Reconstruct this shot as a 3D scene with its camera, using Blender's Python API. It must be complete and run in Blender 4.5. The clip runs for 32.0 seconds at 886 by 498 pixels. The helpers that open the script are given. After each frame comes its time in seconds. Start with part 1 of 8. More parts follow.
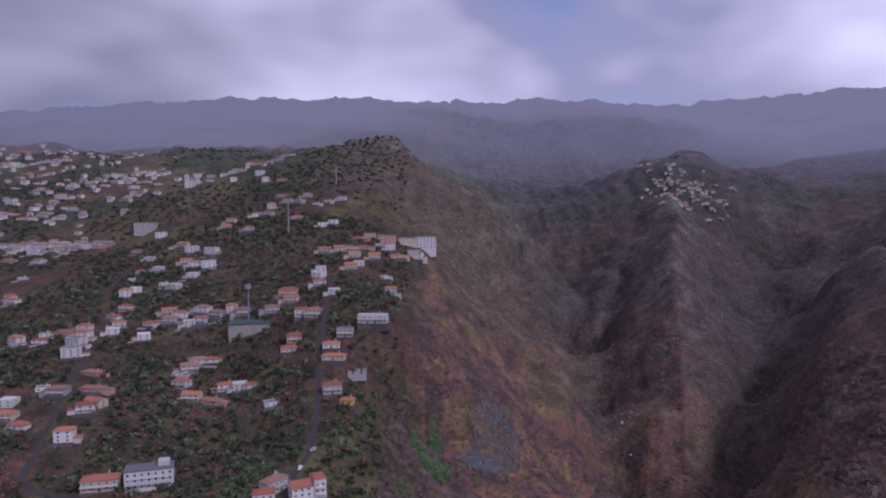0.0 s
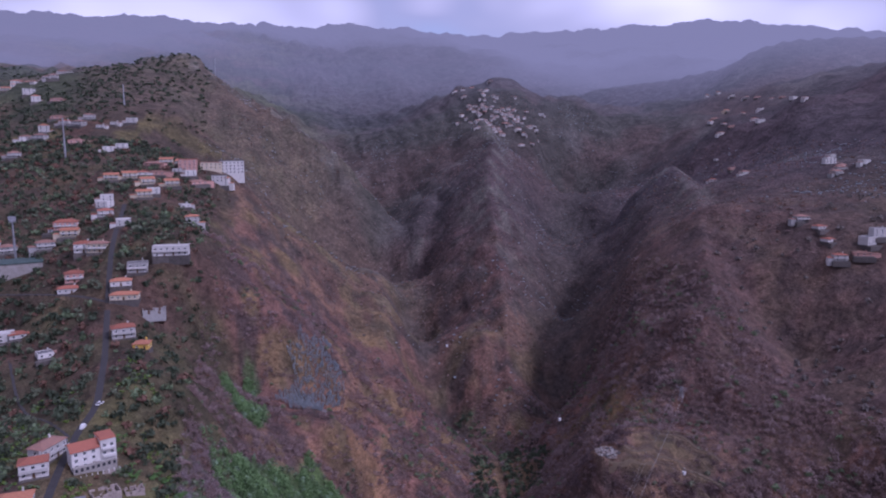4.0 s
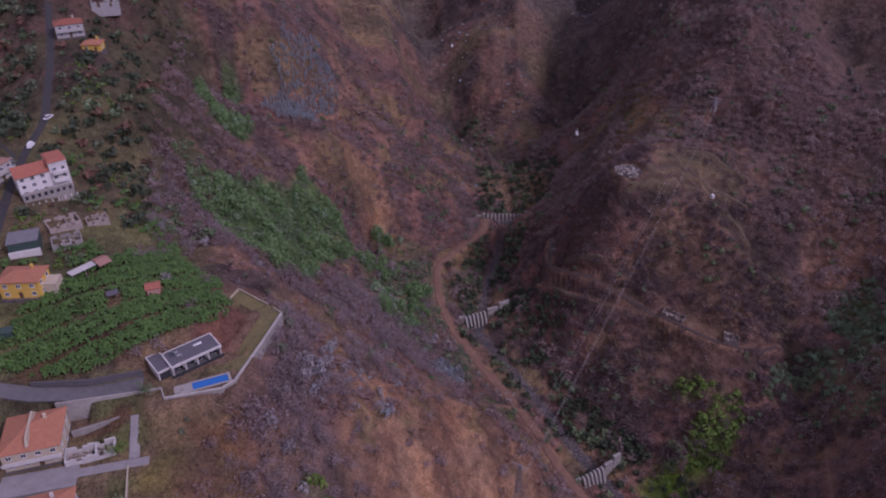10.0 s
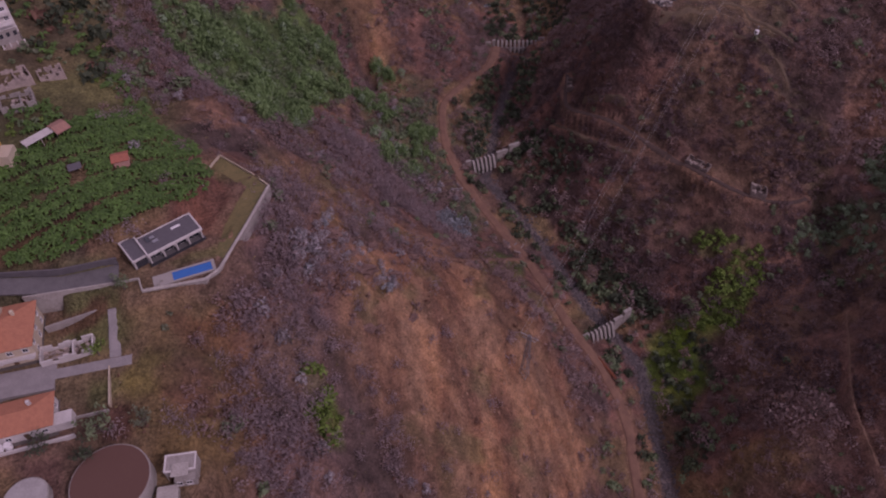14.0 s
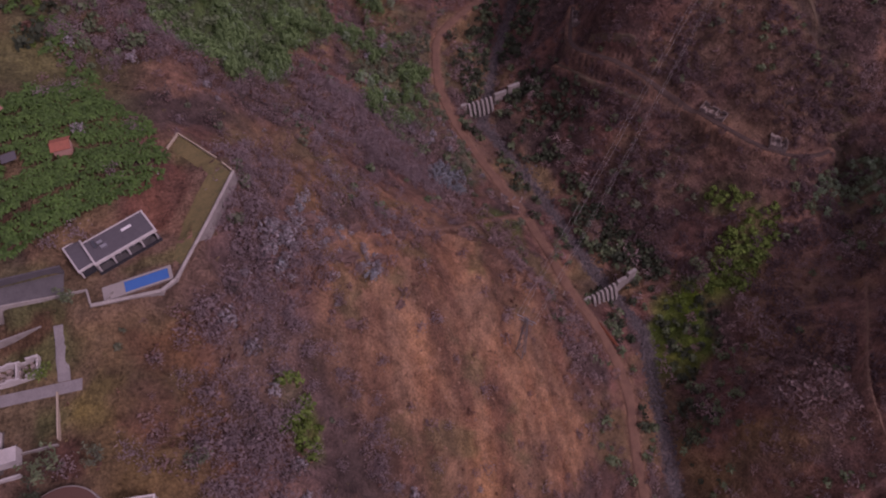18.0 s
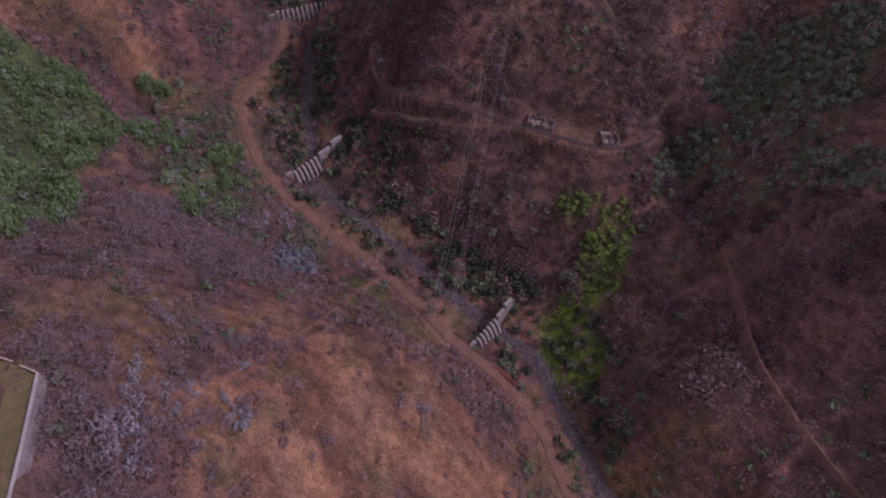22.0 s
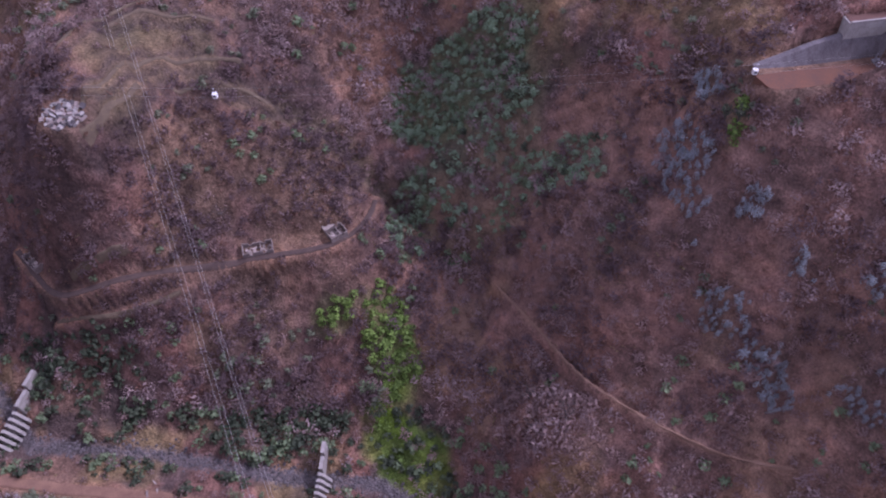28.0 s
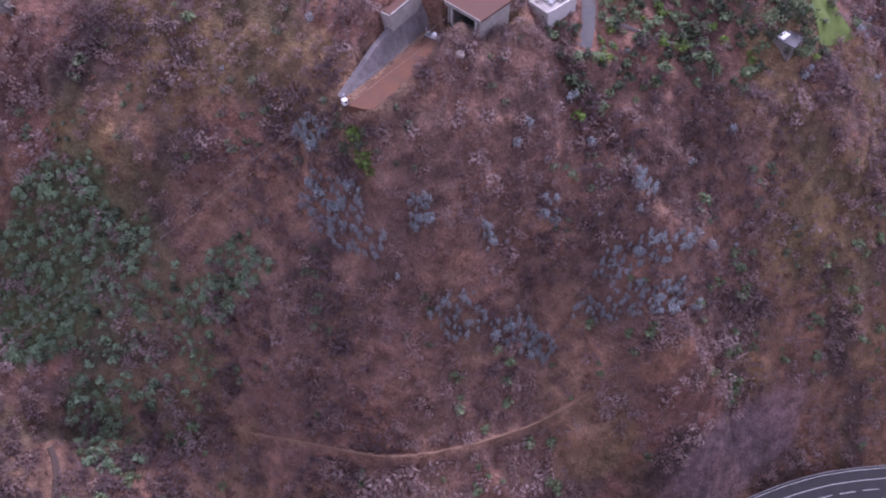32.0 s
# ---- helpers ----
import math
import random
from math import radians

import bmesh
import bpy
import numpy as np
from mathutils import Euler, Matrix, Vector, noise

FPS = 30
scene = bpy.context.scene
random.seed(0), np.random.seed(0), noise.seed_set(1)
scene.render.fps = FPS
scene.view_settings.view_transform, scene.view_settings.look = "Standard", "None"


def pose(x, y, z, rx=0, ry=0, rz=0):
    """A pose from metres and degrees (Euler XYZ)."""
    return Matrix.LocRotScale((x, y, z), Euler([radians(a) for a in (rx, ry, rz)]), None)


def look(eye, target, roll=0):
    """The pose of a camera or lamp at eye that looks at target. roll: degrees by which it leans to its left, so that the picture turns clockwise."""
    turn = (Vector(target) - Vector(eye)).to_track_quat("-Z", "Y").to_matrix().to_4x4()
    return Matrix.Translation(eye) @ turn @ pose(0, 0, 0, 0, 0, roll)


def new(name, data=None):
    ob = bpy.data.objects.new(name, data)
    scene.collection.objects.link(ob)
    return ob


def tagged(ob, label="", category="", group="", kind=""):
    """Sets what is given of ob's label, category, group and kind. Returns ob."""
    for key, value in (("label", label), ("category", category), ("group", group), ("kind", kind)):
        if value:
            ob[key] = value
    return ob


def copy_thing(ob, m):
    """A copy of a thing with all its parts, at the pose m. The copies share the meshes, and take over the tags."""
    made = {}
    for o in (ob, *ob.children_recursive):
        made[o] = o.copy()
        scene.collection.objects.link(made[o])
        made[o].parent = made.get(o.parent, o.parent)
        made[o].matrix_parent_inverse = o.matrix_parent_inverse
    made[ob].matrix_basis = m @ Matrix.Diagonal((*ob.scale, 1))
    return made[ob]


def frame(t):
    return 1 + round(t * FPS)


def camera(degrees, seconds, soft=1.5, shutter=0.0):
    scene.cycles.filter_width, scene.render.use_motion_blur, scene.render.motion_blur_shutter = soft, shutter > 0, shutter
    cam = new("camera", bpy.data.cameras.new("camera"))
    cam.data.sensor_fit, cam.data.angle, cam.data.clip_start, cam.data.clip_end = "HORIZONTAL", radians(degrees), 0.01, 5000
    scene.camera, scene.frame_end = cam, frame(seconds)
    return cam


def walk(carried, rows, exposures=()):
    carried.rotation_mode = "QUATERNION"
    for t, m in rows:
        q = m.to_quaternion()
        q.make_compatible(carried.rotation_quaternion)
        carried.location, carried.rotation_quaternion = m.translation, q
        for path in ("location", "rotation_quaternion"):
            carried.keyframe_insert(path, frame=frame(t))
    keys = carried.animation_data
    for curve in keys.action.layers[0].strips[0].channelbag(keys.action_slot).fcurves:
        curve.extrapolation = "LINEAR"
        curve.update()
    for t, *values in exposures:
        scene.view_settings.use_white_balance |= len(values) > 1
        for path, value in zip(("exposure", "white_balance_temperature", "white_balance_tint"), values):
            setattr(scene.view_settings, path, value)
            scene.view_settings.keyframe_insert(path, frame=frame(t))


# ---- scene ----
cam = camera(63.51, 32.0, soft=2.05)

# seconds, x, y, z, pitch up, heading clockwise from +y, lean
PATH = (
    (0.0, -0.00, -0.00, 300.00, -3.560, 0.000, -0.032),
    (0.5, 0.59, 4.92, 298.50, -3.632, 2.159, -0.019),
    (1.0, 1.04, 9.91, 296.99, -3.772, 5.895, -0.017),
    (1.5, 1.26, 14.97, 295.38, -3.914, 9.587, -0.036),
    (2.0, 1.51, 19.87, 293.82, -4.046, 11.605, -0.017),
    (2.5, 1.84, 24.62, 292.41, -4.558, 13.210, -0.008),
    (4.5, 3.61, 42.05, 286.67, -10.954, 14.751, 0.066),
    (5.0, 4.55, 46.17, 285.57, -13.123, 14.709, 0.108),
    (5.5, 5.73, 50.17, 284.56, -15.177, 14.649, 0.126),
    (6.0, 6.82, 54.09, 283.65, -17.203, 14.608, 0.143),
    (6.5, 7.86, 58.15, 282.82, -19.217, 14.558, 0.155),
    (7.0, 8.88, 62.22, 282.01, -21.220, 14.513, 0.164),
    (7.5, 9.97, 66.31, 281.20, -23.219, 14.469, 0.158),
    (8.0, 11.02, 70.34, 280.38, -25.196, 14.422, 0.171),
    (8.5, 11.98, 74.39, 279.56, -27.143, 14.423, 0.209),
    (9.0, 12.89, 78.62, 278.71, -29.067, 14.427, 0.264),
    (9.5, 13.73, 82.81, 277.99, -30.990, 14.434, 0.278),
    (10.0, 14.65, 86.75, 277.45, -32.904, 14.427, 0.267),
    (10.5, 15.64, 90.62, 277.04, -34.829, 14.398, 0.290),
    (11.0, 16.55, 94.46, 276.78, -36.756, 14.372, 0.291),
    (11.5, 17.49, 98.28, 276.51, -38.678, 14.313, 0.303),
    (12.0, 18.39, 102.12, 276.28, -40.602, 14.276, 0.280),
    (12.5, 19.24, 105.88, 276.04, -42.473, 14.294, 0.326),
    (13.0, 20.03, 109.71, 275.92, -44.377, 14.311, 0.335),
    (13.5, 20.84, 113.50, 275.82, -46.261, 14.194, 0.243),
    (14.0, 21.77, 117.28, 275.77, -48.130, 14.020, 0.065),
    (14.5, 22.90, 121.10, 275.66, -50.003, 13.925, -0.030),
    (16.5, 29.15, 136.42, 274.73, -55.972, 13.516, -0.461),
    (17.0, 30.45, 139.93, 274.44, -55.872, 13.641, -0.435),
    (17.5, 31.68, 143.33, 274.24, -55.754, 13.738, -0.361),
    (18.0, 32.97, 146.73, 274.09, -55.699, 13.767, -0.398),
    (18.5, 34.35, 150.11, 274.00, -55.630, 14.232, -0.396),
    (19.0, 35.84, 153.67, 273.98, -55.622, 16.264, -0.391),
    (19.5, 37.34, 157.41, 273.99, -55.666, 18.922, -0.415),
    (20.0, 38.76, 161.22, 274.10, -55.695, 21.335, -0.315),
    (20.5, 40.29, 165.01, 273.86, -55.673, 24.542, -0.327),
    (21.0, 41.80, 168.73, 273.42, -55.617, 27.660, -0.236),
    (21.5, 43.40, 172.26, 272.82, -55.521, 30.471, -0.191),
    (22.0, 45.12, 175.64, 272.06, -55.374, 33.323, -0.096),
    (22.5, 47.05, 178.99, 271.26, -55.235, 36.708, -0.030),
    (23.0, 49.08, 182.41, 270.71, -55.116, 40.045, 0.047),
    (23.5, 51.31, 185.73, 270.31, -55.005, 43.274, 0.103),
    (24.0, 53.78, 189.00, 270.03, -54.912, 46.511, 0.110),
    (24.5, 56.42, 192.23, 269.69, -54.812, 49.208, 0.118),
    (25.0, 59.26, 195.35, 269.29, -54.694, 51.618, 0.188),
    (25.5, 62.17, 198.37, 269.12, -54.586, 53.955, 0.207),
    (27.5, 76.21, 209.62, 269.67, -54.548, 63.549, 0.427),
    (28.0, 80.26, 211.86, 269.70, -54.558, 68.342, 0.257),
    (28.5, 84.44, 213.70, 269.88, -54.590, 72.441, 0.150),
    (29.0, 88.85, 215.32, 270.04, -54.639, 76.464, 0.113),
    (29.5, 93.44, 216.89, 270.14, -54.723, 82.466, 0.054),
    (30.0, 98.21, 218.24, 269.97, -54.827, 94.114, -0.058),
    (30.5, 102.99, 219.06, 269.71, -54.865, 102.744, -0.303),
    (31.0, 107.50, 219.56, 269.54, -54.797, 106.336, -0.327),
    (31.5, 111.87, 219.83, 269.40, -54.685, 109.351, -0.212),
    (32.0, 116.22, 219.95, 269.07, -54.513, 112.565, -0.086),
)
EXPOSURE = ((0.0, -0.06, 5400, 38.0), (2.5, 0.06, 5550, 39.0), (5.0, 0.33, 4950, 46.5), (9.0, 0.10, 5400, 49.5), (13.0, -0.28, 6250, 58.0), (19.5, -0.22, 6500, 62.0), (22.0, -0.03, 6000, 57.0),
            (25.0, 0.84, 5650, 46.0), (28.0, 1.06, 5400, 46.0), (30.0, 1.24, 5400, 44.0), (32.0, 1.42, 5500, 44.0))
walk(cam, [(t, pose(x, y, z, 90 + p, 0, -h) @ pose(0, 0, 0, 0, 0, r)) for t, x, y, z, p, h, r in PATH], EXPOSURE)

# ---- sky and sun ----
SUN_ELEV, SUN_ROT = radians(44), radians(136)
world = bpy.data.worlds.new("sky")
scene.world = world
world.use_nodes = True
wn, wl = world.node_tree.nodes, world.node_tree.links
wn.clear()
sky = wn.new("ShaderNodeTexSky")
sky.sky_type, sky.sun_disc = "NISHITA", False
sky.sun_elevation, sky.sun_rotation = SUN_ELEV, SUN_ROT
sky_bg = wn.new("ShaderNodeBackground")
sky_bg.inputs["Strength"].default_value = 0.09
wl.new(sky.outputs[0], sky_bg.inputs["Color"])
cloud_bg = wn.new("ShaderNodeBackground")
cloud_bg.inputs["Strength"].default_value = 0.84
where = wn.new("ShaderNodeTexCoord")
squash = wn.new("ShaderNodeMapping")
squash.inputs["Scale"].default_value = (1.0, 1.0, 2.2)
squash.inputs["Location"].default_value = (0.55, 0.1, 0.0)
wl.new(where.outputs["Generated"], squash.inputs["Vector"])
puffs = wn.new("ShaderNodeTexNoise")
puffs.inputs["Scale"].default_value, puffs.inputs["Detail"].default_value = 2.0, 3
puffs.inputs["Roughness"].default_value = 0.5
wl.new(squash.outputs[0], puffs.inputs["Vector"])
cover = wn.new("ShaderNodeMapRange")
cover.inputs["From Min"].default_value, cover.inputs["From Max"].default_value = 0.22, 0.46
cover.interpolation_type = "SMOOTHSTEP"
wl.new(puffs.outputs["Fac"], cover.inputs["Value"])
tone = wn.new("ShaderNodeValToRGB")
tone.color_ramp.elements[0].position, tone.color_ramp.elements[0].color = 0.40, (0.40, 0.40, 0.46, 1)
tone.color_ramp.elements[1].position, tone.color_ramp.elements[1].color = 0.66, (1.05, 1.04, 1.06, 1)
wl.new(puffs.outputs["Fac"], tone.inputs["Fac"])
# the bank of cloud is thicker towards the west
apart = wn.new("ShaderNodeSeparateXYZ")
wl.new(where.outputs["Generated"], apart.inputs[0])
bank_of_cloud = wn.new("ShaderNodeMapRange")
bank_of_cloud.inputs["From Min"].default_value, bank_of_cloud.inputs["From Max"].default_value = -0.55, 0.10
bank_of_cloud.inputs["To Min"].default_value, bank_of_cloud.inputs["To Max"].default_value = 0.55, 1.05
wl.new(apart.outputs["X"], bank_of_cloud.inputs["Value"])
thick = wn.new("ShaderNodeMix")
thick.data_type, thick.blend_type = "RGBA", "MULTIPLY"
thick.inputs["Factor"].default_value = 1.0
wl.new(tone.outputs[0], thick.inputs["A"])
wl.new(bank_of_cloud.outputs[0], thick.inputs["B"])
wl.new(thick.outputs["Result"], cloud_bg.inputs["Color"])
sky_mix = wn.new("ShaderNodeMixShader")
wl.new(cover.outputs[0], sky_mix.inputs[0])
wl.new(sky_bg.outputs[0], sky_mix.inputs[1])
wl.new(cloud_bg.outputs[0], sky_mix.inputs[2])
sky_out = wn.new("ShaderNodeOutputWorld")
wl.new(sky_mix.outputs[0], sky_out.inputs["Surface"])

sun = new("sun", bpy.data.lights.new("sun", "SUN"))
sun.data.energy, sun.data.angle, sun.data.color = 1.6, radians(9), (1.0, 0.95, 0.88)
sun.matrix_world = look((0, 0, 0), (-math.sin(SUN_ROT) * math.cos(SUN_ELEV), -math.cos(SUN_ROT) * math.cos(SUN_ELEV), -math.sin(SUN_ELEV)))

# ---- materials ----
def material(name, base, rough=0.85, second=None, scale=1.0, amount=0.6, bump=0.0, metal=0.0, fine=6.0, per_object=0.0, spec=0.3, per_island=0.0, stretch=None, through_light=0.0):
    """A surface of two tones mixed by noise at two sizes, with relief."""
    m = bpy.data.materials.new(name)
    m.use_nodes = True
    n, l = m.node_tree.nodes, m.node_tree.links
    b = n["Principled BSDF"]
    b.inputs["Roughness"].default_value, b.inputs["Metallic"].default_value = rough, metal
    b.inputs["Specular IOR Level"].default_value = spec
    second = second or tuple(c * 0.72 for c in base)
    co = n.new("ShaderNodeTexCoord")
    place = co.outputs["Object"]
    if stretch:
        mp = n.new("ShaderNodeMapping")
        mp.inputs["Scale"].default_value = stretch
        l.new(place, mp.inputs["Vector"])
        place = mp.outputs[0]
    big, small = n.new("ShaderNodeTexNoise"), n.new("ShaderNodeTexNoise")
    for t, s in ((big, scale), (small, scale * fine)):
        t.inputs["Scale"].default_value, t.inputs["Detail"].default_value = s, 4
        l.new(place, t.inputs["Vector"])
    add = n.new("ShaderNodeMath")
    add.operation = "MULTIPLY_ADD"
    l.new(small.outputs["Fac"], add.inputs[0])
    add.inputs[1].default_value = 0.5
    half = n.new("ShaderNodeMath")
    half.operation = "MULTIPLY"
    half.inputs[1].default_value = 0.5
    l.new(big.outputs["Fac"], half.inputs[0])
    l.new(half.outputs[0], add.inputs[2])
    ramp = n.new("ShaderNodeMapRange")
    ramp.inputs["From Min"].default_value, ramp.inputs["From Max"].default_value = 0.38, 0.62
    ramp.inputs["To Max"].default_value = amount
    l.new(add.outputs[0], ramp.inputs["Value"])
    mix = n.new("ShaderNodeMix")
    mix.data_type = "RGBA"
    mix.inputs["A"].default_value, mix.inputs["B"].default_value = (*base, 1), (*second, 1)
    l.new(ramp.outputs[0], mix.inputs["Factor"])
    colour = mix.outputs["Result"]
    if per_object or per_island:
        hue = n.new("ShaderNodeHueSaturation")
        if per_island:
            src = n.new("ShaderNodeNewGeometry").outputs["Random Per Island"]
        else:
            src = n.new("ShaderNodeObjectInfo").outputs["Random"]
        val = n.new("ShaderNodeMapRange")
        k = per_object or per_island
        val.inputs["To Min"].default_value, val.inputs["To Max"].default_value = 1 - k, 1 + k
        l.new(src, val.inputs["Value"])
        l.new(val.outputs[0], hue.inputs["Value"])
        l.new(colour, hue.inputs["Color"])
        colour = hue.outputs["Color"]
    l.new(colour, b.inputs["Base Color"])
    if bump:
        bp = n.new("ShaderNodeBump")
        bp.inputs["Strength"].default_value, bp.inputs["Distance"].default_value = bump, 0.1
        l.new(small.outputs["Fac"], bp.inputs["Height"])
        l.new(bp.outputs[0], b.inputs["Normal"])
    if through_light:
        thin, both = n.new("ShaderNodeBsdfTranslucent"), n.new("ShaderNodeMixShader")
        both.inputs[0].default_value = through_light
        l.new(colour, thin.inputs["Color"])
        l.new(b.outputs[0], both.inputs[1])
        l.new(thin.outputs[0], both.inputs[2])
        l.new(both.outputs[0], n["Material Output"].inputs["Surface"])
    return m


M_WHITE = material("white_render", (0.55, 0.53, 0.51), 0.85, (0.38, 0.36, 0.34), 0.5, 0.6, per_object=0.2)
M_CREAM = material("cream_render", (0.50, 0.43, 0.32), 0.85, (0.38, 0.32, 0.25), 0.5, 0.6, per_object=0.12)
M_PINK = material("pink_render", (0.52, 0.30, 0.25), 0.85, (0.42, 0.24, 0.20), 0.5, 0.6, per_object=0.12)
M_YELLOW = material("yellow_render", (0.62, 0.40, 0.08), 0.85, (0.50, 0.31, 0.07), 0.6, 0.6)
M_GREYWALL = material("grey_render", (0.36, 0.35, 0.34), 0.9, (0.25, 0.24, 0.23), 0.5, 0.7, per_object=0.12)
M_CONCRETE = material("concrete", (0.38, 0.36, 0.33), 0.9, (0.24, 0.22, 0.20), 0.35, 0.85, 0.3, fine=8)
M_OLDCONC = material("weathered_concrete", (0.32, 0.30, 0.28), 0.92, (0.22, 0.20, 0.18), 0.5, 0.9, 0.4, fine=7)
M_FOOTING = material("dark_footing_stone", (0.13, 0.115, 0.105), 0.95, (0.07, 0.062, 0.058), 0.5, 0.9, 0.4, per_object=0.25, fine=6)
M_TILE = material("terracotta_tiles", (0.34, 0.12, 0.075), 0.8, (0.22, 0.085, 0.06), 1.2, 0.8, 0.5, per_object=0.18, fine=5)
M_TILE2 = material("orange_tiles", (0.41, 0.175, 0.10), 0.8, (0.29, 0.12, 0.075), 1.2, 0.8, 0.5, per_object=0.12, fine=5)
M_TILEOLD = material("faded_roof_tiles", (0.30, 0.16, 0.12), 0.85, (0.20, 0.12, 0.10), 1.2, 0.8, 0.5, per_object=0.2, fine=5)
M_FLAT = material("grey_flat_roof", (0.16, 0.155, 0.165), 0.85, (0.11, 0.108, 0.115), 0.6, 0.7, 0.2, per_object=0.15)
M_SLATE = material("dark_roof_gravel", (0.115, 0.11, 0.12), 0.9, (0.085, 0.08, 0.09), 1.5, 0.7, 0.3)
M_GLASS = material("dark_window_glass", (0.03, 0.034, 0.042), 0.12, (0.045, 0.05, 0.06), 0.8, 0.5, spec=0.6)
M_FRAME = material("white_window_frame", (0.70, 0.70, 0.70), 0.6)
M_WOOD = material("brown_wood", (0.12, 0.07, 0.04), 0.75, (0.08, 0.05, 0.03), 2.0)
M_METAL = material("galvanised_steel", (0.42, 0.43, 0.45), 0.45, (0.3, 0.3, 0.32), 2.0, metal=0.8)
M_ASPHALT = material("asphalt", (0.055, 0.051, 0.052), 0.92, (0.038, 0.036, 0.037), 0.4, 0.8, 0.2, fine=10)
M_HIGHWAY = material("dark_highway_asphalt", (0.036, 0.034, 0.037), 0.95, (0.026, 0.025, 0.027), 0.3, 0.8, 0.2, fine=10, spec=0.15)
M_DARKWALL = material("dark_grey_wall", (0.115, 0.108, 0.115), 0.9, (0.08, 0.075, 0.08), 0.5, 0.7)
M_DRIVE = material("grey_paving", (0.135, 0.128, 0.13), 0.9, (0.09, 0.087, 0.088), 0.5, 0.8, 0.2)
M_YARD = material("pale_yard_concrete", (0.27, 0.255, 0.25), 0.9, (0.19, 0.178, 0.175), 0.4, 0.85, 0.2, fine=8)
M_PAINT = material("road_paint", (0.36, 0.36, 0.35), 0.7, (0.24, 0.24, 0.24), 3.0)
M_RUST = material("red_earth_wall", (0.24, 0.085, 0.045), 0.95, (0.16, 0.06, 0.035), 0.6, 0.8, 0.5)
M_RUBBLE = material("pale_rubble", (0.40, 0.34, 0.30), 0.95, (0.22, 0.18, 0.16), 0.8, 0.9, 0.5, per_island=0.25)
M_ROCK = material("creek_boulders", (0.115, 0.102, 0.102), 0.9, (0.06, 0.053, 0.054), 0.9, 0.9, 0.4, per_island=0.3)
M_SHED = material("green_sheet_metal", (0.055, 0.095, 0.085), 0.55, (0.045, 0.07, 0.065), 0.8, metal=0.2)
M_WATER = material("pool_water", (0.02, 0.12, 0.38), 0.05, (0.03, 0.16, 0.44), 1.2, 0.6, 0.05, spec=0.5)
M_POOLTILE = material("pale_pool_edge", (0.28, 0.26, 0.24), 0.7, (0.34, 0.32, 0.30), 1.2)
M_TANKTOP = material("brown_tank_cover", (0.115, 0.062, 0.048), 0.9, (0.11, 0.058, 0.045), 0.3, 0.8, 0.2)
M_CARW = material("white_car_paint", (0.72, 0.72, 0.72), 0.25, (0.7, 0.7, 0.7), 1.0, spec=0.5)
M_CARG = material("grey_car_paint", (0.16, 0.17, 0.18), 0.25, (0.14, 0.15, 0.16), 1.0, spec=0.5)
M_RUBBER = material("black_rubber", (0.02, 0.02, 0.02), 0.9)
M_PLASTIC = material("white_plastic", (0.74, 0.74, 0.74), 0.4, (0.62, 0.62, 0.62), 1.5)
M_RUIN = material("old_ruin_stone", (0.27, 0.225, 0.20), 0.95, (0.15, 0.12, 0.11), 0.9, 0.9, 0.5, fine=5)
M_CABLE = material("power_cable", (0.34, 0.33, 0.31), 0.6, (0.27, 0.26, 0.25), 1.0, metal=0.3)
M_TRAIL = material("ochre_trail", (0.20, 0.125, 0.086), 0.95, (0.14, 0.085, 0.06), 0.5, 0.9, 0.3, fine=7)
M_SPRAYED = material("sprayed_concrete", (0.165, 0.15, 0.155), 0.95, (0.095, 0.08, 0.08), 0.5, 0.9, 0.4, fine=5, stretch=(1, 1, 0.12))
M_PATHDARK = material("trodden_dark_earth", (0.088, 0.060, 0.050), 0.95, (0.058, 0.041, 0.036), 0.5, 0.9, 0.3, fine=7)
M_BANK = material("straw_topped_bank", (0.135, 0.102, 0.066), 0.95, (0.085, 0.062, 0.045), 0.5, 0.9, 0.3, fine=7)
M_DIRT = material("reddish_dirt", (0.215, 0.125, 0.082), 0.95, (0.13, 0.074, 0.054), 0.3, 0.9, 0.3, fine=9)

# ---- the lie of the land ----
# lines of the valley: x, y, height
CREEK = ((130, 1150, 140), (165, 954, 98), (172, 789, 70), (160, 638, 48), (178, 545, 36), (167, 492, 30), (128, 420, 26), (110, 380, 24),
         (125, 340, 17), (136, 296, 11), (148, 262, 7), (142, 232, 3), (136, 199, -2), (132, 140, -10), (126, 60, -20), (105, -80, -36), (60, -500, -80))
WEST_SLOPE = ((32, 540, 146), (40, 529, 112), (100, 558, 73), (48, 469, 103), (13, 447, 106), (-3, 381, 104), (58, 452, 55), (107, 494, 60),
              (77, 336, 42), (51, 287, 85), (32, 213, 84), (84, 266, 66), (21, 262, 117), (12, 237, 106), (31, 250, 98), (72, 250, 70),
              (0, 225, 121), (96, 420, 40), (37, 359, 83), (7, 312, 121), (108, 327, 24), (77, 281, 68), (52, 219, 67), (-16, 513, 130), (106, 782, 140), (-40, 400, 166), (92, 640, 96), (80, 1000, 160))
WEST_RIM = ((-17, 198, 125), (-14, 222, 130), (-7, 246, 135), (7, 268, 132), (-5, 290, 138), (-27, 281, 146), (-48, 233, 130), (-57, 281, 148),
            (-66, 340, 158), (-59, 432, 176), (-71, 459, 176), (-41, 529, 208), (-40, 578, 222), (-13, 770, 252), (-30, 150, 112), (-55, 60, 96), (-90, -120, 70))
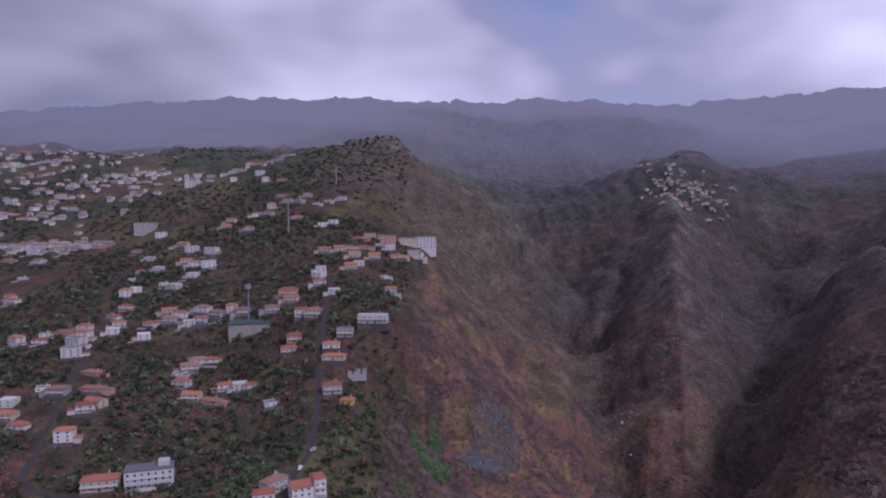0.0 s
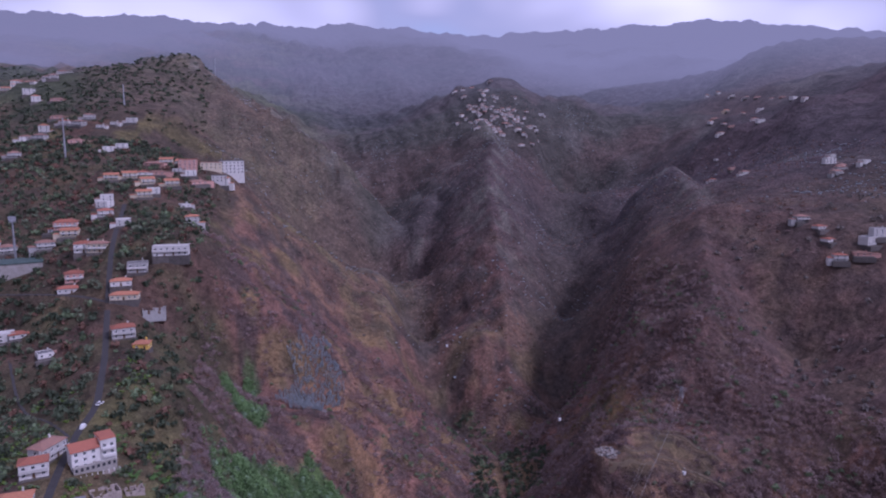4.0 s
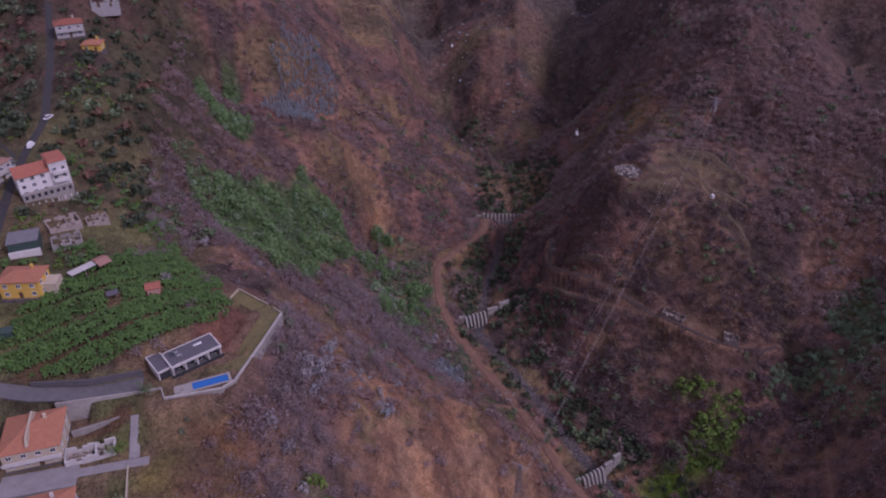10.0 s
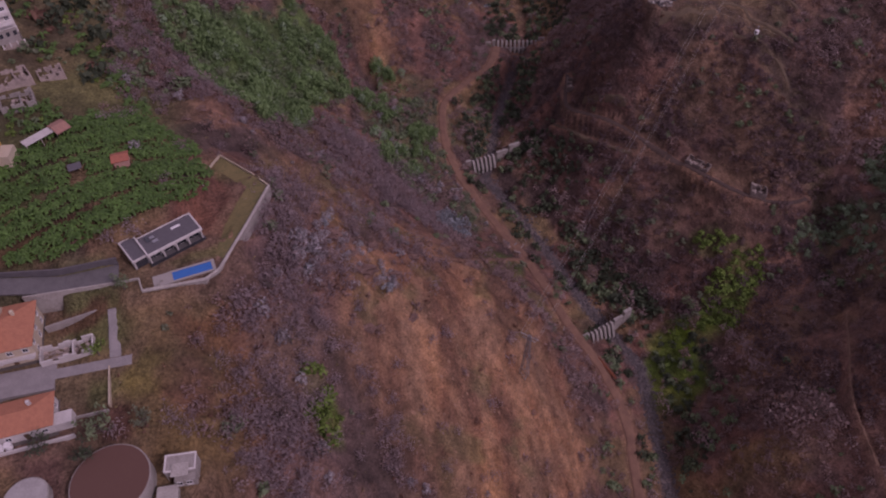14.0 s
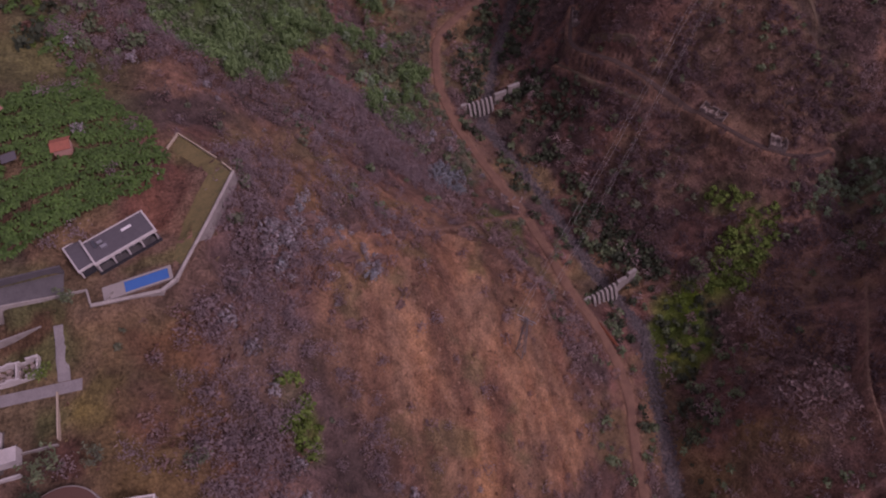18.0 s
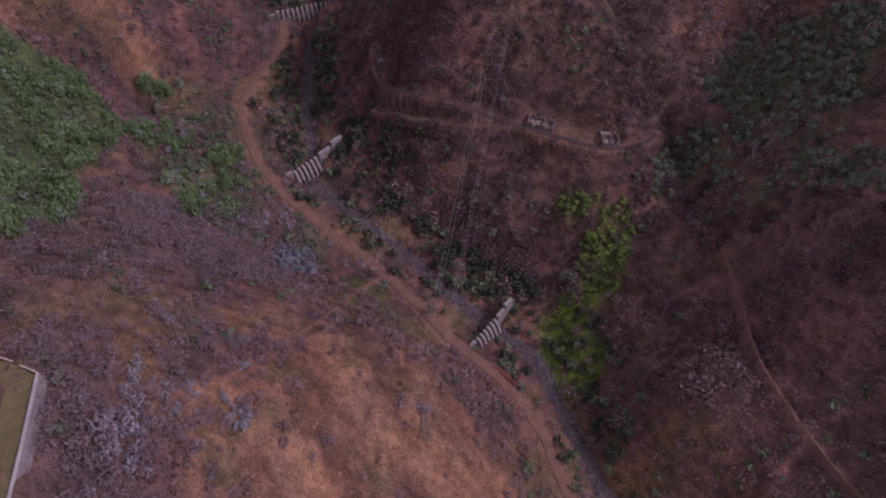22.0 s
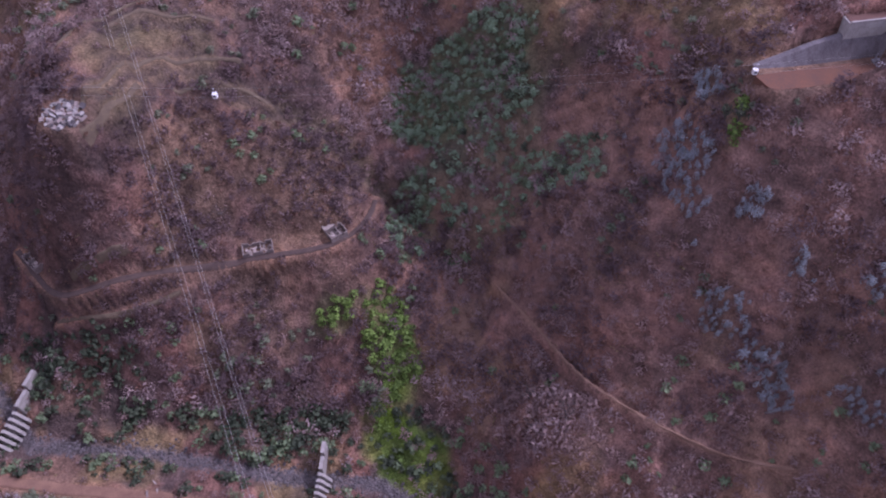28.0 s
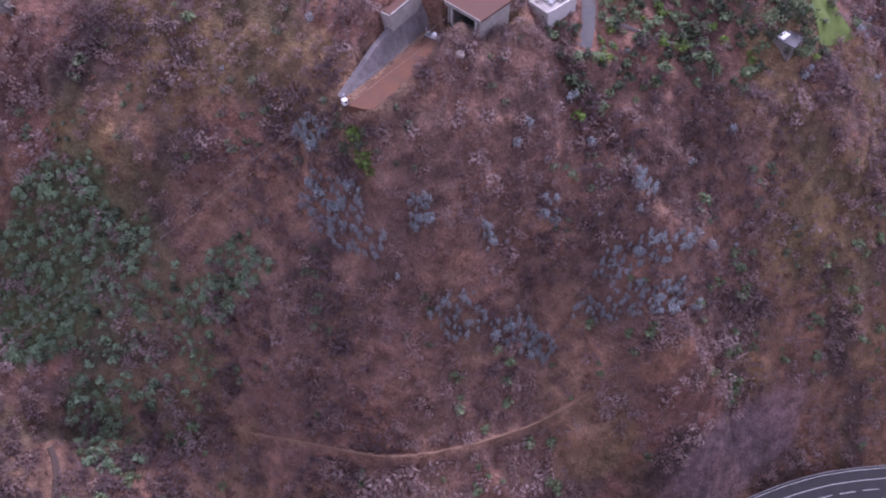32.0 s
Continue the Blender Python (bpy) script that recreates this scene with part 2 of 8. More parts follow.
PLATEAU = ((-152, 365, 152), (-221, 411, 165), (-233, 466, 178), (-198, 558, 182), (-143, 504, 172), (-223, 640, 212), (-308, 582, 195), (-347, 761, 222),
           (-562, 982, 250), (-453, 981, 252), (-167, 612, 208), (-168, 779, 264), (-131, 937, 296), (-110, 420, 152), (-300, 300, 130), (-300, 0, 60), (-700, 600, 150), (-800, 0, 20), (-300, -400, 0))
SPUR = ((197, 331, 57), (213, 307, 58), (184, 378, 113), (161, 402, 60), (261, 413, 114), (298, 462, 165), (420, 484, 212), (326, 484, 168), (389, 601, 217),
        (192, 353, 70), (189, 361, 79), (235, 334, 76), (183, 338, 54), (196, 288, 38), (158, 276, 12), (215, 400, 116))
GULLY = ((238, 290, 42), (260, 279, 66), (277, 297, 66), (291, 277, 98), (223, 245, 44), (320, 320, 120), (300, 380, 118))
EAST_SLOPE = ((254, 245, 77), (213, 199, 76), (171, 206, 42), (194, 207, 52), (189, 203, 52), (236, 231, 76), (254, 233, 84), (250, 200, 106), (241, 186, 107),
              (210, 140, 66), (214, 176, 76), (216, 155, 79), (230, 143, 99), (209, 119, 81), (182, 107, 62), (176, 90, 40), (239, 76, 110), (253, 189, 121), (286, 242, 112), (160, 235, 12))
EAST_RIM = ((259, 154, 135), (246, 45, 122), (290, 120, 138), (330, 180, 150), (420, 280, 172), (300, -60, 110), (500, 80, 190), (330, -400, 60), (800, 100, 280), (190, 20, 60), (175, -80, 30))
SKYLINE = ((-1772, 3134, 734), (-1154, 3410, 824), (-391, 3478, 816), (44, 3500, 797), (491, 3566, 757), (791, 3204, 730), (1217, 2960, 704), (1465, 2618, 641), (1514, 1752, 560), (1511, 2137, 533))
LEFT_HILLS = ((-957, 2091, 468), (-856, 1468, 410), (-662, 2203, 511), (-315, 1467, 400), (-204, 1587, 440), (-92, 1397, 433), (-24, 1300, 363), (54, 1219, 312),
              (118, 1144, 261), (-105, 994, 322), (-1500, 1500, 420), (-1200, 800, 230), (-1800, 200, 60))
FAR_VALLEYS = ((180, 1500, 265), (200, 2191, 355), (137, 2296, 430), (451, 2662, 513), (343, 797, 84), (252, 619, 48), (560, 1280, 180), (205, 566, 44), (450, 1000, 140), (350, 450, 128), (140, 1300, 190), (840, 1900, 370), (300, 1700, 330))
CENTRE_SPUR = ((444, 1589, 390), (456, 1429, 349), (509, 1304, 312), (390, 1188, 264), (336, 1047, 227), (298, 902, 183), (261, 813, 145), (211, 660, 105), (560, 1700, 420))
EAST_HILLS = ((755, 1070, 320), (530, 617, 236), (837, 1480, 350), (1100, 1300, 430), (900, 700, 360), (700, 350, 270), (1500, 600, 480), (1600, -200, 420), (640, 900, 262), (480, 760, 226))
LAND = np.array(CREEK + WEST_SLOPE + WEST_RIM + PLATEAU + SPUR + GULLY + EAST_SLOPE + EAST_RIM + SKYLINE + LEFT_HILLS + FAR_VALLEYS + CENTRE_SPUR + EAST_HILLS, float)


def kernel(d):
    return np.sqrt(d * d + 10.0 ** 2)


def solve_land():
    p = LAND[:, :2]
    k = kernel(np.hypot(p[:, None, 0] - p[None, :, 0], p[:, None, 1] - p[None, :, 1]))
    n = len(p)
    k -= 0.5 * np.eye(n)
    a = np.zeros((n + 3, n + 3))
    a[:n, :n], a[:n, n:] = k, np.c_[np.ones(n), p / 1000]
    a[n:, :n] = a[:n, n:].T
    return np.linalg.solve(a, np.r_[LAND[:, 2], 0, 0, 0])


LAND_W = solve_land()


def base_height(x, y):
    """The smooth height of the land at arrays of x and y."""
    x, y = np.atleast_1d(np.asarray(x, float)), np.atleast_1d(np.asarray(y, float))
    z = LAND_W[-3] + LAND_W[-2] * x / 1000 + LAND_W[-1] * y / 1000
    for (px, py, _), w in zip(LAND, LAND_W):
        z = z + w * kernel(np.hypot(x - px, y - py))
    return z


# ---- noise ----
LATTICE = np.random.RandomState(7).rand(256, 256)


def vnoise(x, y):
    xi, yi = np.floor(x).astype(int), np.floor(y).astype(int)
    u, v = x - xi, y - yi
    u, v = u * u * (3 - 2 * u), v * v * (3 - 2 * v)
    a, b = LATTICE[yi % 256, xi % 256], LATTICE[yi % 256, (xi + 1) % 256]
    c, d = LATTICE[(yi + 1) % 256, xi % 256], LATTICE[(yi + 1) % 256, (xi + 1) % 256]
    return (a * (1 - u) + b * u) * (1 - v) + (c * (1 - u) + d * u) * v


def fbm(x, y, size, octaves=4, shift=0.0):
    """Noise from 0 to 1 whose largest lumps are size metres across."""
    out, amp, total = 0.0, 1.0, 0.0
    for o in range(octaves):
        k = 2.0 ** o / size
        out = out + amp * vnoise(x * k + 17.3 * o + shift, y * k + 9.1 * o + shift * 1.7)
        total += amp
        amp *= 0.55
    return out / total


def smooth(a, b, v):
    t = np.clip((v - a) / (b - a), 0, 1)
    return t * t * (3 - 2 * t)


def blob(x, y, cx, cy, rx, ry, turn=0.0, ragged=0.5):
    """1 inside a ragged oval, 0 outside."""
    c, s = math.cos(radians(turn)), math.sin(radians(turn))
    u, v = ((x - cx) * c + (y - cy) * s) / rx, (-(x - cx) * s + (y - cy) * c) / ry
    r = np.sqrt(u * u + v * v) + ragged * (fbm(x, y, min(rx, ry) * 0.9, 3, 3.3) - 0.5)
    return 1 - smooth(0.75, 1.1, r)


def to_line(x, y, line):
    """Distance to a line of points, and the height of the line there."""
    best, zb = np.full(np.shape(x), 1e9), np.zeros(np.shape(x))
    for (x0, y0, z0), (x1, y1, z1) in zip(line[:-1], line[1:]):
        dx, dy = x1 - x0, y1 - y0
        t = np.clip(((x - x0) * dx + (y - y0) * dy) / (dx * dx + dy * dy), 0, 1)
        d = np.hypot(x - x0 - t * dx, y - y0 - t * dy)
        near = d < best
        best, zb = np.where(near, d, best), np.where(near, z0 + t * (z1 - z0), zb)
    return best, zb


def with_heights(points, lift=0.0, step=6.0):
    """A line through points, rounded and laid on the land."""
    p = np.array(points, float)
    seg = np.r_[0, np.cumsum(np.hypot(*np.diff(p, axis=0).T))]
    s = np.linspace(0, seg[-1], max(3, int(seg[-1] / step)))
    x, y = np.interp(s, seg, p[:, 0]), np.interp(s, seg, p[:, 1])
    for _ in range(2):
        x[1:-1], y[1:-1] = (x[:-2] + 2 * x[1:-1] + x[2:]) / 4, (y[:-2] + 2 * y[1:-1] + y[2:]) / 4
    z = base_height(x, y)
    for _ in range(4):
        z[1:-1] = (z[:-2] + z[1:-1] + z[2:]) / 3
    return [(float(a), float(b), float(c) + lift) for a, b, c in zip(x, y, z)]


# roads and paths in plan
DIRT_ROAD = ((145, 478), (136, 458), (113, 443), (98, 427), (93, 404), (93, 385), (100, 362), (108, 339), (113, 321), (117, 298), (119, 279), (128, 262), (131, 240), (124, 208), (118, 170), (112, 120), (100, 60))
TERRACE_PATH = ((162, 410), (152, 388), (150, 383), (166, 361), (187, 338), (192, 331), (209, 304), (229, 300), (238, 303))
LOWER_PATH = ((146, 386), (156, 362), (175, 345), (190, 333))
SPUR_TRAIL = ((222.5, 247), (216, 239), (206, 226), (191, 205), (187, 188), (186, 162), (188, 137))
BRANCH_TRACK = ((112, 322), (102, 318), (88, 308), (72, 292), (60, 286))
MAIN_ROAD = ((-80, 262), (-77, 291), (-77, 306), (-77, 331), (-77, 347), (-76, 368), (-72, 382), (-78, 436), (-84, 475), (-89, 521), (-92, 551), (-95, 589), (-100, 660))
WEST_ROAD = ((-170, 352), (-209, 357), (-226, 372), (-228, 396), (-248, 460), (-267, 527), (-289, 606), (-330, 700), (-344, 763), (-344, 836), (-347, 907), (-380, 1010))
CROSS_ROAD = ((-86, 499), (-135, 536), (-182, 562), (-215, 560), (-262, 540))
LANE = ((-79, 360), (-100, 395), (-120, 432), (-133, 468))
STATION_ROAD = ((263, 112), (273, 104.5), (285, 101), (300, 104), (360, 90))
HIGHWAY = ((172, 142), (152, 128), (142, 112), (139, 98), (138.8, 85), (138.2, 72), (136.2, 58), (133.2, 46), (129.4, 34), (119, 2), (106, -70))
road_lines = {
    "dirt": (with_heights(DIRT_ROAD, 0.6), 2.6, 3.5), "path": (with_heights(TERRACE_PATH), 1.9, 2.2), "lower": (with_heights(LOWER_PATH), 1.0, 1.8),
    "trail": (with_heights(SPUR_TRAIL, 0.8), 0.45, 1.6), "track": (with_heights(BRANCH_TRACK), 1.6, 2.5), "main": (with_heights(MAIN_ROAD), 3.2, 3.0),
    "west": (with_heights(WEST_ROAD), 3.2, 4.0), "cross": (with_heights(CROSS_ROAD), 3.4, 4.0), "lane": (with_heights(LANE), 1.4, 2.0),
    "drive": ([(-29, 248.5, 138.6), (-43, 248, 138.4), (-57, 250, 139.4), (-78, 256, 142.5)], 3.0, 1.5), "station": (with_heights(STATION_ROAD), 2.2, 2.0),
}
# level places: centre, half sizes, turn, height
PADS = ((-14, 249, 15, 9, 12, 138.0), (-2, 270, 5, 13, -27, 136.4), (-2, 284, 4, 6, 30, 135.4), (-54, 237, 10, 9, 0, 132.0), (-50, 215, 12, 9, 0, 130.6), (-31, 197.5, 10, 10, 0, 128.6), (-17, 195, 6, 8, 0, 126.5),
        (-40, 226, 14, 3, 0, 132.0), (272.2, 170.0, 7.6, 19.5, 32, 131.6), (279.5, 140, 6.5, 8, 24, 131.6), (203, 320, 4, 18, 37, 55.5), (187, 381, 7, 6, 10, 113.2), (161, 481, 20, 5, -14, 27.2))


def axis(lo, a, b, hi, step, grow=1.05, widest=45):
    """Grid lines, close between a and b and wider apart outwards."""
    mid = list(np.arange(a, b + step, step))
    up, s = [mid[-1]], step
    while up[-1] < hi:
        s *= grow
        up.append(up[-1] + min(s, widest))
    dn, s = [mid[0]], step
    while dn[-1] > lo:
        s *= grow
        dn.append(dn[-1] - min(s, widest))
    return np.array(dn[:0:-1] + mid + up[1:])


GX = axis(-2600, -60, 300, 3000, 1.6, 1.04, 28)
GY = axis(-900, 70, 480, 4300, 1.6, 1.035, 28)
XX, YY = np.meshgrid(GX, GY)
X, Y = XX.ravel(), YY.ravel()
Z0 = np.concatenate([base_height(a, b) for a, b in zip(np.array_split(X, 24), np.array_split(Y, 24))])
gy_, gx_ = np.gradient(Z0.reshape(XX.shape), GY, GX)
STEEP = np.clip(np.hypot(gx_, gy_).ravel(), 0, 3)
far = smooth(520, 1100, Y) + smooth(330, 800, X) + smooth(150, 700, -X)
far = np.clip(far, 0, 1)
rough = smooth(0.25, 0.7, STEEP)
Z = Z0.copy()
# runnels down the steep slopes, lumps and hollows
Z += rough * (1 - far) * (11.0 * (np.abs(fbm(X * 0.8, Y * 1.1, 34, 4, 1.0) - 0.5) * 2 - 0.35) + 3.4 * (fbm(X, Y, 9, 3, 5.0) - 0.5))
Z += (1 - far) * 0.8 * (fbm(X, Y, 6, 3, 8.0) - 0.5) * (0.3 + rough)
hills = np.clip(smooth(900, 1500, Y) + smooth(430, 900, X) + rough, 0, 1) * far
Z += hills * (60 * (np.abs(fbm(X, Y, 260, 5, 2.0) - 0.5) * 2 - 0.3) + 30 * (np.abs(fbm(X * 1.25, Y * 0.8, 95, 4, 6.0) - 0.5) * 2 - 0.3))
Z += far * 3.0 * (fbm(X, Y, 25, 3, 4.0) - 0.5)
# old field terraces on the spur and the eastern slope
steps = np.clip(blob(X, Y, 232, 392, 34, 26, 30) + blob(X, Y, 230, 135, 30, 80, 12) * 0.45 + blob(X, Y, 190, 318, 24, 36, 35) * 0.4, 0, 1) * (1 - far)
zt = (Z + 5.0 * (fbm(X, Y, 40, 2, 23.0) - 0.5)) / 5.2
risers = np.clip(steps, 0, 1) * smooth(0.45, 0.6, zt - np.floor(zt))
zt = Z + ((np.floor(zt) + smooth(0.5, 1.0, zt - np.floor(zt))) - zt) * 5.2
Z = Z + steps * 0.8 * (zt - Z)
# broken ledges across the eastern slope
ledge = blob(X, Y, 222, 150, 48, 95, 8, 0.6) * (1 - far)
Z += ledge * (3.2 * (np.abs(fbm(X * 1.5, Y * 0.55, 15, 4, 41.0) - 0.5) * 2 - 0.3) + 1.6 * (fbm(X, Y, 5, 3, 43.0) - 0.5))
# the far ranges sink towards the horizon
Z -= 50 * smooth(1500, 2600, Y) + 75 * smooth(700, 1500, X) * smooth(900, 1600, Y)
# crests and ravines: line, rise, reach
FOLDS = ((((124, 984), (138, 830), (116, 690), (110, 640), (114, 596), (120, 550)), 22, 22), (((176, 948), (165, 790), (160, 700), (160, 640), (172, 600), (186, 570), (185, 530)), -12, 20),
         (((407, 1235), (333, 1038), (292, 932), (285, 840), (262, 760), (240, 690)), 22, 36), (((596, 1362), (464, 1056), (361, 835), (285, 680), (254, 622), (215, 560)), -20, 42),
         (((443, 677), (351, 532), (300, 462)), 14, 24), (((262, 990), (225, 993), (175, 976)), 15, 15))
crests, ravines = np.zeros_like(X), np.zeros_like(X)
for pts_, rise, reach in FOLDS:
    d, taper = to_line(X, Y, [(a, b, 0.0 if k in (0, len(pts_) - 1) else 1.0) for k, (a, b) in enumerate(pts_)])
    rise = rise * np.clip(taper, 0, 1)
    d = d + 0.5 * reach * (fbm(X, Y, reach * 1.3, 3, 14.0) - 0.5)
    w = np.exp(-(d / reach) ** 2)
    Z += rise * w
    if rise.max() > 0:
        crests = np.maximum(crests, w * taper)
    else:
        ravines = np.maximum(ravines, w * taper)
# crests with their heights: line, fall of the flanks, reach
CRESTS = ((((-204, 1587, 446), (-98, 1402, 432), (-51, 1341, 384), (3, 1285, 352), (54, 1234, 322), (77, 1200, 300), (119, 1148, 268), (124, 1128, 244)), 0.95, 120),
          (((1000, 2050, 430), (1165, 1876, 452), (1239, 1755, 474), (1279, 1700, 512), (1328, 1638, 531), (1426, 1560, 534), (1600, 1440, 520)), 0.45, 500),
          (((420, 1340, 322), (392, 1188, 282), (334, 1047, 252), (298, 930, 210), (276, 840, 180), (258, 760, 142), (236, 690, 110), (218, 630, 76)), 0.85, 90),
          (((560, 920, 250), (462, 705, 226), (386, 596, 224), (322, 484, 178)), 0.75, 90))
for pts_, fall, reach in CRESTS:
    d, top = to_line(X, Y, pts_)
    away = d
    d = np.maximum(d + 0.3 * np.minimum(d, 40) * (fbm(X, Y, 34, 3, 29.0) - 0.5) * 2, 0)
    hold = 1 - smooth(reach * 0.5, reach, away)
    wanted = np.clip(Z, top - fall * d, top + 0.35 * d)
    Z += hold * (wanted - Z)
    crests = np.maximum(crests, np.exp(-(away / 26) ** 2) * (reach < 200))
# the dug face above the road, with its runnels
dug = smooth(0.42, 0.58, blob(X, Y, 68, 236, 44, 48, -8)) * (1 - smooth(92, 110, X))
Z -= dug * (5.0 - 3.4 * (fbm(X, Y * 0.2, 6, 4, 17.0) - 0.5))
# banks of the old terraces on the spur, and the cleft beside it
BANKS = (((227.7, 394.7), (240.5, 391.3), (249.8, 380.1), (255, 371.3)), ((183, 378), (204.7, 379.5), (214.4, 380.5), (224.3, 378.6), (235.3, 371.8), (244, 362.5), (245.9, 355.2)),
         ((221.3, 369.8), (227.5, 363.9), (236.4, 358.7), (239.8, 350.3), (240.4, 344.3)), ((184.5, 373.4), (193.8, 372.9), (200.2, 373.2), (213.4, 373.8)),
         ((147, 386), (153.6, 365.5), (161.7, 354.5), (171.4, 346.6)), ((158, 380), (163, 372), (172, 362)), ((206, 400), (226, 400), (241, 396), (252, 389)))
bank_edge = np.zeros_like(X)
for pts_ in BANKS:
    d, _ = to_line(X, Y, [(a, b, 0) for a, b in pts_])
    Z += 2.2 * np.exp(-(d / 1.9) ** 2)
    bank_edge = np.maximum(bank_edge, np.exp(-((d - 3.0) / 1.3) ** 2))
CLEFT = ((246, 345), (248, 324.4), (245.4, 309.8), (241.5, 286.6), (229.5, 266))
d, _ = to_line(X, Y, [(a, b, 0) for a, b in CLEFT])
cleft = np.exp(-(d / 4.5) ** 2)
Z -= 4.0 * cleft
# earth banked against the outside of the garden wall
d, top = to_line(X, Y, ((-23, 240.5, 135.6), (-8, 240.5, 135.4), (-4.0, 242.6, 135.2), (3.6, 258.2, 134.2), (10.4, 273.6, 133.2), (6.4, 280.4, 133.4), (-3.0, 291.8, 134.0)))
Z = np.maximum(Z, top - 0.2 - 1.05 * d - 1.6 * (fbm(X, Y, 7, 3, 37.0) - 0.3))
# the bed of the creek
creek_line = [(float(a), float(b), float(c)) for a, b, c in CREEK[3:15]]
cd, cz = to_line(X, Y, creek_line)
bed_half = 1.5 + 2.4 * (fbm(X, Y, 24, 2, 11.0) - 0.3)
w = (1 - smooth(bed_half, bed_half + 4.0, cd)) * (1 - smooth(560, 610, Y))
Z += w * (cz - 1.0 + 0.9 * (fbm(X, Y, 3.2, 3, 2.0) - 0.5) - Z)
BED = (1 - smooth(bed_half - 0.8, bed_half + 1.4, cd + 2.0 * (fbm(X, Y, 7, 2, 3.0) - 0.5))) * (1 - smooth(440, 470, Y))
DIRT = np.zeros_like(X)
PAVED = np.zeros_like(X)
for key, (line, half, soft) in road_lines.items():
    d, lz = to_line(X, Y, line)
    w = 1 - smooth(half, half + soft, d)
    Z += w * (lz - Z)
    edge = 1 - smooth(half - 0.6, half + 0.9, d + 1.6 * (fbm(X, Y, 5, 2, 1.0) - 0.5))
    if key in ("dirt", "path", "lower", "trail", "track"):
        DIRT = np.maximum(DIRT, edge)
    PAVED = np.maximum(PAVED, 1 - smooth(half, half + 1.5, d))
PAD = np.zeros_like(X)
for cx, cy, hx, hy, turn, pz in PADS:
    c, s = math.cos(radians(turn)), math.sin(radians(turn))
    u, v = np.abs((X - cx) * c + (Y - cy) * s) - hx, np.abs(-(X - cx) * s + (Y - cy) * c) - hy
    w = 1 - smooth(0, 2.0, np.maximum(u, v))
    Z += w * (pz - Z)
    PAD = np.maximum(PAD, w)
ZZ = Z.reshape(XX.shape)


def ground_z(x, y):
    """The height of the finished ground at one place or many."""
    i, j = np.clip(np.searchsorted(GX, x) - 1, 0, len(GX) - 2), np.clip(np.searchsorted(GY, y) - 1, 0, len(GY) - 2)
    u, v = (x - GX[i]) / (GX[i + 1] - GX[i]), (y - GY[j]) / (GY[j + 1] - GY[j])
    return (ZZ[j, i] * (1 - u) + ZZ[j, i + 1] * u) * (1 - v) + (ZZ[j + 1, i] * (1 - u) + ZZ[j + 1, i + 1] * u) * v


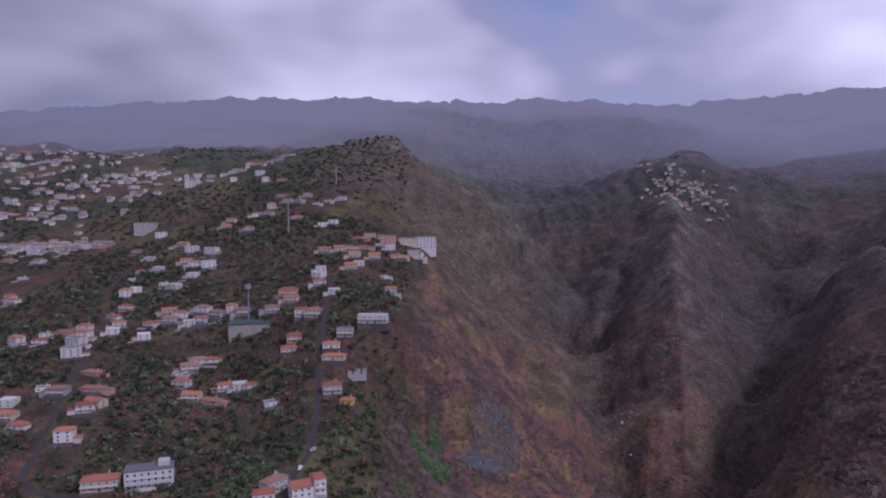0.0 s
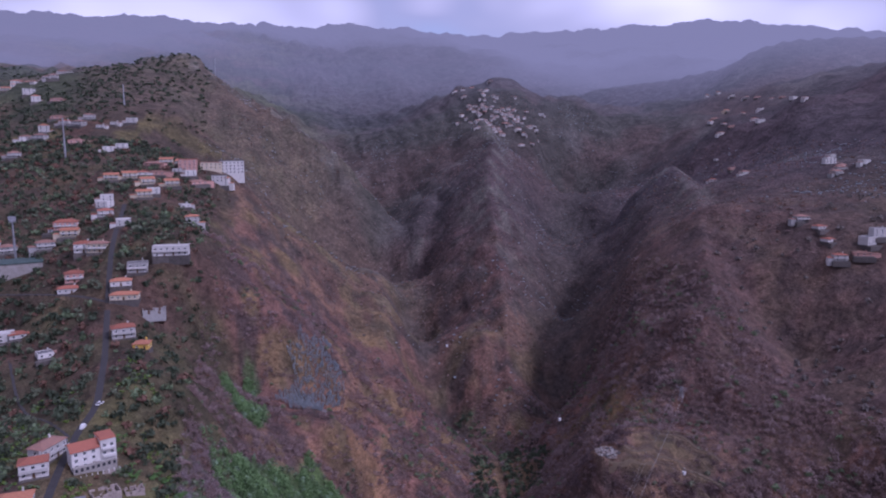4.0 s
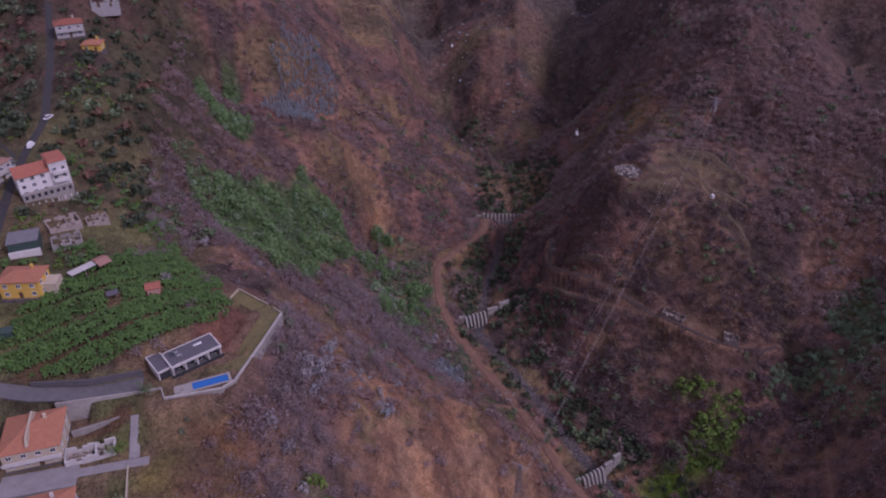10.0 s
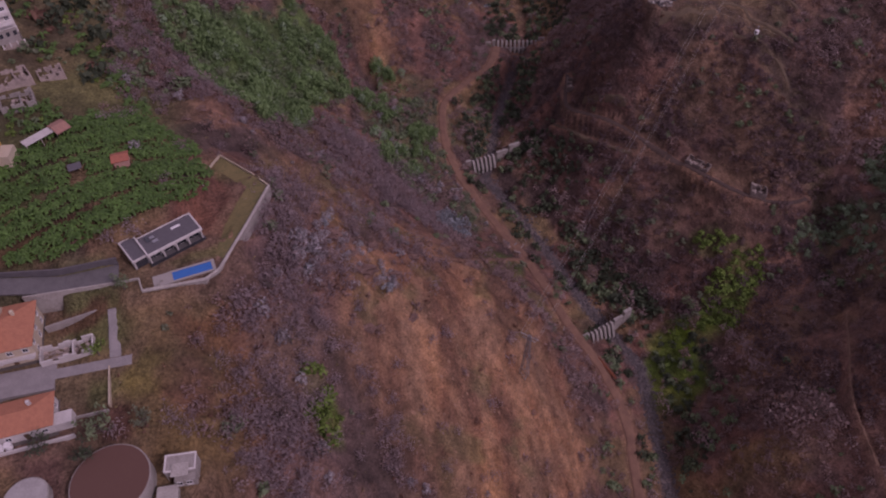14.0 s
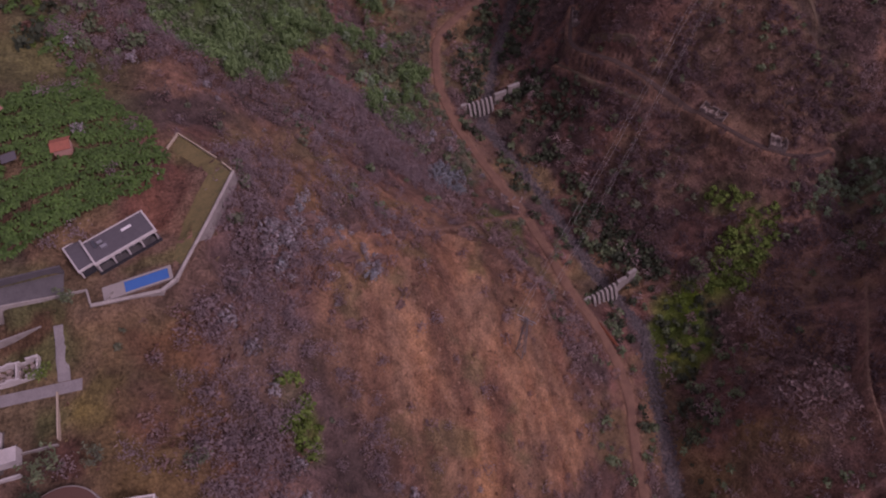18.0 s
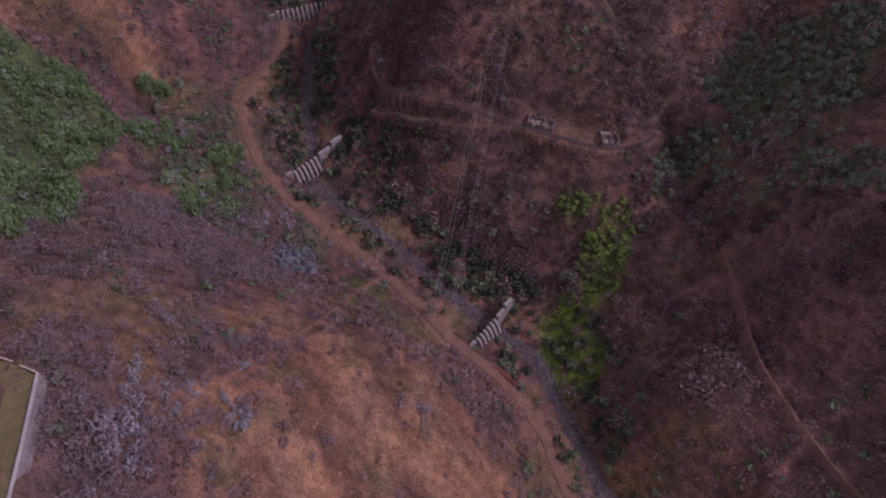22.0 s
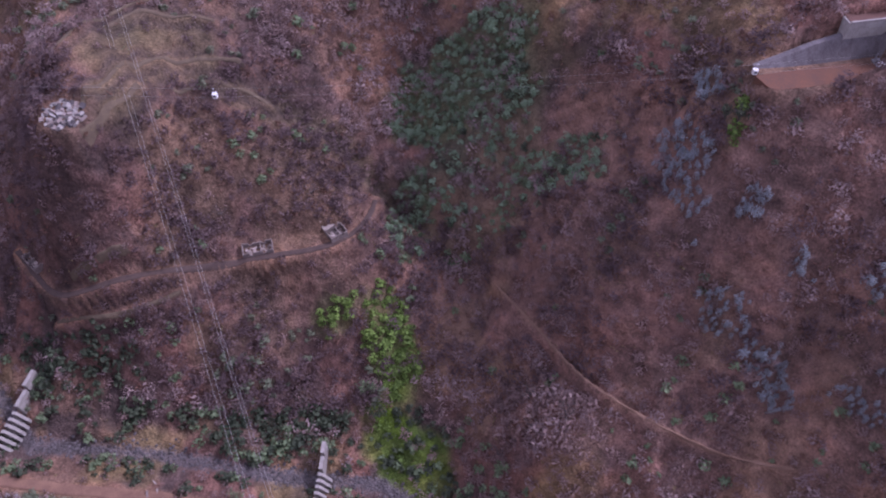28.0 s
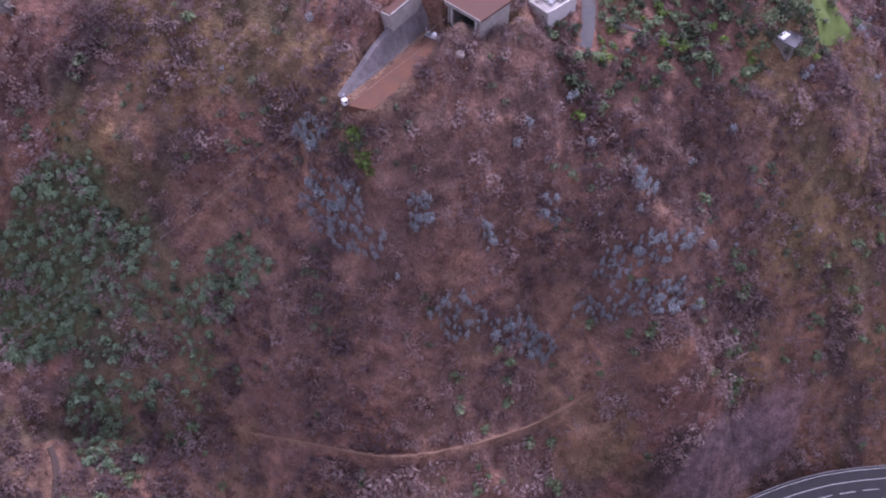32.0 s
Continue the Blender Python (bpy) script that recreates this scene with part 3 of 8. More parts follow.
# what grows or lies where
def zones(x, y):
    """Shares of ground cover at arrays of x and y."""
    o = {}
    o["bare"] = np.clip(blob(x, y, 184, 114, 3.5, 9, 0) + blob(x, y, 222, 246, 4, 5, 0) * 1.2 + blob(x, y, 226, 172, 4, 9, 10) * 0.6 + blob(x, y, 68, 236, 44, 48, -8) + blob(x, y, 66, 290, 26, 9, -20) * 0.8 + blob(x, y, 66, 474, 16, 48, 18, 0.9) * 0.5 + blob(x, y, 222, 385, 30, 20, 20) * 0.3
                        + blob(x, y, 198, 300, 12, 26, 37) * 0.6 + blob(x, y, 22, 280, 9, 25, -15) * 0.5, 0, 1)
    o["spray"] = np.clip(blob(x, y, 158, 92, 11, 36, 14, 0.6) + blob(x, y, 161, 68, 9, 12, 0, 0.5), 0, 1)
    o["green"] = np.clip(blob(x, y, 11, 392, 23, 54, -12, 0.7) + blob(x, y, 34, 424, 16, 28, -10, 0.8) * 0.8 + blob(x, y, -16, 475, 7, 15, 0, 0.9) + blob(x, y, -6, 470, 10, 20) * 0.8 + blob(x, y, -6, 510, 6, 14, 0, 0.9) * 0.7 + blob(x, y, 66, 398, 20, 34, -10, 1.0) * 0.30 + blob(x, y, 78, 440, 14, 20, 0, 1.0) * 0.3 + blob(x, y, -14, 388, 12, 22, 0, 1.0) * 0.5, 0, 1)
    o["lush"] = np.clip(blob(x, y, 14, 218, 4, 11, 5) * 0.8 + blob(x, y, 193, 277, 10, 19, -50, 0.8) + blob(x, y, 164, 262, 6, 14, -30, 0.9) * 0.5 + blob(x, y, 253.5, 188, 5.5, 2.4, 10, 0.5) + blob(x, y, 191, 299, 7, 4, -60) + blob(x, y, 202, 279, 6, 5, -38) + blob(x, y, 190, 297, 9, 5, -30) + blob(x, y, 196, 283, 7, 12, -38), 0, 1)
    o["grass"] = np.clip(blob(x, y, 190, 300, 9, 6, -50, 0.6) + blob(x, y, 228, 388, 9, 4, 10) * 0.6 + blob(x, y, 160, 259, 14, 23, -25, 0.7) + blob(x, y, -40, 440, 14, 60, 5, 0.9) * 0.3 + blob(x, y, 98, 310, 12, 14) * 0.6, 0, 1)
    o["gully"] = np.clip(blob(x, y, 262, 262, 26, 24, 20, 1.2) * 0.55 + blob(x, y, 283, 287, 16, 26, 30, 0.9) + blob(x, y, 255, 236, 9, 18, 0, 0.8) + blob(x, y, 240, 290, 10, 20, -60, 0.9) * 0.7, 0, 1)
    o["blue"] = np.clip(blob(x, y, 247, 198, 15, 5.5, 35, 0.9) + blob(x, y, 266, 199, 6, 3, 40) + blob(x, y, 238, 177, 4, 5) + blob(x, y, 216, 172, 5, 9, -10, 0.9) + blob(x, y, 208, 153, 5, 11, -20, 1.0)
                        + blob(x, y, 202, 117, 21, 4.5, 71, 1.0) + blob(x, y, 212, 112, 18, 4, 80, 1.0) + blob(x, y, 227, 106, 4, 5) + blob(x, y, 230, 138, 3, 5) + blob(x, y, 228, 159, 3, 3)
                        + blob(x, y, 36, 530, 15, 36, -20, 1.5) + blob(x, y, 82, 338, 8, 12) * 0.8, 0, 1)
    o["pale"] = np.clip(blob(x, y, 27, 268, 9, 9, -20, 0.8) + blob(x, y, 39, 263, 3, 6) + blob(x, y, 17, 258, 4, 9, 0), 0, 1)
    o["mixed"] = np.clip(blob(x, y, 77, 392, 22, 36, -8, 1.1) + blob(x, y, 92, 352, 10, 22, 0, 1.0), 0, 1)
    o["field"] = np.clip(blob(x, y, 233, 382, 28, 15, -22, 0.6) + 0.8 * blob(x, y, 205, 376, 18, 6, 0, 0.6) + 0.7 * blob(x, y, 236, 352, 7, 14, 20, 0.6), 0, 1)
    o["bankwood"] = np.clip(blob(x, y, 120, 349, 6, 26, 15, 0.8) + blob(x, y, 147, 306, 9, 30, 30, 0.9) + blob(x, y, 128, 426, 17, 15, 0, 0.7) + blob(x, y, 112, 402, 7, 20, -8, 0.7) + blob(x, y, 168, 256, 7, 16, -20, 0.9) * 0.7 + blob(x, y, 140, 375, 12, 26, 10, 0.9) * 0.7 + blob(x, y, 178, 520, 34, 40, 0, 0.8) * 0.8, 0, 1)
    o["grey"] = np.clip(blob(x, y, 9, 240, 13, 60, -6, 0.7) + blob(x, y, 58, 346, 34, 26, 10) + blob(x, y, 155, 310, 20, 22) * 0.7 + blob(x, y, 180, 215, 12, 22), 0, 1)
    return o


ZO = zones(X, Y)
plateau = (1 - smooth(-24, -4, X + 0.02 * (Y - 240))) * smooth(-1, 0, Y)


def tint(c, colour, w):
    w = np.clip(w, 0, 1)[:, None]
    return c * (1 - w) + np.array(colour) * w


n1, n2, n3 = fbm(X, Y, 45, 4, 0.5), fbm(X, Y, 14, 4, 2.5), fbm(X, Y, 120, 3, 7.0)
C = np.tile(np.array((0.142, 0.083, 0.068)), (len(X), 1))
C = tint(C, (0.17, 0.106, 0.078), smooth(0.46, 0.62, n1))
C = tint(C, (0.070, 0.053, 0.050), smooth(0.48, 0.62, n2) * 0.85)
C = tint(C, (0.15, 0.115, 0.06), smooth(0.52, 0.68, fbm(X, Y, 30, 4, 9.0)) * 0.6)
C = tint(C, (0.085, 0.088, 0.042), plateau * (1 - far) * smooth(0.38, 0.58, n1) * 0.9)
runs = fbm(X, Y * 0.2, 5, 4, 17.0)
C = tint(C, (0.222, 0.128, 0.080), ZO["bare"] * (0.6 + 0.4 * n2))
C = tint(C, (0.275, 0.172, 0.110), ZO["bare"] * smooth(0.50, 0.62, runs) * 0.6)
C = tint(C, (0.135, 0.076, 0.054), ZO["bare"] * smooth(0.46, 0.38, runs) * 0.7)
C = tint(C, (0.105, 0.10, 0.05), ZO["bare"] * smooth(0.55, 0.68, fbm(X, Y, 11, 4, 19.0)) * 0.5)
C = tint(C, (0.06, 0.10, 0.04), ZO["green"] * 0.9)
C = tint(C, (0.07, 0.12, 0.02), np.clip(ZO["lush"] + ZO["grass"] * (0.4 + n2), 0, 1) * 0.8)
C = tint(C, (0.082, 0.095, 0.050), np.maximum(ZO["gully"] * 0.8, cleft * 0.7))
C = tint(C, (0.135, 0.092, 0.085), ZO["grey"] * (0.35 + 0.5 * n2))
C = tint(C, (0.092, 0.092, 0.058), ZO["mixed"] * 0.6 * (0.4 + n2))
C = tint(C, (0.13, 0.084, 0.064), steps * 0.6 * (1 - risers) * (0.3 + n2))
C = tint(C, (0.178, 0.112, 0.090), blob(X, Y, 225, 170, 60, 120, 0, 0.5) * (0.35 + 0.5 * n1))
# terrace risers toned darker than the treads
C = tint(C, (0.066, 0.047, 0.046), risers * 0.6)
C = tint(C, (0.098, 0.062, 0.054), blob(X, Y, 200, 352, 66, 76, 10) * 0.6)
C = tint(C, (0.122, 0.096, 0.058), ZO["field"] * (0.35 + 0.7 * n2))
C = tint(C, (0.082, 0.058, 0.053), smooth(235, 300, X) * smooth(300, 380, Y) * 0.75)
# dark undercuts of the banks, painted into the ground colour beside them
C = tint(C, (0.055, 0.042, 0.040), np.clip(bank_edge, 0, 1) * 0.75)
lefthill = blob(X, Y, -60, 1250, 190, 420, 12, 0.6)
burnt = smooth(60, 260, X) * smooth(450, 700, Y)
farcol = tint(tint(np.tile(np.array((0.055, 0.06, 0.04)), (len(X), 1)), (0.10, 0.075, 0.055), smooth(0.42, 0.62, n3)), (0.12, 0.12, 0.07), smooth(0.55, 0.7, fbm(X, Y, 180, 4, 12.0)) * smooth(-300, 100, -X + 200) * 0.6)
farcol = tint(tint(farcol, (0.110, 0.085, 0.068), lefthill * (0.3 + 0.8 * n2)), (0.066, 0.050, 0.058), burnt * 0.8 * (1 - smooth(900, 1500, Y) * 0.5))
farcol = tint(farcol, (0.125, 0.115, 0.105), burnt * smooth(0.60, 0.74, fbm(X, Y, 90, 4, 15.0)) * 0.6)
# blue-grey tone that grows with distance, haze put into the ground colour
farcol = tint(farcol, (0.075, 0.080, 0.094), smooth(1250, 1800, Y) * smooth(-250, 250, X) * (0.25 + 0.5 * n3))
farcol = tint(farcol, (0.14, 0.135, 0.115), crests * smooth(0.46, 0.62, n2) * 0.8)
# ravine bottoms toned darker than their flanks
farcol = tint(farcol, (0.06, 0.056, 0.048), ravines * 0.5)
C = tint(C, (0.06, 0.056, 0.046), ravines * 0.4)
fields = fbm(np.round(X / 26 + Y / 90) * 26, np.round(Y / 19 - X / 120) * 19, 40, 1, 5.0)
townland = plateau * smooth(300, 380, Y) * (1 - smooth(900, 1100, Y))
farcol = tint(farcol, (0.055, 0.043, 0.035), townland * 0.8)
farcol = tint(farcol, (0.12, 0.105, 0.05), townland * smooth(0.62, 0.7, fields) * 0.8)
farcol = tint(farcol, (0.11, 0.065, 0.05), townland * smooth(0.38, 0.3, fields) * 0.8)
C = tint(C, (0.062, 0.046, 0.036), townland * 0.75 * (0.5 + n2))
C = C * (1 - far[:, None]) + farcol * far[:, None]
gardens = blob(X, Y, -62, 350, 36, 62, 12, 0.6)
C = tint(C, (0.092, 0.086, 0.044), gardens * (0.35 + 0.6 * n2))
C = tint(C, (0.13, 0.105, 0.045), gardens * smooth(0.55, 0.68, n3) * 0.7)
C = tint(C, (0.21, 0.13, 0.09), DIRT * (0.4 + 0.7 * n2))
C = tint(C, (0.088, 0.078, 0.078), BED * (0.75 + 0.25 * n2))
C = tint(C, (0.15, 0.10, 0.07), PAD * (1 - DIRT) * 0.6)
C = tint(C, (0.15, 0.108, 0.114), ZO["spray"] * (0.5 + 0.5 * n2))
C = tint(C, (0.12, 0.085, 0.045), blob(X, Y, -14, 214, 15, 22) * (0.35 + 0.6 * n2))
C = tint(C, (0.115, 0.06, 0.046), blob(X, Y, -8, 270, 6, 13, -27) * 0.8)
for cx, cy, rx, ry, turn, colour, k in ((-23, 221, 7, 6, 0, (0.15, 0.125, 0.05), 0.8), (-32.5, 211, 5, 5, 0, (0.07, 0.035, 0.03), 0.9), (-14, 219, 8, 7, 10, (0.10, 0.055, 0.045), 0.7), (-38, 240, 9, 3, 5, (0.085, 0.045, 0.035), 0.8),
                                       (-10, 232, 9, 6, 0, (0.13, 0.07, 0.045), 0.7), (-12, 205, 9, 6, 0, (0.14, 0.10, 0.05), 0.6), (-3, 216, 5, 14, 0, (0.17, 0.095, 0.055), 0.7), (-45, 262, 18, 4, 15, (0.09, 0.045, 0.03), 0.7)):
    C = tint(C, colour, blob(X, Y, cx, cy, rx, ry, turn, 0.9) * k * (0.6 + 0.5 * n2))
lawn = np.clip(blob(X, Y, 2.6, 267, 2.6, 15, -27, 0.3) + blob(X, Y, -2, 285, 4.5, 6, 25, 0.3) + blob(X, Y, -9, 250, 9, 2, 12, 0.2), 0, 1)
C = tint(C, (0.115, 0.11, 0.05), lawn * (0.35 + 0.6 * n2))

nx, ny = len(GX), len(GY)


def fast_mesh(name, verts, faces, corners=4):
    """A mesh from arrays of places and of faces with the same number of corners."""
    m = bpy.data.meshes.new(name)
    nf = len(faces)
    m.vertices.add(len(verts))
    m.vertices.foreach_set("co", np.asarray(verts, np.float32).ravel())
    m.loops.add(nf * corners)
    m.loops.foreach_set("vertex_index", np.asarray(faces, np.int32).ravel())
    m.polygons.add(nf)
    m.polygons.foreach_set("loop_start", np.arange(0, nf * corners, corners, dtype=np.int32))
    m.update(calc_edges=True)
    return m


idx = np.arange(nx * ny).reshape(ny, nx)
quads = np.stack([idx[:-1, :-1], idx[:-1, 1:], idx[1:, 1:], idx[1:, :-1]], -1).reshape(-1, 4)
remote = np.hypot(X, Y)[quads[:, 0]] > 1150


def land_sheet(name, faces, mat):
    """Some faces of the land as one sheet."""
    used, flat = np.unique(faces, return_inverse=True)
    me = fast_mesh(name, np.c_[X, Y, Z][used], flat.reshape(-1, 4))
    me.polygons.foreach_set("use_smooth", np.ones(len(faces), bool))
    cover_colours = me.color_attributes.new("cover", "FLOAT_COLOR", "POINT")
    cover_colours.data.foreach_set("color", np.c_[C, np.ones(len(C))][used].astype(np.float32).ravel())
    me.materials.append(mat)
    return new(name, me)


def earth_material():
    m = bpy.data.materials.new("earth_and_stones")
    m.use_nodes = True
    n, l = m.node_tree.nodes, m.node_tree.links
    b = n["Principled BSDF"]
    b.inputs["Roughness"].default_value, b.inputs["Specular IOR Level"].default_value = 0.95, 0.15
    at, co = n.new("ShaderNodeAttribute"), n.new("ShaderNodeTexCoord")
    at.attribute_name = "cover"
    hs, out = n.new("ShaderNodeHueSaturation"), []
    for s, d in ((0.22, 5), (1.4, 4), (0.045, 6)):
        t = n.new("ShaderNodeTexNoise")
        t.inputs["Scale"].default_value, t.inputs["Detail"].default_value, t.inputs["Roughness"].default_value = s, d, 0.65
        l.new(co.outputs["Object"], t.inputs["Vector"])
        out.append(t.outputs["Fac"])
    mul = n.new("ShaderNodeMath")
    mul.operation = "MULTIPLY"
    l.new(out[0], mul.inputs[0])
    l.new(out[1], mul.inputs[1])
    val = n.new("ShaderNodeMapRange")
    val.inputs["From Min"].default_value, val.inputs["From Max"].default_value = 0.12, 0.40
    val.inputs["To Min"].default_value, val.inputs["To Max"].default_value = 0.45, 1.75
    l.new(mul.outputs[0], val.inputs["Value"])
    patch = n.new("ShaderNodeMapRange")
    patch.inputs["From Min"].default_value, patch.inputs["From Max"].default_value = 0.36, 0.64
    patch.inputs["To Min"].default_value, patch.inputs["To Max"].default_value = 0.68, 1.34
    l.new(out[2], patch.inputs["Value"])
    both = n.new("ShaderNodeMath")
    both.operation = "MULTIPLY"
    l.new(val.outputs[0], both.inputs[0])
    l.new(patch.outputs[0], both.inputs[1])
    l.new(both.outputs[0], hs.inputs["Value"])
    sat = n.new("ShaderNodeMapRange")
    sat.inputs["To Min"].default_value, sat.inputs["To Max"].default_value = 0.75, 1.42
    l.new(out[2], sat.inputs["Value"])
    l.new(sat.outputs[0], hs.inputs["Saturation"])
    l.new(at.outputs["Color"], hs.inputs["Color"])
    l.new(hs.outputs["Color"], b.inputs["Base Color"])
    bp = n.new("ShaderNodeBump")
    bp.inputs["Strength"].default_value, bp.inputs["Distance"].default_value = 0.9, 0.9
    l.new(mul.outputs[0], bp.inputs["Height"])
    folds = n.new("ShaderNodeBump")
    folds.inputs["Strength"].default_value, folds.inputs["Distance"].default_value = 0.8, 9.0
    l.new(out[2], folds.inputs["Height"])
    l.new(folds.outputs[0], bp.inputs["Normal"])
    l.new(bp.outputs[0], b.inputs["Normal"])
    return m


def painted_haze_material():
    """The far range: earth with haze and low cloud painted in as emission, more with distance and upwards."""
    m = earth_material()
    m.name = "far_range_in_mist"
    n, l = m.node_tree.nodes, m.node_tree.links
    co, split = n.new("ShaderNodeTexCoord"), n.new("ShaderNodeSeparateXYZ")
    l.new(co.outputs["Object"], split.inputs[0])

    def ramp(source, lo, hi, to_lo, to_hi):
        r = n.new("ShaderNodeMapRange")
        r.interpolation_type = "SMOOTHSTEP"
        for key, val in (("From Min", lo), ("From Max", hi), ("To Min", to_lo), ("To Max", to_hi)):
            r.inputs[key].default_value = val
        l.new(source, r.inputs["Value"])
        return r.outputs[0]

    def sum_of(p, q, clamp=False):
        k = n.new("ShaderNodeMath")
        k.use_clamp = clamp
        l.new(p, k.inputs[0])
        l.new(q, k.inputs[1])
        return k.outputs[0]

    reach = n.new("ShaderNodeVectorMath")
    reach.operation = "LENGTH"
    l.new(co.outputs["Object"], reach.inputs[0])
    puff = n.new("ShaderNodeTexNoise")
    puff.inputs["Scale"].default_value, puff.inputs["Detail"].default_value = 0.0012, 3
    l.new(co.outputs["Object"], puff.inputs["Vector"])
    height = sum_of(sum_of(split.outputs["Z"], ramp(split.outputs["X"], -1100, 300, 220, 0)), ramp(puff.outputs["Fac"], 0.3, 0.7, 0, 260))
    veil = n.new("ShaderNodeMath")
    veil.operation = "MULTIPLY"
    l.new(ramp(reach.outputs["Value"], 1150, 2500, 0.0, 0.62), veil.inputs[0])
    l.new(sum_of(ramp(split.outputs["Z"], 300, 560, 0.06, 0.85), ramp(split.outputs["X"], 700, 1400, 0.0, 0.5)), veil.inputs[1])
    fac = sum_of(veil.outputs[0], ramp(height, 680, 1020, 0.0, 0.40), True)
    # the haze is an even blue-grey emission, mixed over the earth by fac
    haze_glow = n.new("ShaderNodeEmission")
    haze_glow.inputs["Color"].default_value, haze_glow.inputs["Strength"].default_value = (0.195, 0.195, 0.235, 1), 1.0
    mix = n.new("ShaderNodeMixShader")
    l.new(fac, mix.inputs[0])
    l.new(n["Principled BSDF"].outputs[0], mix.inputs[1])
    l.new(haze_glow.outputs[0], mix.inputs[2])
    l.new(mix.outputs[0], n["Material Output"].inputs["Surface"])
    return m


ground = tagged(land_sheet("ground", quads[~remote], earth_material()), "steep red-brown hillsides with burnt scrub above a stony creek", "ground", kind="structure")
tagged(land_sheet("backdrop", quads[remote], painted_haze_material()), "distant mountain range fading into painted haze and low cloud", "mountains", kind="structure")


# ---- helpers for things ----
def part(name, bm, mat, parent=None, label="", m=None):
    """Links a bmesh as one mesh object, under parent if given."""
    me_ = bpy.data.meshes.new(name)
    bm.to_mesh(me_)
    bm.free()
    for one in (mat if isinstance(mat, (list, tuple)) else [mat]):
        me_.materials.append(one)
    ob = new(name, me_)
    if parent is not None:
        ob.parent = parent
    if m is not None:
        ob.matrix_basis = m
    if label:
        ob["label"] = label
    return ob


def again(name, mesh, parent, m, label=""):
    """One more object on a mesh that is there already."""
    ob = new(name, mesh)
    ob.parent, ob.matrix_basis = parent, m
    if label:
        ob["label"] = label
    return ob


def box(bm, x0, x1, y0, y1, z0, z1, slot=0, top=None):
    """A block; top = (dx, dy) draws its upper face in."""
    tx, ty = top or (0, 0)
    v = [bm.verts.new(p) for p in ((x0, y0, z0), (x1, y0, z0), (x1, y1, z0), (x0, y1, z0), (x0 + tx, y0 + ty, z1), (x1 - tx, y0 + ty, z1), (x1 - tx, y1 - ty, z1), (x0 + tx, y1 - ty, z1))]
    for f in ((3, 2, 1, 0), (4, 5, 6, 7), (0, 1, 5, 4), (1, 2, 6, 5), (2, 3, 7, 6), (3, 0, 4, 7)):
        bm.faces.new([v[i] for i in f]).material_index = slot
    return bm


def block(*a, **k):
    return box(bmesh.new(), *a, **k)


def prism(bm, ring, z0, z1, slot=0):
    """A ring of (x, y) drawn up from z0 to z1."""
    n = len(ring)
    a, b = [bm.verts.new((x, y, z0)) for x, y in ring], [bm.verts.new((x, y, z1)) for x, y in ring]
    bm.faces.new(a[::-1]).material_index = slot
    bm.faces.new(b).material_index = slot
    for i in range(n):
        bm.faces.new((a[i], a[(i + 1) % n], b[(i + 1) % n], b[i])).material_index = slot
    return bm


def circle(r, n=24, cx=0, cy=0):
    return [(cx + r * math.cos(i * math.tau / n), cy + r * math.sin(i * math.tau / n)) for i in range(n)]


def beam(bm, a, b, half, slot=0):
    """A square bar from a to b."""
    a, b = Vector(a), Vector(b)
    d = (b - a).normalized()
    u = d.orthogonal().normalized() * half
    w = d.cross(u)
    p, q = [bm.verts.new(a + s * u + t * w) for s, t in ((1, 1), (-1, 1), (-1, -1), (1, -1))], [bm.verts.new(b + s * u + t * w) for s, t in ((1, 1), (-1, 1), (-1, -1), (1, -1))]
    bm.faces.new(p[::-1]).material_index = slot
    bm.faces.new(q).material_index = slot
    for i in range(4):
        bm.faces.new((p[i], p[(i + 1) % 4], q[(i + 1) % 4], q[i])).material_index = slot
    return bm


def empty(name, m, label, category, group="", kind=""):
    e = new(name)
    e.matrix_basis = m
    return tagged(e, label, category, group, kind)


def ribbon(name, line, half, mat, label, drop=0.4, lift=0.07):
    """A paved strip along a line."""
    bm, last = bmesh.new(), None
    for k, (x, y, z) in enumerate(line):
        a, b = line[max(k - 1, 0)], line[min(k + 1, len(line) - 1)]
        d = Vector((b[0] - a[0], b[1] - a[1], 0)).normalized()
        nrm = Vector((-d.y, d.x, 0)) * half
        row = [bm.verts.new(Vector((x, y, z + h)) + s * nrm) for s, h in ((-1, -drop), (-1, lift), (-0.3, lift + 0.03), (0.3, lift + 0.03), (1, lift), (1, -drop))]
        if last:
            for i in range(5):
                bm.faces.new((last[i], last[i + 1], row[i + 1], row[i]))
        last = row
    bmesh.ops.recalc_face_normals(bm, faces=bm.faces)
    return tagged(part(name, bm, mat), label, "road", kind="structure")


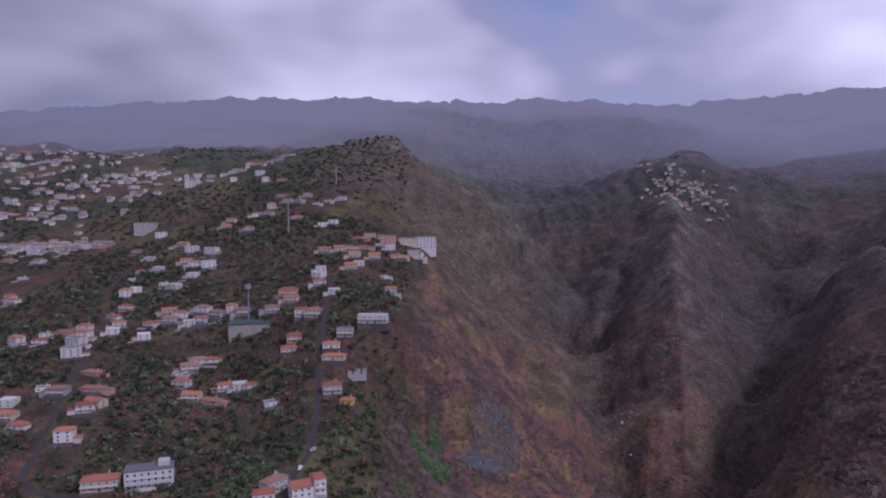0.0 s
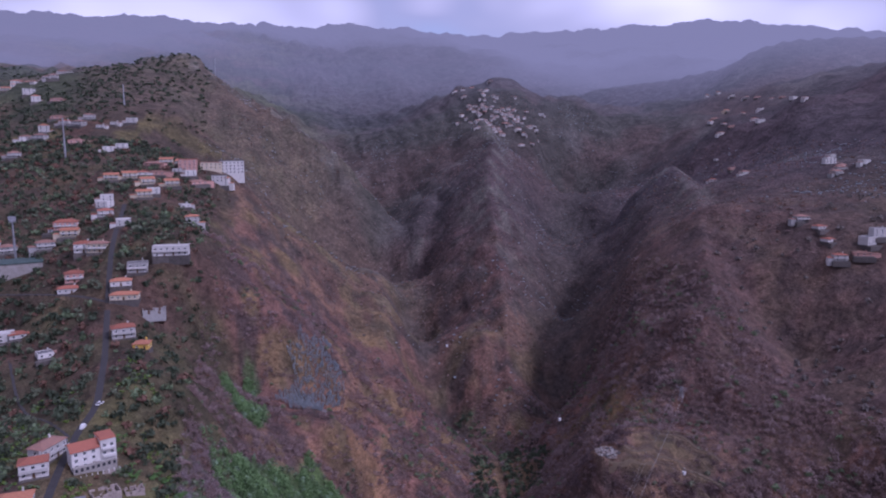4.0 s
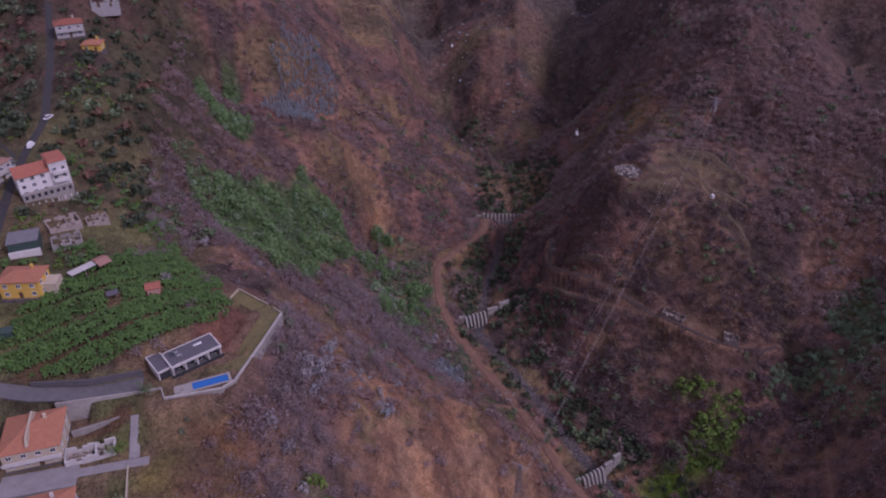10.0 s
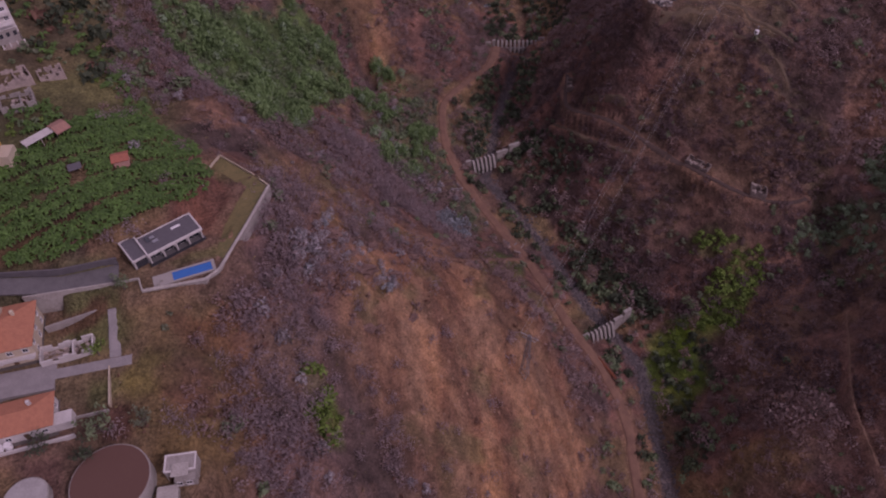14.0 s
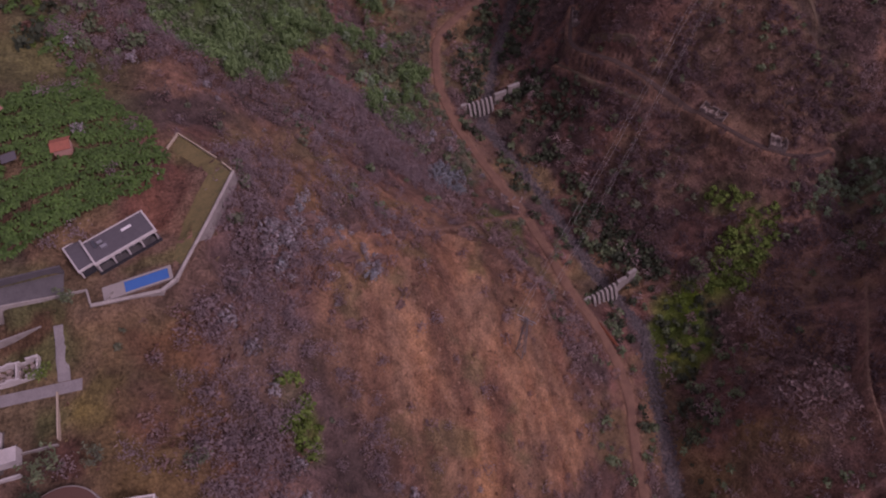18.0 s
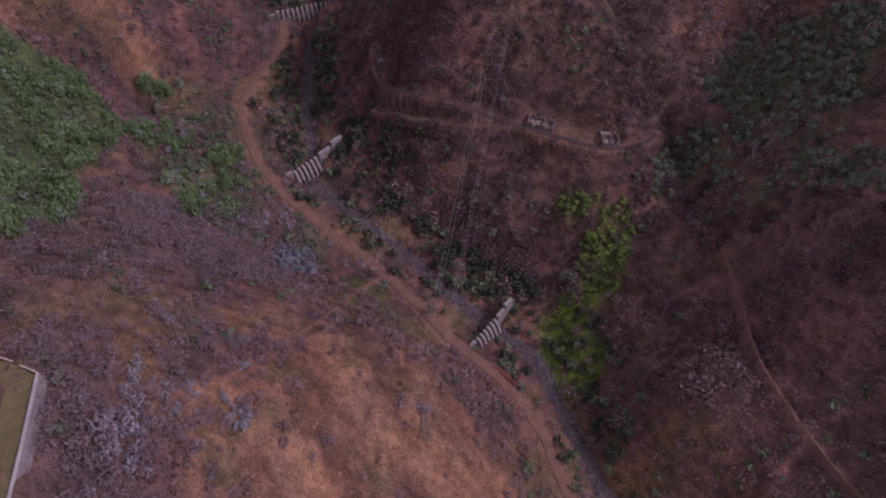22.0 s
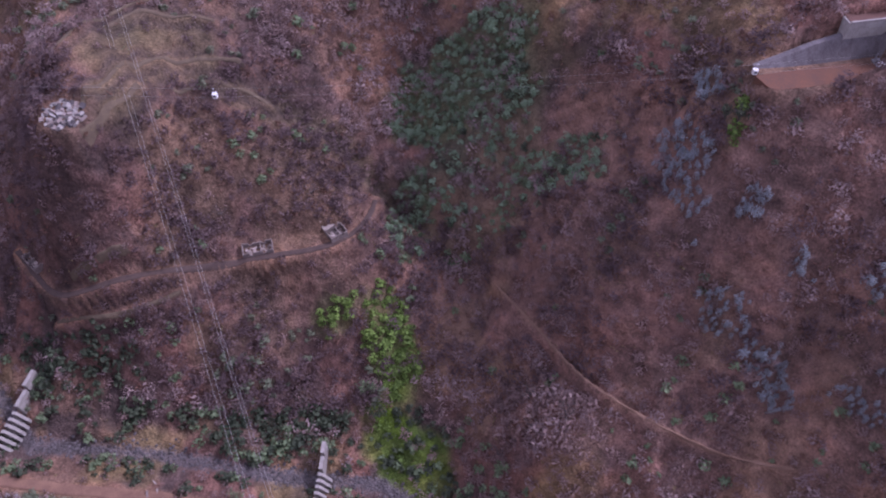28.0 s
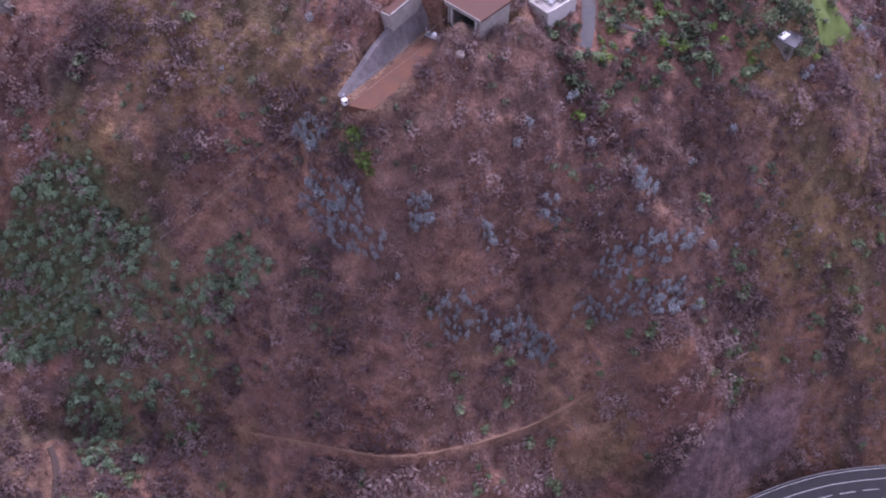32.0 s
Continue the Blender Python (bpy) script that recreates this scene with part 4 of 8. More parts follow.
def wall_run(name, line, thick, mat, label, category="wall", cap=None):
    """A wall along a line of x, y, foot, top."""
    root = empty(name, pose(line[0][0], line[0][1], line[0][2]), label, category)
    inv = Matrix.Translation((-line[0][0], -line[0][1], -line[0][2]))
    for (x0, y0, f0, t0), (x1, y1, f1, t1) in zip(line[:-1], line[1:]):
        bm = bmesh.new()
        d = Vector((x1 - x0, y1 - y0, 0)).normalized()
        nrm = Vector((-d.y, d.x, 0)) * thick / 2
        e = d * thick * 0.48
        pts = []
        for s in (-1, 1):
            pts.append([bm.verts.new(inv @ (Vector(p) + s * nrm * k + q)) for p, k, q in (((x0, y0, f0), 1.25, -e), ((x1, y1, f1), 1.25, e), ((x1, y1, t1), 1, e), ((x0, y0, t0), 1, -e))])
        a, b = pts
        bm.faces.new(a)
        bm.faces.new(b[::-1])
        for i in range(4):
            bm.faces.new((a[(i + 1) % 4], a[i], b[i], b[(i + 1) % 4]))
        bmesh.ops.recalc_face_normals(bm, faces=bm.faces)
        run = part("wall_panel", bm, mat, root)
        if cap:
            cb = bmesh.new()
            beam(cb, inv @ Vector((x0, y0, t0 + 0.06)), inv @ Vector((x1, y1, t1 + 0.06)), thick * 0.62)
            part("coping", cb, cap, run, "weathered coping")
    return root

# ---- roads ----
ribbon("road", road_lines["main"][0], 1.6, M_ASPHALT, "narrow grey asphalt road climbing past the houses")
ribbon("road_west", road_lines["west"][0], 1.6, M_ASPHALT, "winding asphalt road through the lower town")
ribbon("road_cross", road_lines["cross"][0], 1.6, M_ASPHALT, "side street of dark asphalt")
ribbon("lane", road_lines["lane"][0], 0.7, M_ASPHALT, "thin dark concrete lane down the hillside")
ribbon("driveway", road_lines["drive"][0], 2.6, M_DRIVE, "grey paved driveway up to the villa")
ribbon("station_road", road_lines["station"][0], 2.1, M_DRIVE, "grey concrete track above the eastern slope")

hw = [(x, y, z) for x, y, z in with_heights(HIGHWAY, 0, 5.0)]
hz = [3.0 + 0.02 * (y - 60) for _, y, _ in hw]
hw = [(x, y, z) for (x, y, _), z in zip(hw, hz)]
hway = ribbon("highway", hw, 6.4, M_HIGHWAY, "curving dark highway on a viaduct with white lane lines", drop=1.6)


def offset_line(line, off):
    out = []
    for k, (x, y, z) in enumerate(line):
        a, b = line[max(k - 1, 0)], line[min(k + 1, len(line) - 1)]
        d = Vector((b[0] - a[0], b[1] - a[1], 0)).normalized()
        out.append((x - d.y * off, y + d.x * off, z))
    return out


def stripe(line, half, every=1, run=1):
    bm = bmesh.new()
    for k in range(len(line) - 1):
        if k % every >= run:
            continue
        (x0, y0, z0), (x1, y1, z1) = line[k], line[k + 1]
        d = Vector((x1 - x0, y1 - y0, 0)).normalized()
        n = Vector((-d.y, d.x, 0)) * half
        lo = [bm.verts.new(Vector(p) + s * n + Vector((0, 0, 0.105))) for p, s in (((x0, y0, z0), -1), ((x1, y1, z1), -1), ((x1, y1, z1), 1), ((x0, y0, z0), 1))]
        hi = [bm.verts.new(v.co + Vector((0, 0, 0.012))) for v in lo]
        bm.faces.new(hi)
        for i in range(4):
            bm.faces.new((lo[i], lo[(i + 1) % 4], hi[(i + 1) % 4], hi[i]))
    return bm


fine = with_heights(HIGHWAY, 0, 3.0)
fine = [(x, y, 3.0 + 0.02 * (y - 60)) for x, y, _ in fine]
for off, ev, rn in ((-5.6, 1, 1), (-2.0, 3, 2), (1.6, 1, 1), (5.4, 1, 1)):
    part("lane_line", stripe(offset_line(fine, off), 0.11, ev, rn), M_PAINT, hway, "white painted line")
for off in (-6.2, 6.2):
    rail = bmesh.new()
    edge = offset_line(fine, off)
    for a, b in zip(edge[:-1], edge[1:]):
        beam(rail, (a[0], a[1], a[2] + 0.6), (b[0], b[1], b[2] + 0.6), 0.12)
    part("guard_rail", rail, M_METAL, hway, "galvanised guard rail")
for k in range(2, len(hw) - 1, 5):
    x, y, z = hw[k]
    gz = float(ground_z(x, y))
    if z - gz > 3:
        part("pier", block(x - 1.0, x + 1.0, y - 1.0, y + 1.0, gz - 3, z - 1.3), M_CONCRETE, hway, "round-cornered concrete pier")

# ---- windows, doors and the kinds of houses ----
def window_mesh(w, h, name):
    """A framed window that faces -y, its foot at the origin."""
    bm = bmesh.new()
    f = 0.09
    xs, zs = (-w / 2, -w / 2 + f, -f / 2, f / 2, w / 2 - f, w / 2), (-0.04, f, h - f, h)
    grid = {(i, j, k): bm.verts.new((x, (-0.15 if j < 1 else -0.08) if k == 0 else 0.03, z)) for i, x in enumerate(xs) for j, z in enumerate(zs) for k in (0, 1)}
    bars = {(i, j) for i in range(5) for j in range(3)} - {(1, 1), (3, 1)}
    for i, j in bars:
        for k in (0, 1):
            bm.faces.new([grid[q] for q in ((i, j, k), (i + 1, j, k), (i + 1, j + 1, k), (i, j + 1, k))])
        for di, dj, a, b in ((-1, 0, (i, j), (i, j + 1)), (1, 0, (i + 1, j), (i + 1, j + 1)), (0, -1, (i, j), (i + 1, j)), (0, 1, (i, j + 1), (i + 1, j + 1))):
            if (i + di, j + dj) not in bars:
                bm.faces.new((grid[(*a, 0)], grid[(*b, 0)], grid[(*b, 1)], grid[(*a, 1)]))
    bmesh.ops.recalc_face_normals(bm, faces=bm.faces)
    m = bpy.data.meshes.new(name)
    bm.to_mesh(m)
    bm.free()
    m.materials.append(M_FRAME)
    g = bpy.data.meshes.new(name + "_pane")
    bm = block(-w / 2 + f * 0.6, w / 2 - f * 0.6, -0.03, 0.02, f * 0.6, h - f * 0.6)
    bm.to_mesh(g)
    bm.free()
    g.materials.append(M_GLASS)
    return m, g


WIN = window_mesh(1.3, 1.35, "window")
WIDEWIN = window_mesh(2.2, 1.5, "wide_window")


def far_window(w, h):
    """A framed window in one mesh, for houses that stay far off."""
    bm = bmesh.new()
    rings = [[bm.verts.new(p) for p in ((-x, y, z0), (x, y, z0), (x, y, z1), (-x, y, z1))] for x, y, z0, z1 in ((w / 2, 0.03, 0, h), (w / 2, -0.08, 0, h), (w / 2 - 0.12, -0.08, 0.12, h - 0.12), (w / 2 - 0.12, -0.03, 0.12, h - 0.12))]
    for a, b in zip(rings[:-1], rings[1:]):
        for i in range(4):
            bm.faces.new((a[i], a[(i + 1) % 4], b[(i + 1) % 4], b[i]))
    bm.faces.new(rings[-1]).material_index = 1
    bmesh.ops.recalc_face_normals(bm, faces=bm.faces)
    m = bpy.data.meshes.new("far_window")
    bm.to_mesh(m)
    bm.free()
    m.materials.append(M_FRAME)
    m.materials.append(M_GLASS)
    return m


FARWIN = far_window(1.5, 1.5)
bm_door = block(-0.55, 0.55, -0.07, 0.03, 0, 2.1)
DOOR = bpy.data.meshes.new("door")
bm_door.to_mesh(DOOR)
bm_door.free()
DOOR.materials.append(M_WOOD)


def roof_hip(w, d, z, rise, over=0.5, ridge=None):
    """A hipped roof with eaves over a w x d block."""
    bm = bmesh.new()
    a, b = w / 2 + over, d / 2 + over
    r = max(a - b, 0.0) if ridge is None else ridge
    lo = [bm.verts.new(p) for p in ((-a, -b, z - 0.18), (a, -b, z - 0.18), (a, b, z - 0.18), (-a, b, z - 0.18))]
    e = [bm.verts.new(p) for p in ((-a, -b, z), (a, -b, z), (a, b, z), (-a, b, z))]
    t = [bm.verts.new((-r, 0, z + rise)), bm.verts.new((r, 0, z + rise))] if r > 0.05 else [bm.verts.new((0, 0, z + rise))] * 2
    bm.faces.new(lo[::-1])
    for i in range(4):
        bm.faces.new((lo[i], lo[(i + 1) % 4], e[(i + 1) % 4], e[i]))
    if t[0] is t[1]:
        for i in range(4):
            bm.faces.new((e[i], e[(i + 1) % 4], t[0]))
    else:
        bm.faces.new((e[0], e[1], t[1], t[0]))
        bm.faces.new((e[1], e[2], t[1]))
        bm.faces.new((e[2], e[3], t[0], t[1]))
        bm.faces.new((e[3], e[0], t[0]))
    return bm


def roof_gable(w, d, z, rise, over=0.5):
    bm = bmesh.new()
    a, b = w / 2 + over, d / 2 + over
    for s in (-1, 1):
        p = [(-a, s * b, z - 0.2), (a, s * b, z - 0.2), (a, 0, z + rise), (-a, 0, z + rise)]
        lo, hi = [bm.verts.new(q) for q in p], [bm.verts.new((q[0], q[1], q[2] + 0.2)) for q in p]
        bm.faces.new(lo)
        bm.faces.new(hi[::-1])
        for i in range(4):
            bm.faces.new((lo[(i + 1) % 4], lo[i], hi[i], hi[(i + 1) % 4]))
    bmesh.ops.recalc_face_normals(bm, faces=bm.faces)
    return bm


def house(m, w, d, storeys, roof, wall_mat, roof_mat, label, group="", skirt=6.0, chimney=True, balcony=False, storey=2.8, windows=True, rise=None, distant=False):
    """A house of plain blocks: walls on a deep footing, roof, windows with panes, a door."""
    root = empty("house", m, label, "house", group)
    h = storeys * storey + 0.3
    wb = bmesh.new()
    box(wb, -w / 2, w / 2, -d / 2, d / 2, 0, h)
    part("footing", block(-w / 2 - 0.35, w / 2 + 0.35, -d / 2 - 0.9, d / 2 + 0.35, -skirt, -0.02), M_FOOTING, root, "dark stone footing on the slope")
    if roof == "gable":
        k = rise or d * 0.24
        for s in (-1, 1):
            v = [wb.verts.new(p) for p in ((s * w / 2, -d / 2, h), (s * w / 2, d / 2, h), (s * w / 2, 0, h + k), (s * (w / 2 - 0.25), -d / 2, h), (s * (w / 2 - 0.25), d / 2, h), (s * (w / 2 - 0.25), 0, h + k))]
            wb.faces.new((v[0], v[1], v[2]))
            wb.faces.new((v[5], v[4], v[3]))
    if roof == "flat":
        t = 0.22
        for x0, x1, y0, y1 in ((-w / 2, w / 2, -d / 2, -d / 2 + t), (-w / 2, w / 2, d / 2 - t, d / 2), (-w / 2, -w / 2 + t, -d / 2 + t, d / 2 - t), (w / 2 - t, w / 2, -d / 2 + t, d / 2 - t)):
            box(wb, x0, x1, y0, y1, h, h + 0.55)
    part("wall", wb, wall_mat, root)
    if roof == "hip":
        part("roof", roof_hip(w, d, h + 0.18, rise or d * 0.22), roof_mat, root, "tiled hipped roof")
    elif roof == "gable":
        part("roof", roof_gable(w, d, h, rise or d * 0.24), roof_mat, root, "tiled gable roof")
    else:
        part("roof", block(-w / 2 + 0.22, w / 2 - 0.22, -d / 2 + 0.22, d / 2 - 0.22, h - 0.1, h + 0.12), roof_mat, root, "flat roof")
    if chimney:
        part("chimney", block(w * 0.2, w * 0.2 + 0.7, d * 0.15, d * 0.15 + 0.7, h, h + 1.9 + d * 0.1), wall_mat, root)
    if distant:
        side = 1 if storeys % 2 else -1
        ww, wd = w * 0.42, d * 0.7
        x0 = side * w / 2 if side > 0 else -w / 2 - ww
        part("side_wing", block(x0 + 0.01 * side, x0 + ww, -d / 2 + 0.6, -d / 2 + 0.6 + wd, -skirt, storey * 0.9), wall_mat, root)
        part("wing_roof", roof_hip(ww, wd, storey * 0.9 + 0.19, 0.9, 0.3), roof_mat if roof != "flat" else M_TILEOLD, root, "lower tiled wing roof", m=pose(x0 + ww / 2, -d / 2 + 0.6 + wd / 2, 0))
        part("garden_terrace", block(-w / 2 - 2.0, w / 2 + 1.0, -d / 2 - 4.2, -d / 2 - 0.95, -skirt, -0.6), M_FOOTING, root, "walled garden terrace")
        n = max(2, int(w / 4))
        for s in range(storeys):
            for i in range(n):
                again("window", FARWIN, root, pose(-w / 2 + (i + 0.5) * w / n, -d / 2 - 0.005, s * storey + 0.9))
            again("window", FARWIN, root, pose(w / 2 + 0.005, 0, s * storey + 0.9, 0, 0, 90))
    elif windows:
        n = max(2, int(w / 3.2))
        for s in range(storeys):
            for i in range(n):
                x = -w / 2 + (i + 0.5) * w / n
                if s == 0 and i == n // 2:
                    again("door", DOOR, root, pose(x, -d / 2 - 0.005, 0.02))
                    continue
                fr = again("window", WIN[0], root, pose(x, -d / 2 - 0.005, s * storey + 0.95))
                again("pane", WIN[1], fr, Matrix())
            for i in range(max(1, int(d / 4))):
                y = -d / 2 + (i + 0.5) * d / max(1, int(d / 4))
                for sx, turn in ((1, 90), (-1, -90)):
                    fr = again("window", WIN[0], root, pose(sx * (w / 2 + 0.005), y, s * storey + 0.95, 0, 0, turn))
                    again("pane", WIN[1], fr, Matrix())
    if balcony:
        bb = bmesh.new()
        box(bb, -w / 2, w / 2, -d / 2 - 1.4, -d / 2 - 0.01, storey - 0.1, storey + 0.08)
        box(bb, -w / 2, w / 2, -d / 2 - 1.4, -d / 2 - 1.25, storey + 0.08, storey + 1.0)
        part("balcony", bb, M_WHITE, root, "white balcony")
    return root


def at(x, y, turn=0.0, z=None, lift=0.0):
    """A pose that stands on the ground."""
    return pose(x, y, (float(ground_z(x, y)) if z is None else z) + lift, 0, 0, turn)


# ---- the villa above the gorge ----
villa = empty("villa", pose(-16.1, 255.85, 138.05, 0, 0, 25.9), "modern white villa with flat dark grey roof and glazed front", "villa")
vb = bmesh.new()
box(vb, -7.2, 7.2, -1.4, 3.45, -2.5, 3.1)
box(vb, -7.2, -6.85, -3.45, -1.41, -2.5, 3.1)
box(vb, 6.85, 7.2, -3.45, -1.41, -2.5, 3.1)
for x in (-3.4, 0.1, 3.4):
    box(vb, x - 0.22, x + 0.22, -3.5, -3.0, 0.02, 3.1)
part("wall", vb, M_WHITE, villa)
part("terrace", block(-7.6, 7.6, -4.2, -1.42, -2.5, 0.0), M_DRIVE, villa, "dark concrete terrace slab")
part("railing", block(-7.6, 7.6, -4.2, -4.12, 0.0, 0.9), M_GLASS, villa, "dark glass terrace railing")
fb = bmesh.new()
box(fb, -7.5, 7.5, -3.75, -3.3, 3.1, 3.75)
box(fb, -7.5, -7.1, -3.29, 3.7, 3.1, 3.75)
box(fb, 7.1, 7.5, -3.29, 3.7, 3.1, 3.75)
box(fb, -7.09, 7.09, 3.4, 3.7, 3.1, 3.75)
part("fascia", fb, M_WHITE, villa, "white roof edge")
vroof = part("roof", block(-7.09, 7.09, -3.28, 3.39, 3.12, 3.62), M_SLATE, villa, "dark grey gravel roof")
part("skylight", block(1.2, 3.6, 0.9, 1.5, 3.62, 3.85), M_PLASTIC, vroof, "white skylight")
ub = bmesh.new()
box(ub, -4.6, -3.4, 0.6, 1.4, 3.62, 4.3)
box(ub, -4.4, -3.0, -0.7, 0.2, 3.62, 3.95)
part("roof_unit", ub, M_METAL, vroof, "grey air-conditioning unit")
pb = bmesh.new()
v4 = [pb.verts.new(p) for p in ((-5.6, 0.4, 3.7), (-4.9, 0.4, 3.7), (-4.9, 2.0, 4.5), (-5.6, 2.0, 4.5))]
v5 = [pb.verts.new(v.co + Vector((0, -0.03, 0.06))) for v in v4]
pb.faces.new(v4[::-1])
pb.faces.new(v5)
for i in range(4):
    pb.faces.new((v4[i], v4[(i + 1) % 4], v5[(i + 1) % 4], v5[i]))
part("solar_panel", pb, M_GLASS, vroof, "dark solar panel")
for x0, x1 in ((-6.8, -3.6), (-3.2, -0.1), (0.3, 3.2), (3.6, 6.8)):
    fr = part("glazed_door", block(x0, x1, -1.5, -1.42, 0.05, 2.6), M_FRAME, villa)
    for k in range(2):
        c0 = x0 + 0.08 + k * (x1 - x0 - 0.08) / 2
        part("pane", block(c0, c0 + (x1 - x0 - 0.24) / 2, -1.56, -1.505, 0.14, 2.5), M_GLASS, fr)
annex = empty("villa_annex", pose(-25.0, 253.3, 138.05, 0, 0, 27), "low white garage wing with flat grey roof", "garage")
part("wall", block(-1.9, 1.9, -4.0, 4.0, -2.5, 2.7), M_WHITE, annex)
ab = bmesh.new()
for q in ((-2.1, 2.1, -4.4, -4.0), (-2.1, -1.75, -3.99, 4.2), (1.75, 2.1, -3.99, 4.2), (-1.74, 1.74, 3.9, 4.2)):
    box(ab, *q, 2.7, 3.2)
part("fascia", ab, M_WHITE, annex, "white roof edge")
part("roof", block(-1.74, 1.74, -3.99, 3.89, 2.72, 3.1), M_SLATE, annex, "dark grey flat roof")
part("garage_door", block(-1.5, 1.5, -4.08, -4.005, 0.02, 2.3), M_GLASS, annex, "dark glazed garage door")

pool = empty("swimming_pool", pose(-11.2, 244.9, 138.05, 0, 0, 9), "long narrow blue swimming pool with pale edging", "pool")
eb = bmesh.new()
for q in ((-5.6, 5.6, -1.95, -1.45), (-5.6, 5.6, 1.45, 1.95), (-5.6, -4.85, -1.44, 1.44), (4.85, 5.6, -1.44, 1.44)):
    box(eb, *q, -1.6, 0.32)
box(eb, -4.84, 4.84, -1.44, 1.44, -1.7, -1.4)
part("pool_edge", eb, M_POOLTILE, pool, "pale stone coping")
part("water", block(-4.84, 4.84, -1.44, 1.44, -1.39, 0.16), M_WATER, pool, "clear blue water")
part("pool_deck", block(-9.6, -5.62, -1.9, 1.9, -1.2, 0.2), M_POOLTILE, pool, "small paved deck")
for k, x in enumerate((-7.6, -8.4)):
    part("planter", block(x - 0.3, x + 0.3, -0.6 - k, 0.0 - k, 0.2, 0.75), M_CONCRETE, pool)

wall_run("retaining_wall", [(-23.0, 241.0, 134.0, 138.6), (-8.0, 241.0, 131.5, 138.7), (-4.6, 243.2, 130.0, 138.9), (3.0, 258.6, 128.5, 137.9), (9.8, 273.8, 127.5, 136.6)], 0.5, M_OLDCONC, "tall pale concrete retaining wall round the garden edge", cap=M_CONCRETE)
wall_run("garden_wall", [(9.8, 274.2, 131.0, 136.4), (6.0, 280.0, 131.5, 136.2), (-3.3, 291.2, 133.0, 136.2), (-6.2, 286.6, 134.0, 136.2)], 0.25, M_CREAM, "low cream garden wall along the cliff edge")
wall_run("driveway_wall", [(-23.2, 241.2, 133.5, 138.4), (-24.2, 245.4, 134.0, 138.6), (-33.0, 245.2, 133.0, 138.9), (-51.0, 245.6, 131.0, 139.0)], 0.35, M_CONCRETE, "grey concrete parapet wall beside the driveway")
wall_run("upper_driveway_wall", [(-29.5, 251.8, 136.0, 140.6), (-43.0, 251.2, 136.0, 140.6), (-58.0, 253.4, 136.5, 140.9)], 0.4, M_DARKWALL, "dark grey retaining wall below the banana field")
wall_run("field_wall", [(-14.0, 286.0, 138.5, 141.2), (-7.5, 274.5, 138.2, 140.2)], 0.25, M_OLDCONC, "thin pale dividing wall by the field")

# the lawn terrace held by the garden walls
OUTER = ((-3.3, 246.9, 138.1), (2.6, 258.9, 137.45), (6.2, 266.6, 136.85), (9.3, 273.9, 136.1), (5.7, 279.6, 135.8), (-3.1, 290.6, 135.7))
INNER = ((-5.4, 249.6), (-3.2, 260.8), (0.2, 268.6), (3.4, 274.8), (0.8, 278.4), (-5.2, 285.8))
tv = []
for k in range(41):
    q = k / 8.0
    i = min(int(q), 4)
    o_ = np.array(OUTER[i]) * (i + 1 - q) + np.array(OUTER[i + 1]) * (q - i)
    n_ = np.array(INNER[i]) * (i + 1 - q) + np.array(INNER[i + 1]) * (q - i)
    zi = float(ground_z(np.array([n_[0]]), np.array([n_[1]]))[0]) - 0.05
    tv += [(o_[0], o_[1], o_[2] - 4.0)]
    for j in range(9):
        w = j / 8.0
        x_, y_ = o_[0] * (1 - w) + n_[0] * w, o_[1] * (1 - w) + n_[1] * w
        g_ = float(ground_z(np.array([x_]), np.array([y_]))[0])
        tv.append((x_, y_, max(o_[2] * (1 - w) + zi * w, g_ + (0.06 if j < 8 else -0.1))))
ti = np.arange(40)[:, None] * 10 + np.arange(9)[None]
tm = fast_mesh("garden_lawn", np.array(tv), np.stack([ti, ti + 10, ti + 11, ti + 1], -1).reshape(-1, 4))
tm.materials.append(material("parched_lawn", (0.18, 0.145, 0.062), 0.95, (0.085, 0.085, 0.038), 0.22, 0.8, 0.3))
tagged(new("garden_lawn", tm), "parched olive lawn along the garden wall", "lawn", kind="structure")

# garden terraces below the drive
wall_run("terrace_wall", [(-47.0, 239.0, 131.0, 134.2), (-33.5, 241.0, 131.5, 135.0), (-31.5, 238.0, 131.5, 135.0)], 0.35, M_OLDCONC, "old concrete terrace wall")
wall_run("plot_wall", [(-32.0, 225.0, 129.0, 132.6), (-31.6, 215.0, 128.6, 132.0)], 0.3, M_CREAM, "narrow cream plot wall")
wall_run("plot_wall", [(-46.5, 213.5, 128.8, 131.4), (-32.0, 214.0, 128.8, 131.3)], 0.3, M_OLDCONC, "low weathered plot wall")
yard = part("yard", block(-62, -44.0, 222.0, 229.0, 128.0, 132.14), M_YARD)
tagged(yard, "grey concrete yard between the houses", "yard", kind="structure")
foot = part("footpath", block(-44.0, -27.0, 224.6, 227.4, 128.0, 132.12), M_YARD)
tagged(foot, "grey concrete footpath along the plot", "path", kind="structure")
ribbon("footpath", [(-30.8, y, max(132.1, float(ground_z(-30.8, y)) + 0.05)) for y in (227.5, 229.5, 231.5, 233.5, 235.5, 237.5, 239.5)], 1.3, M_YARD, "narrow concrete path up to the terrace")


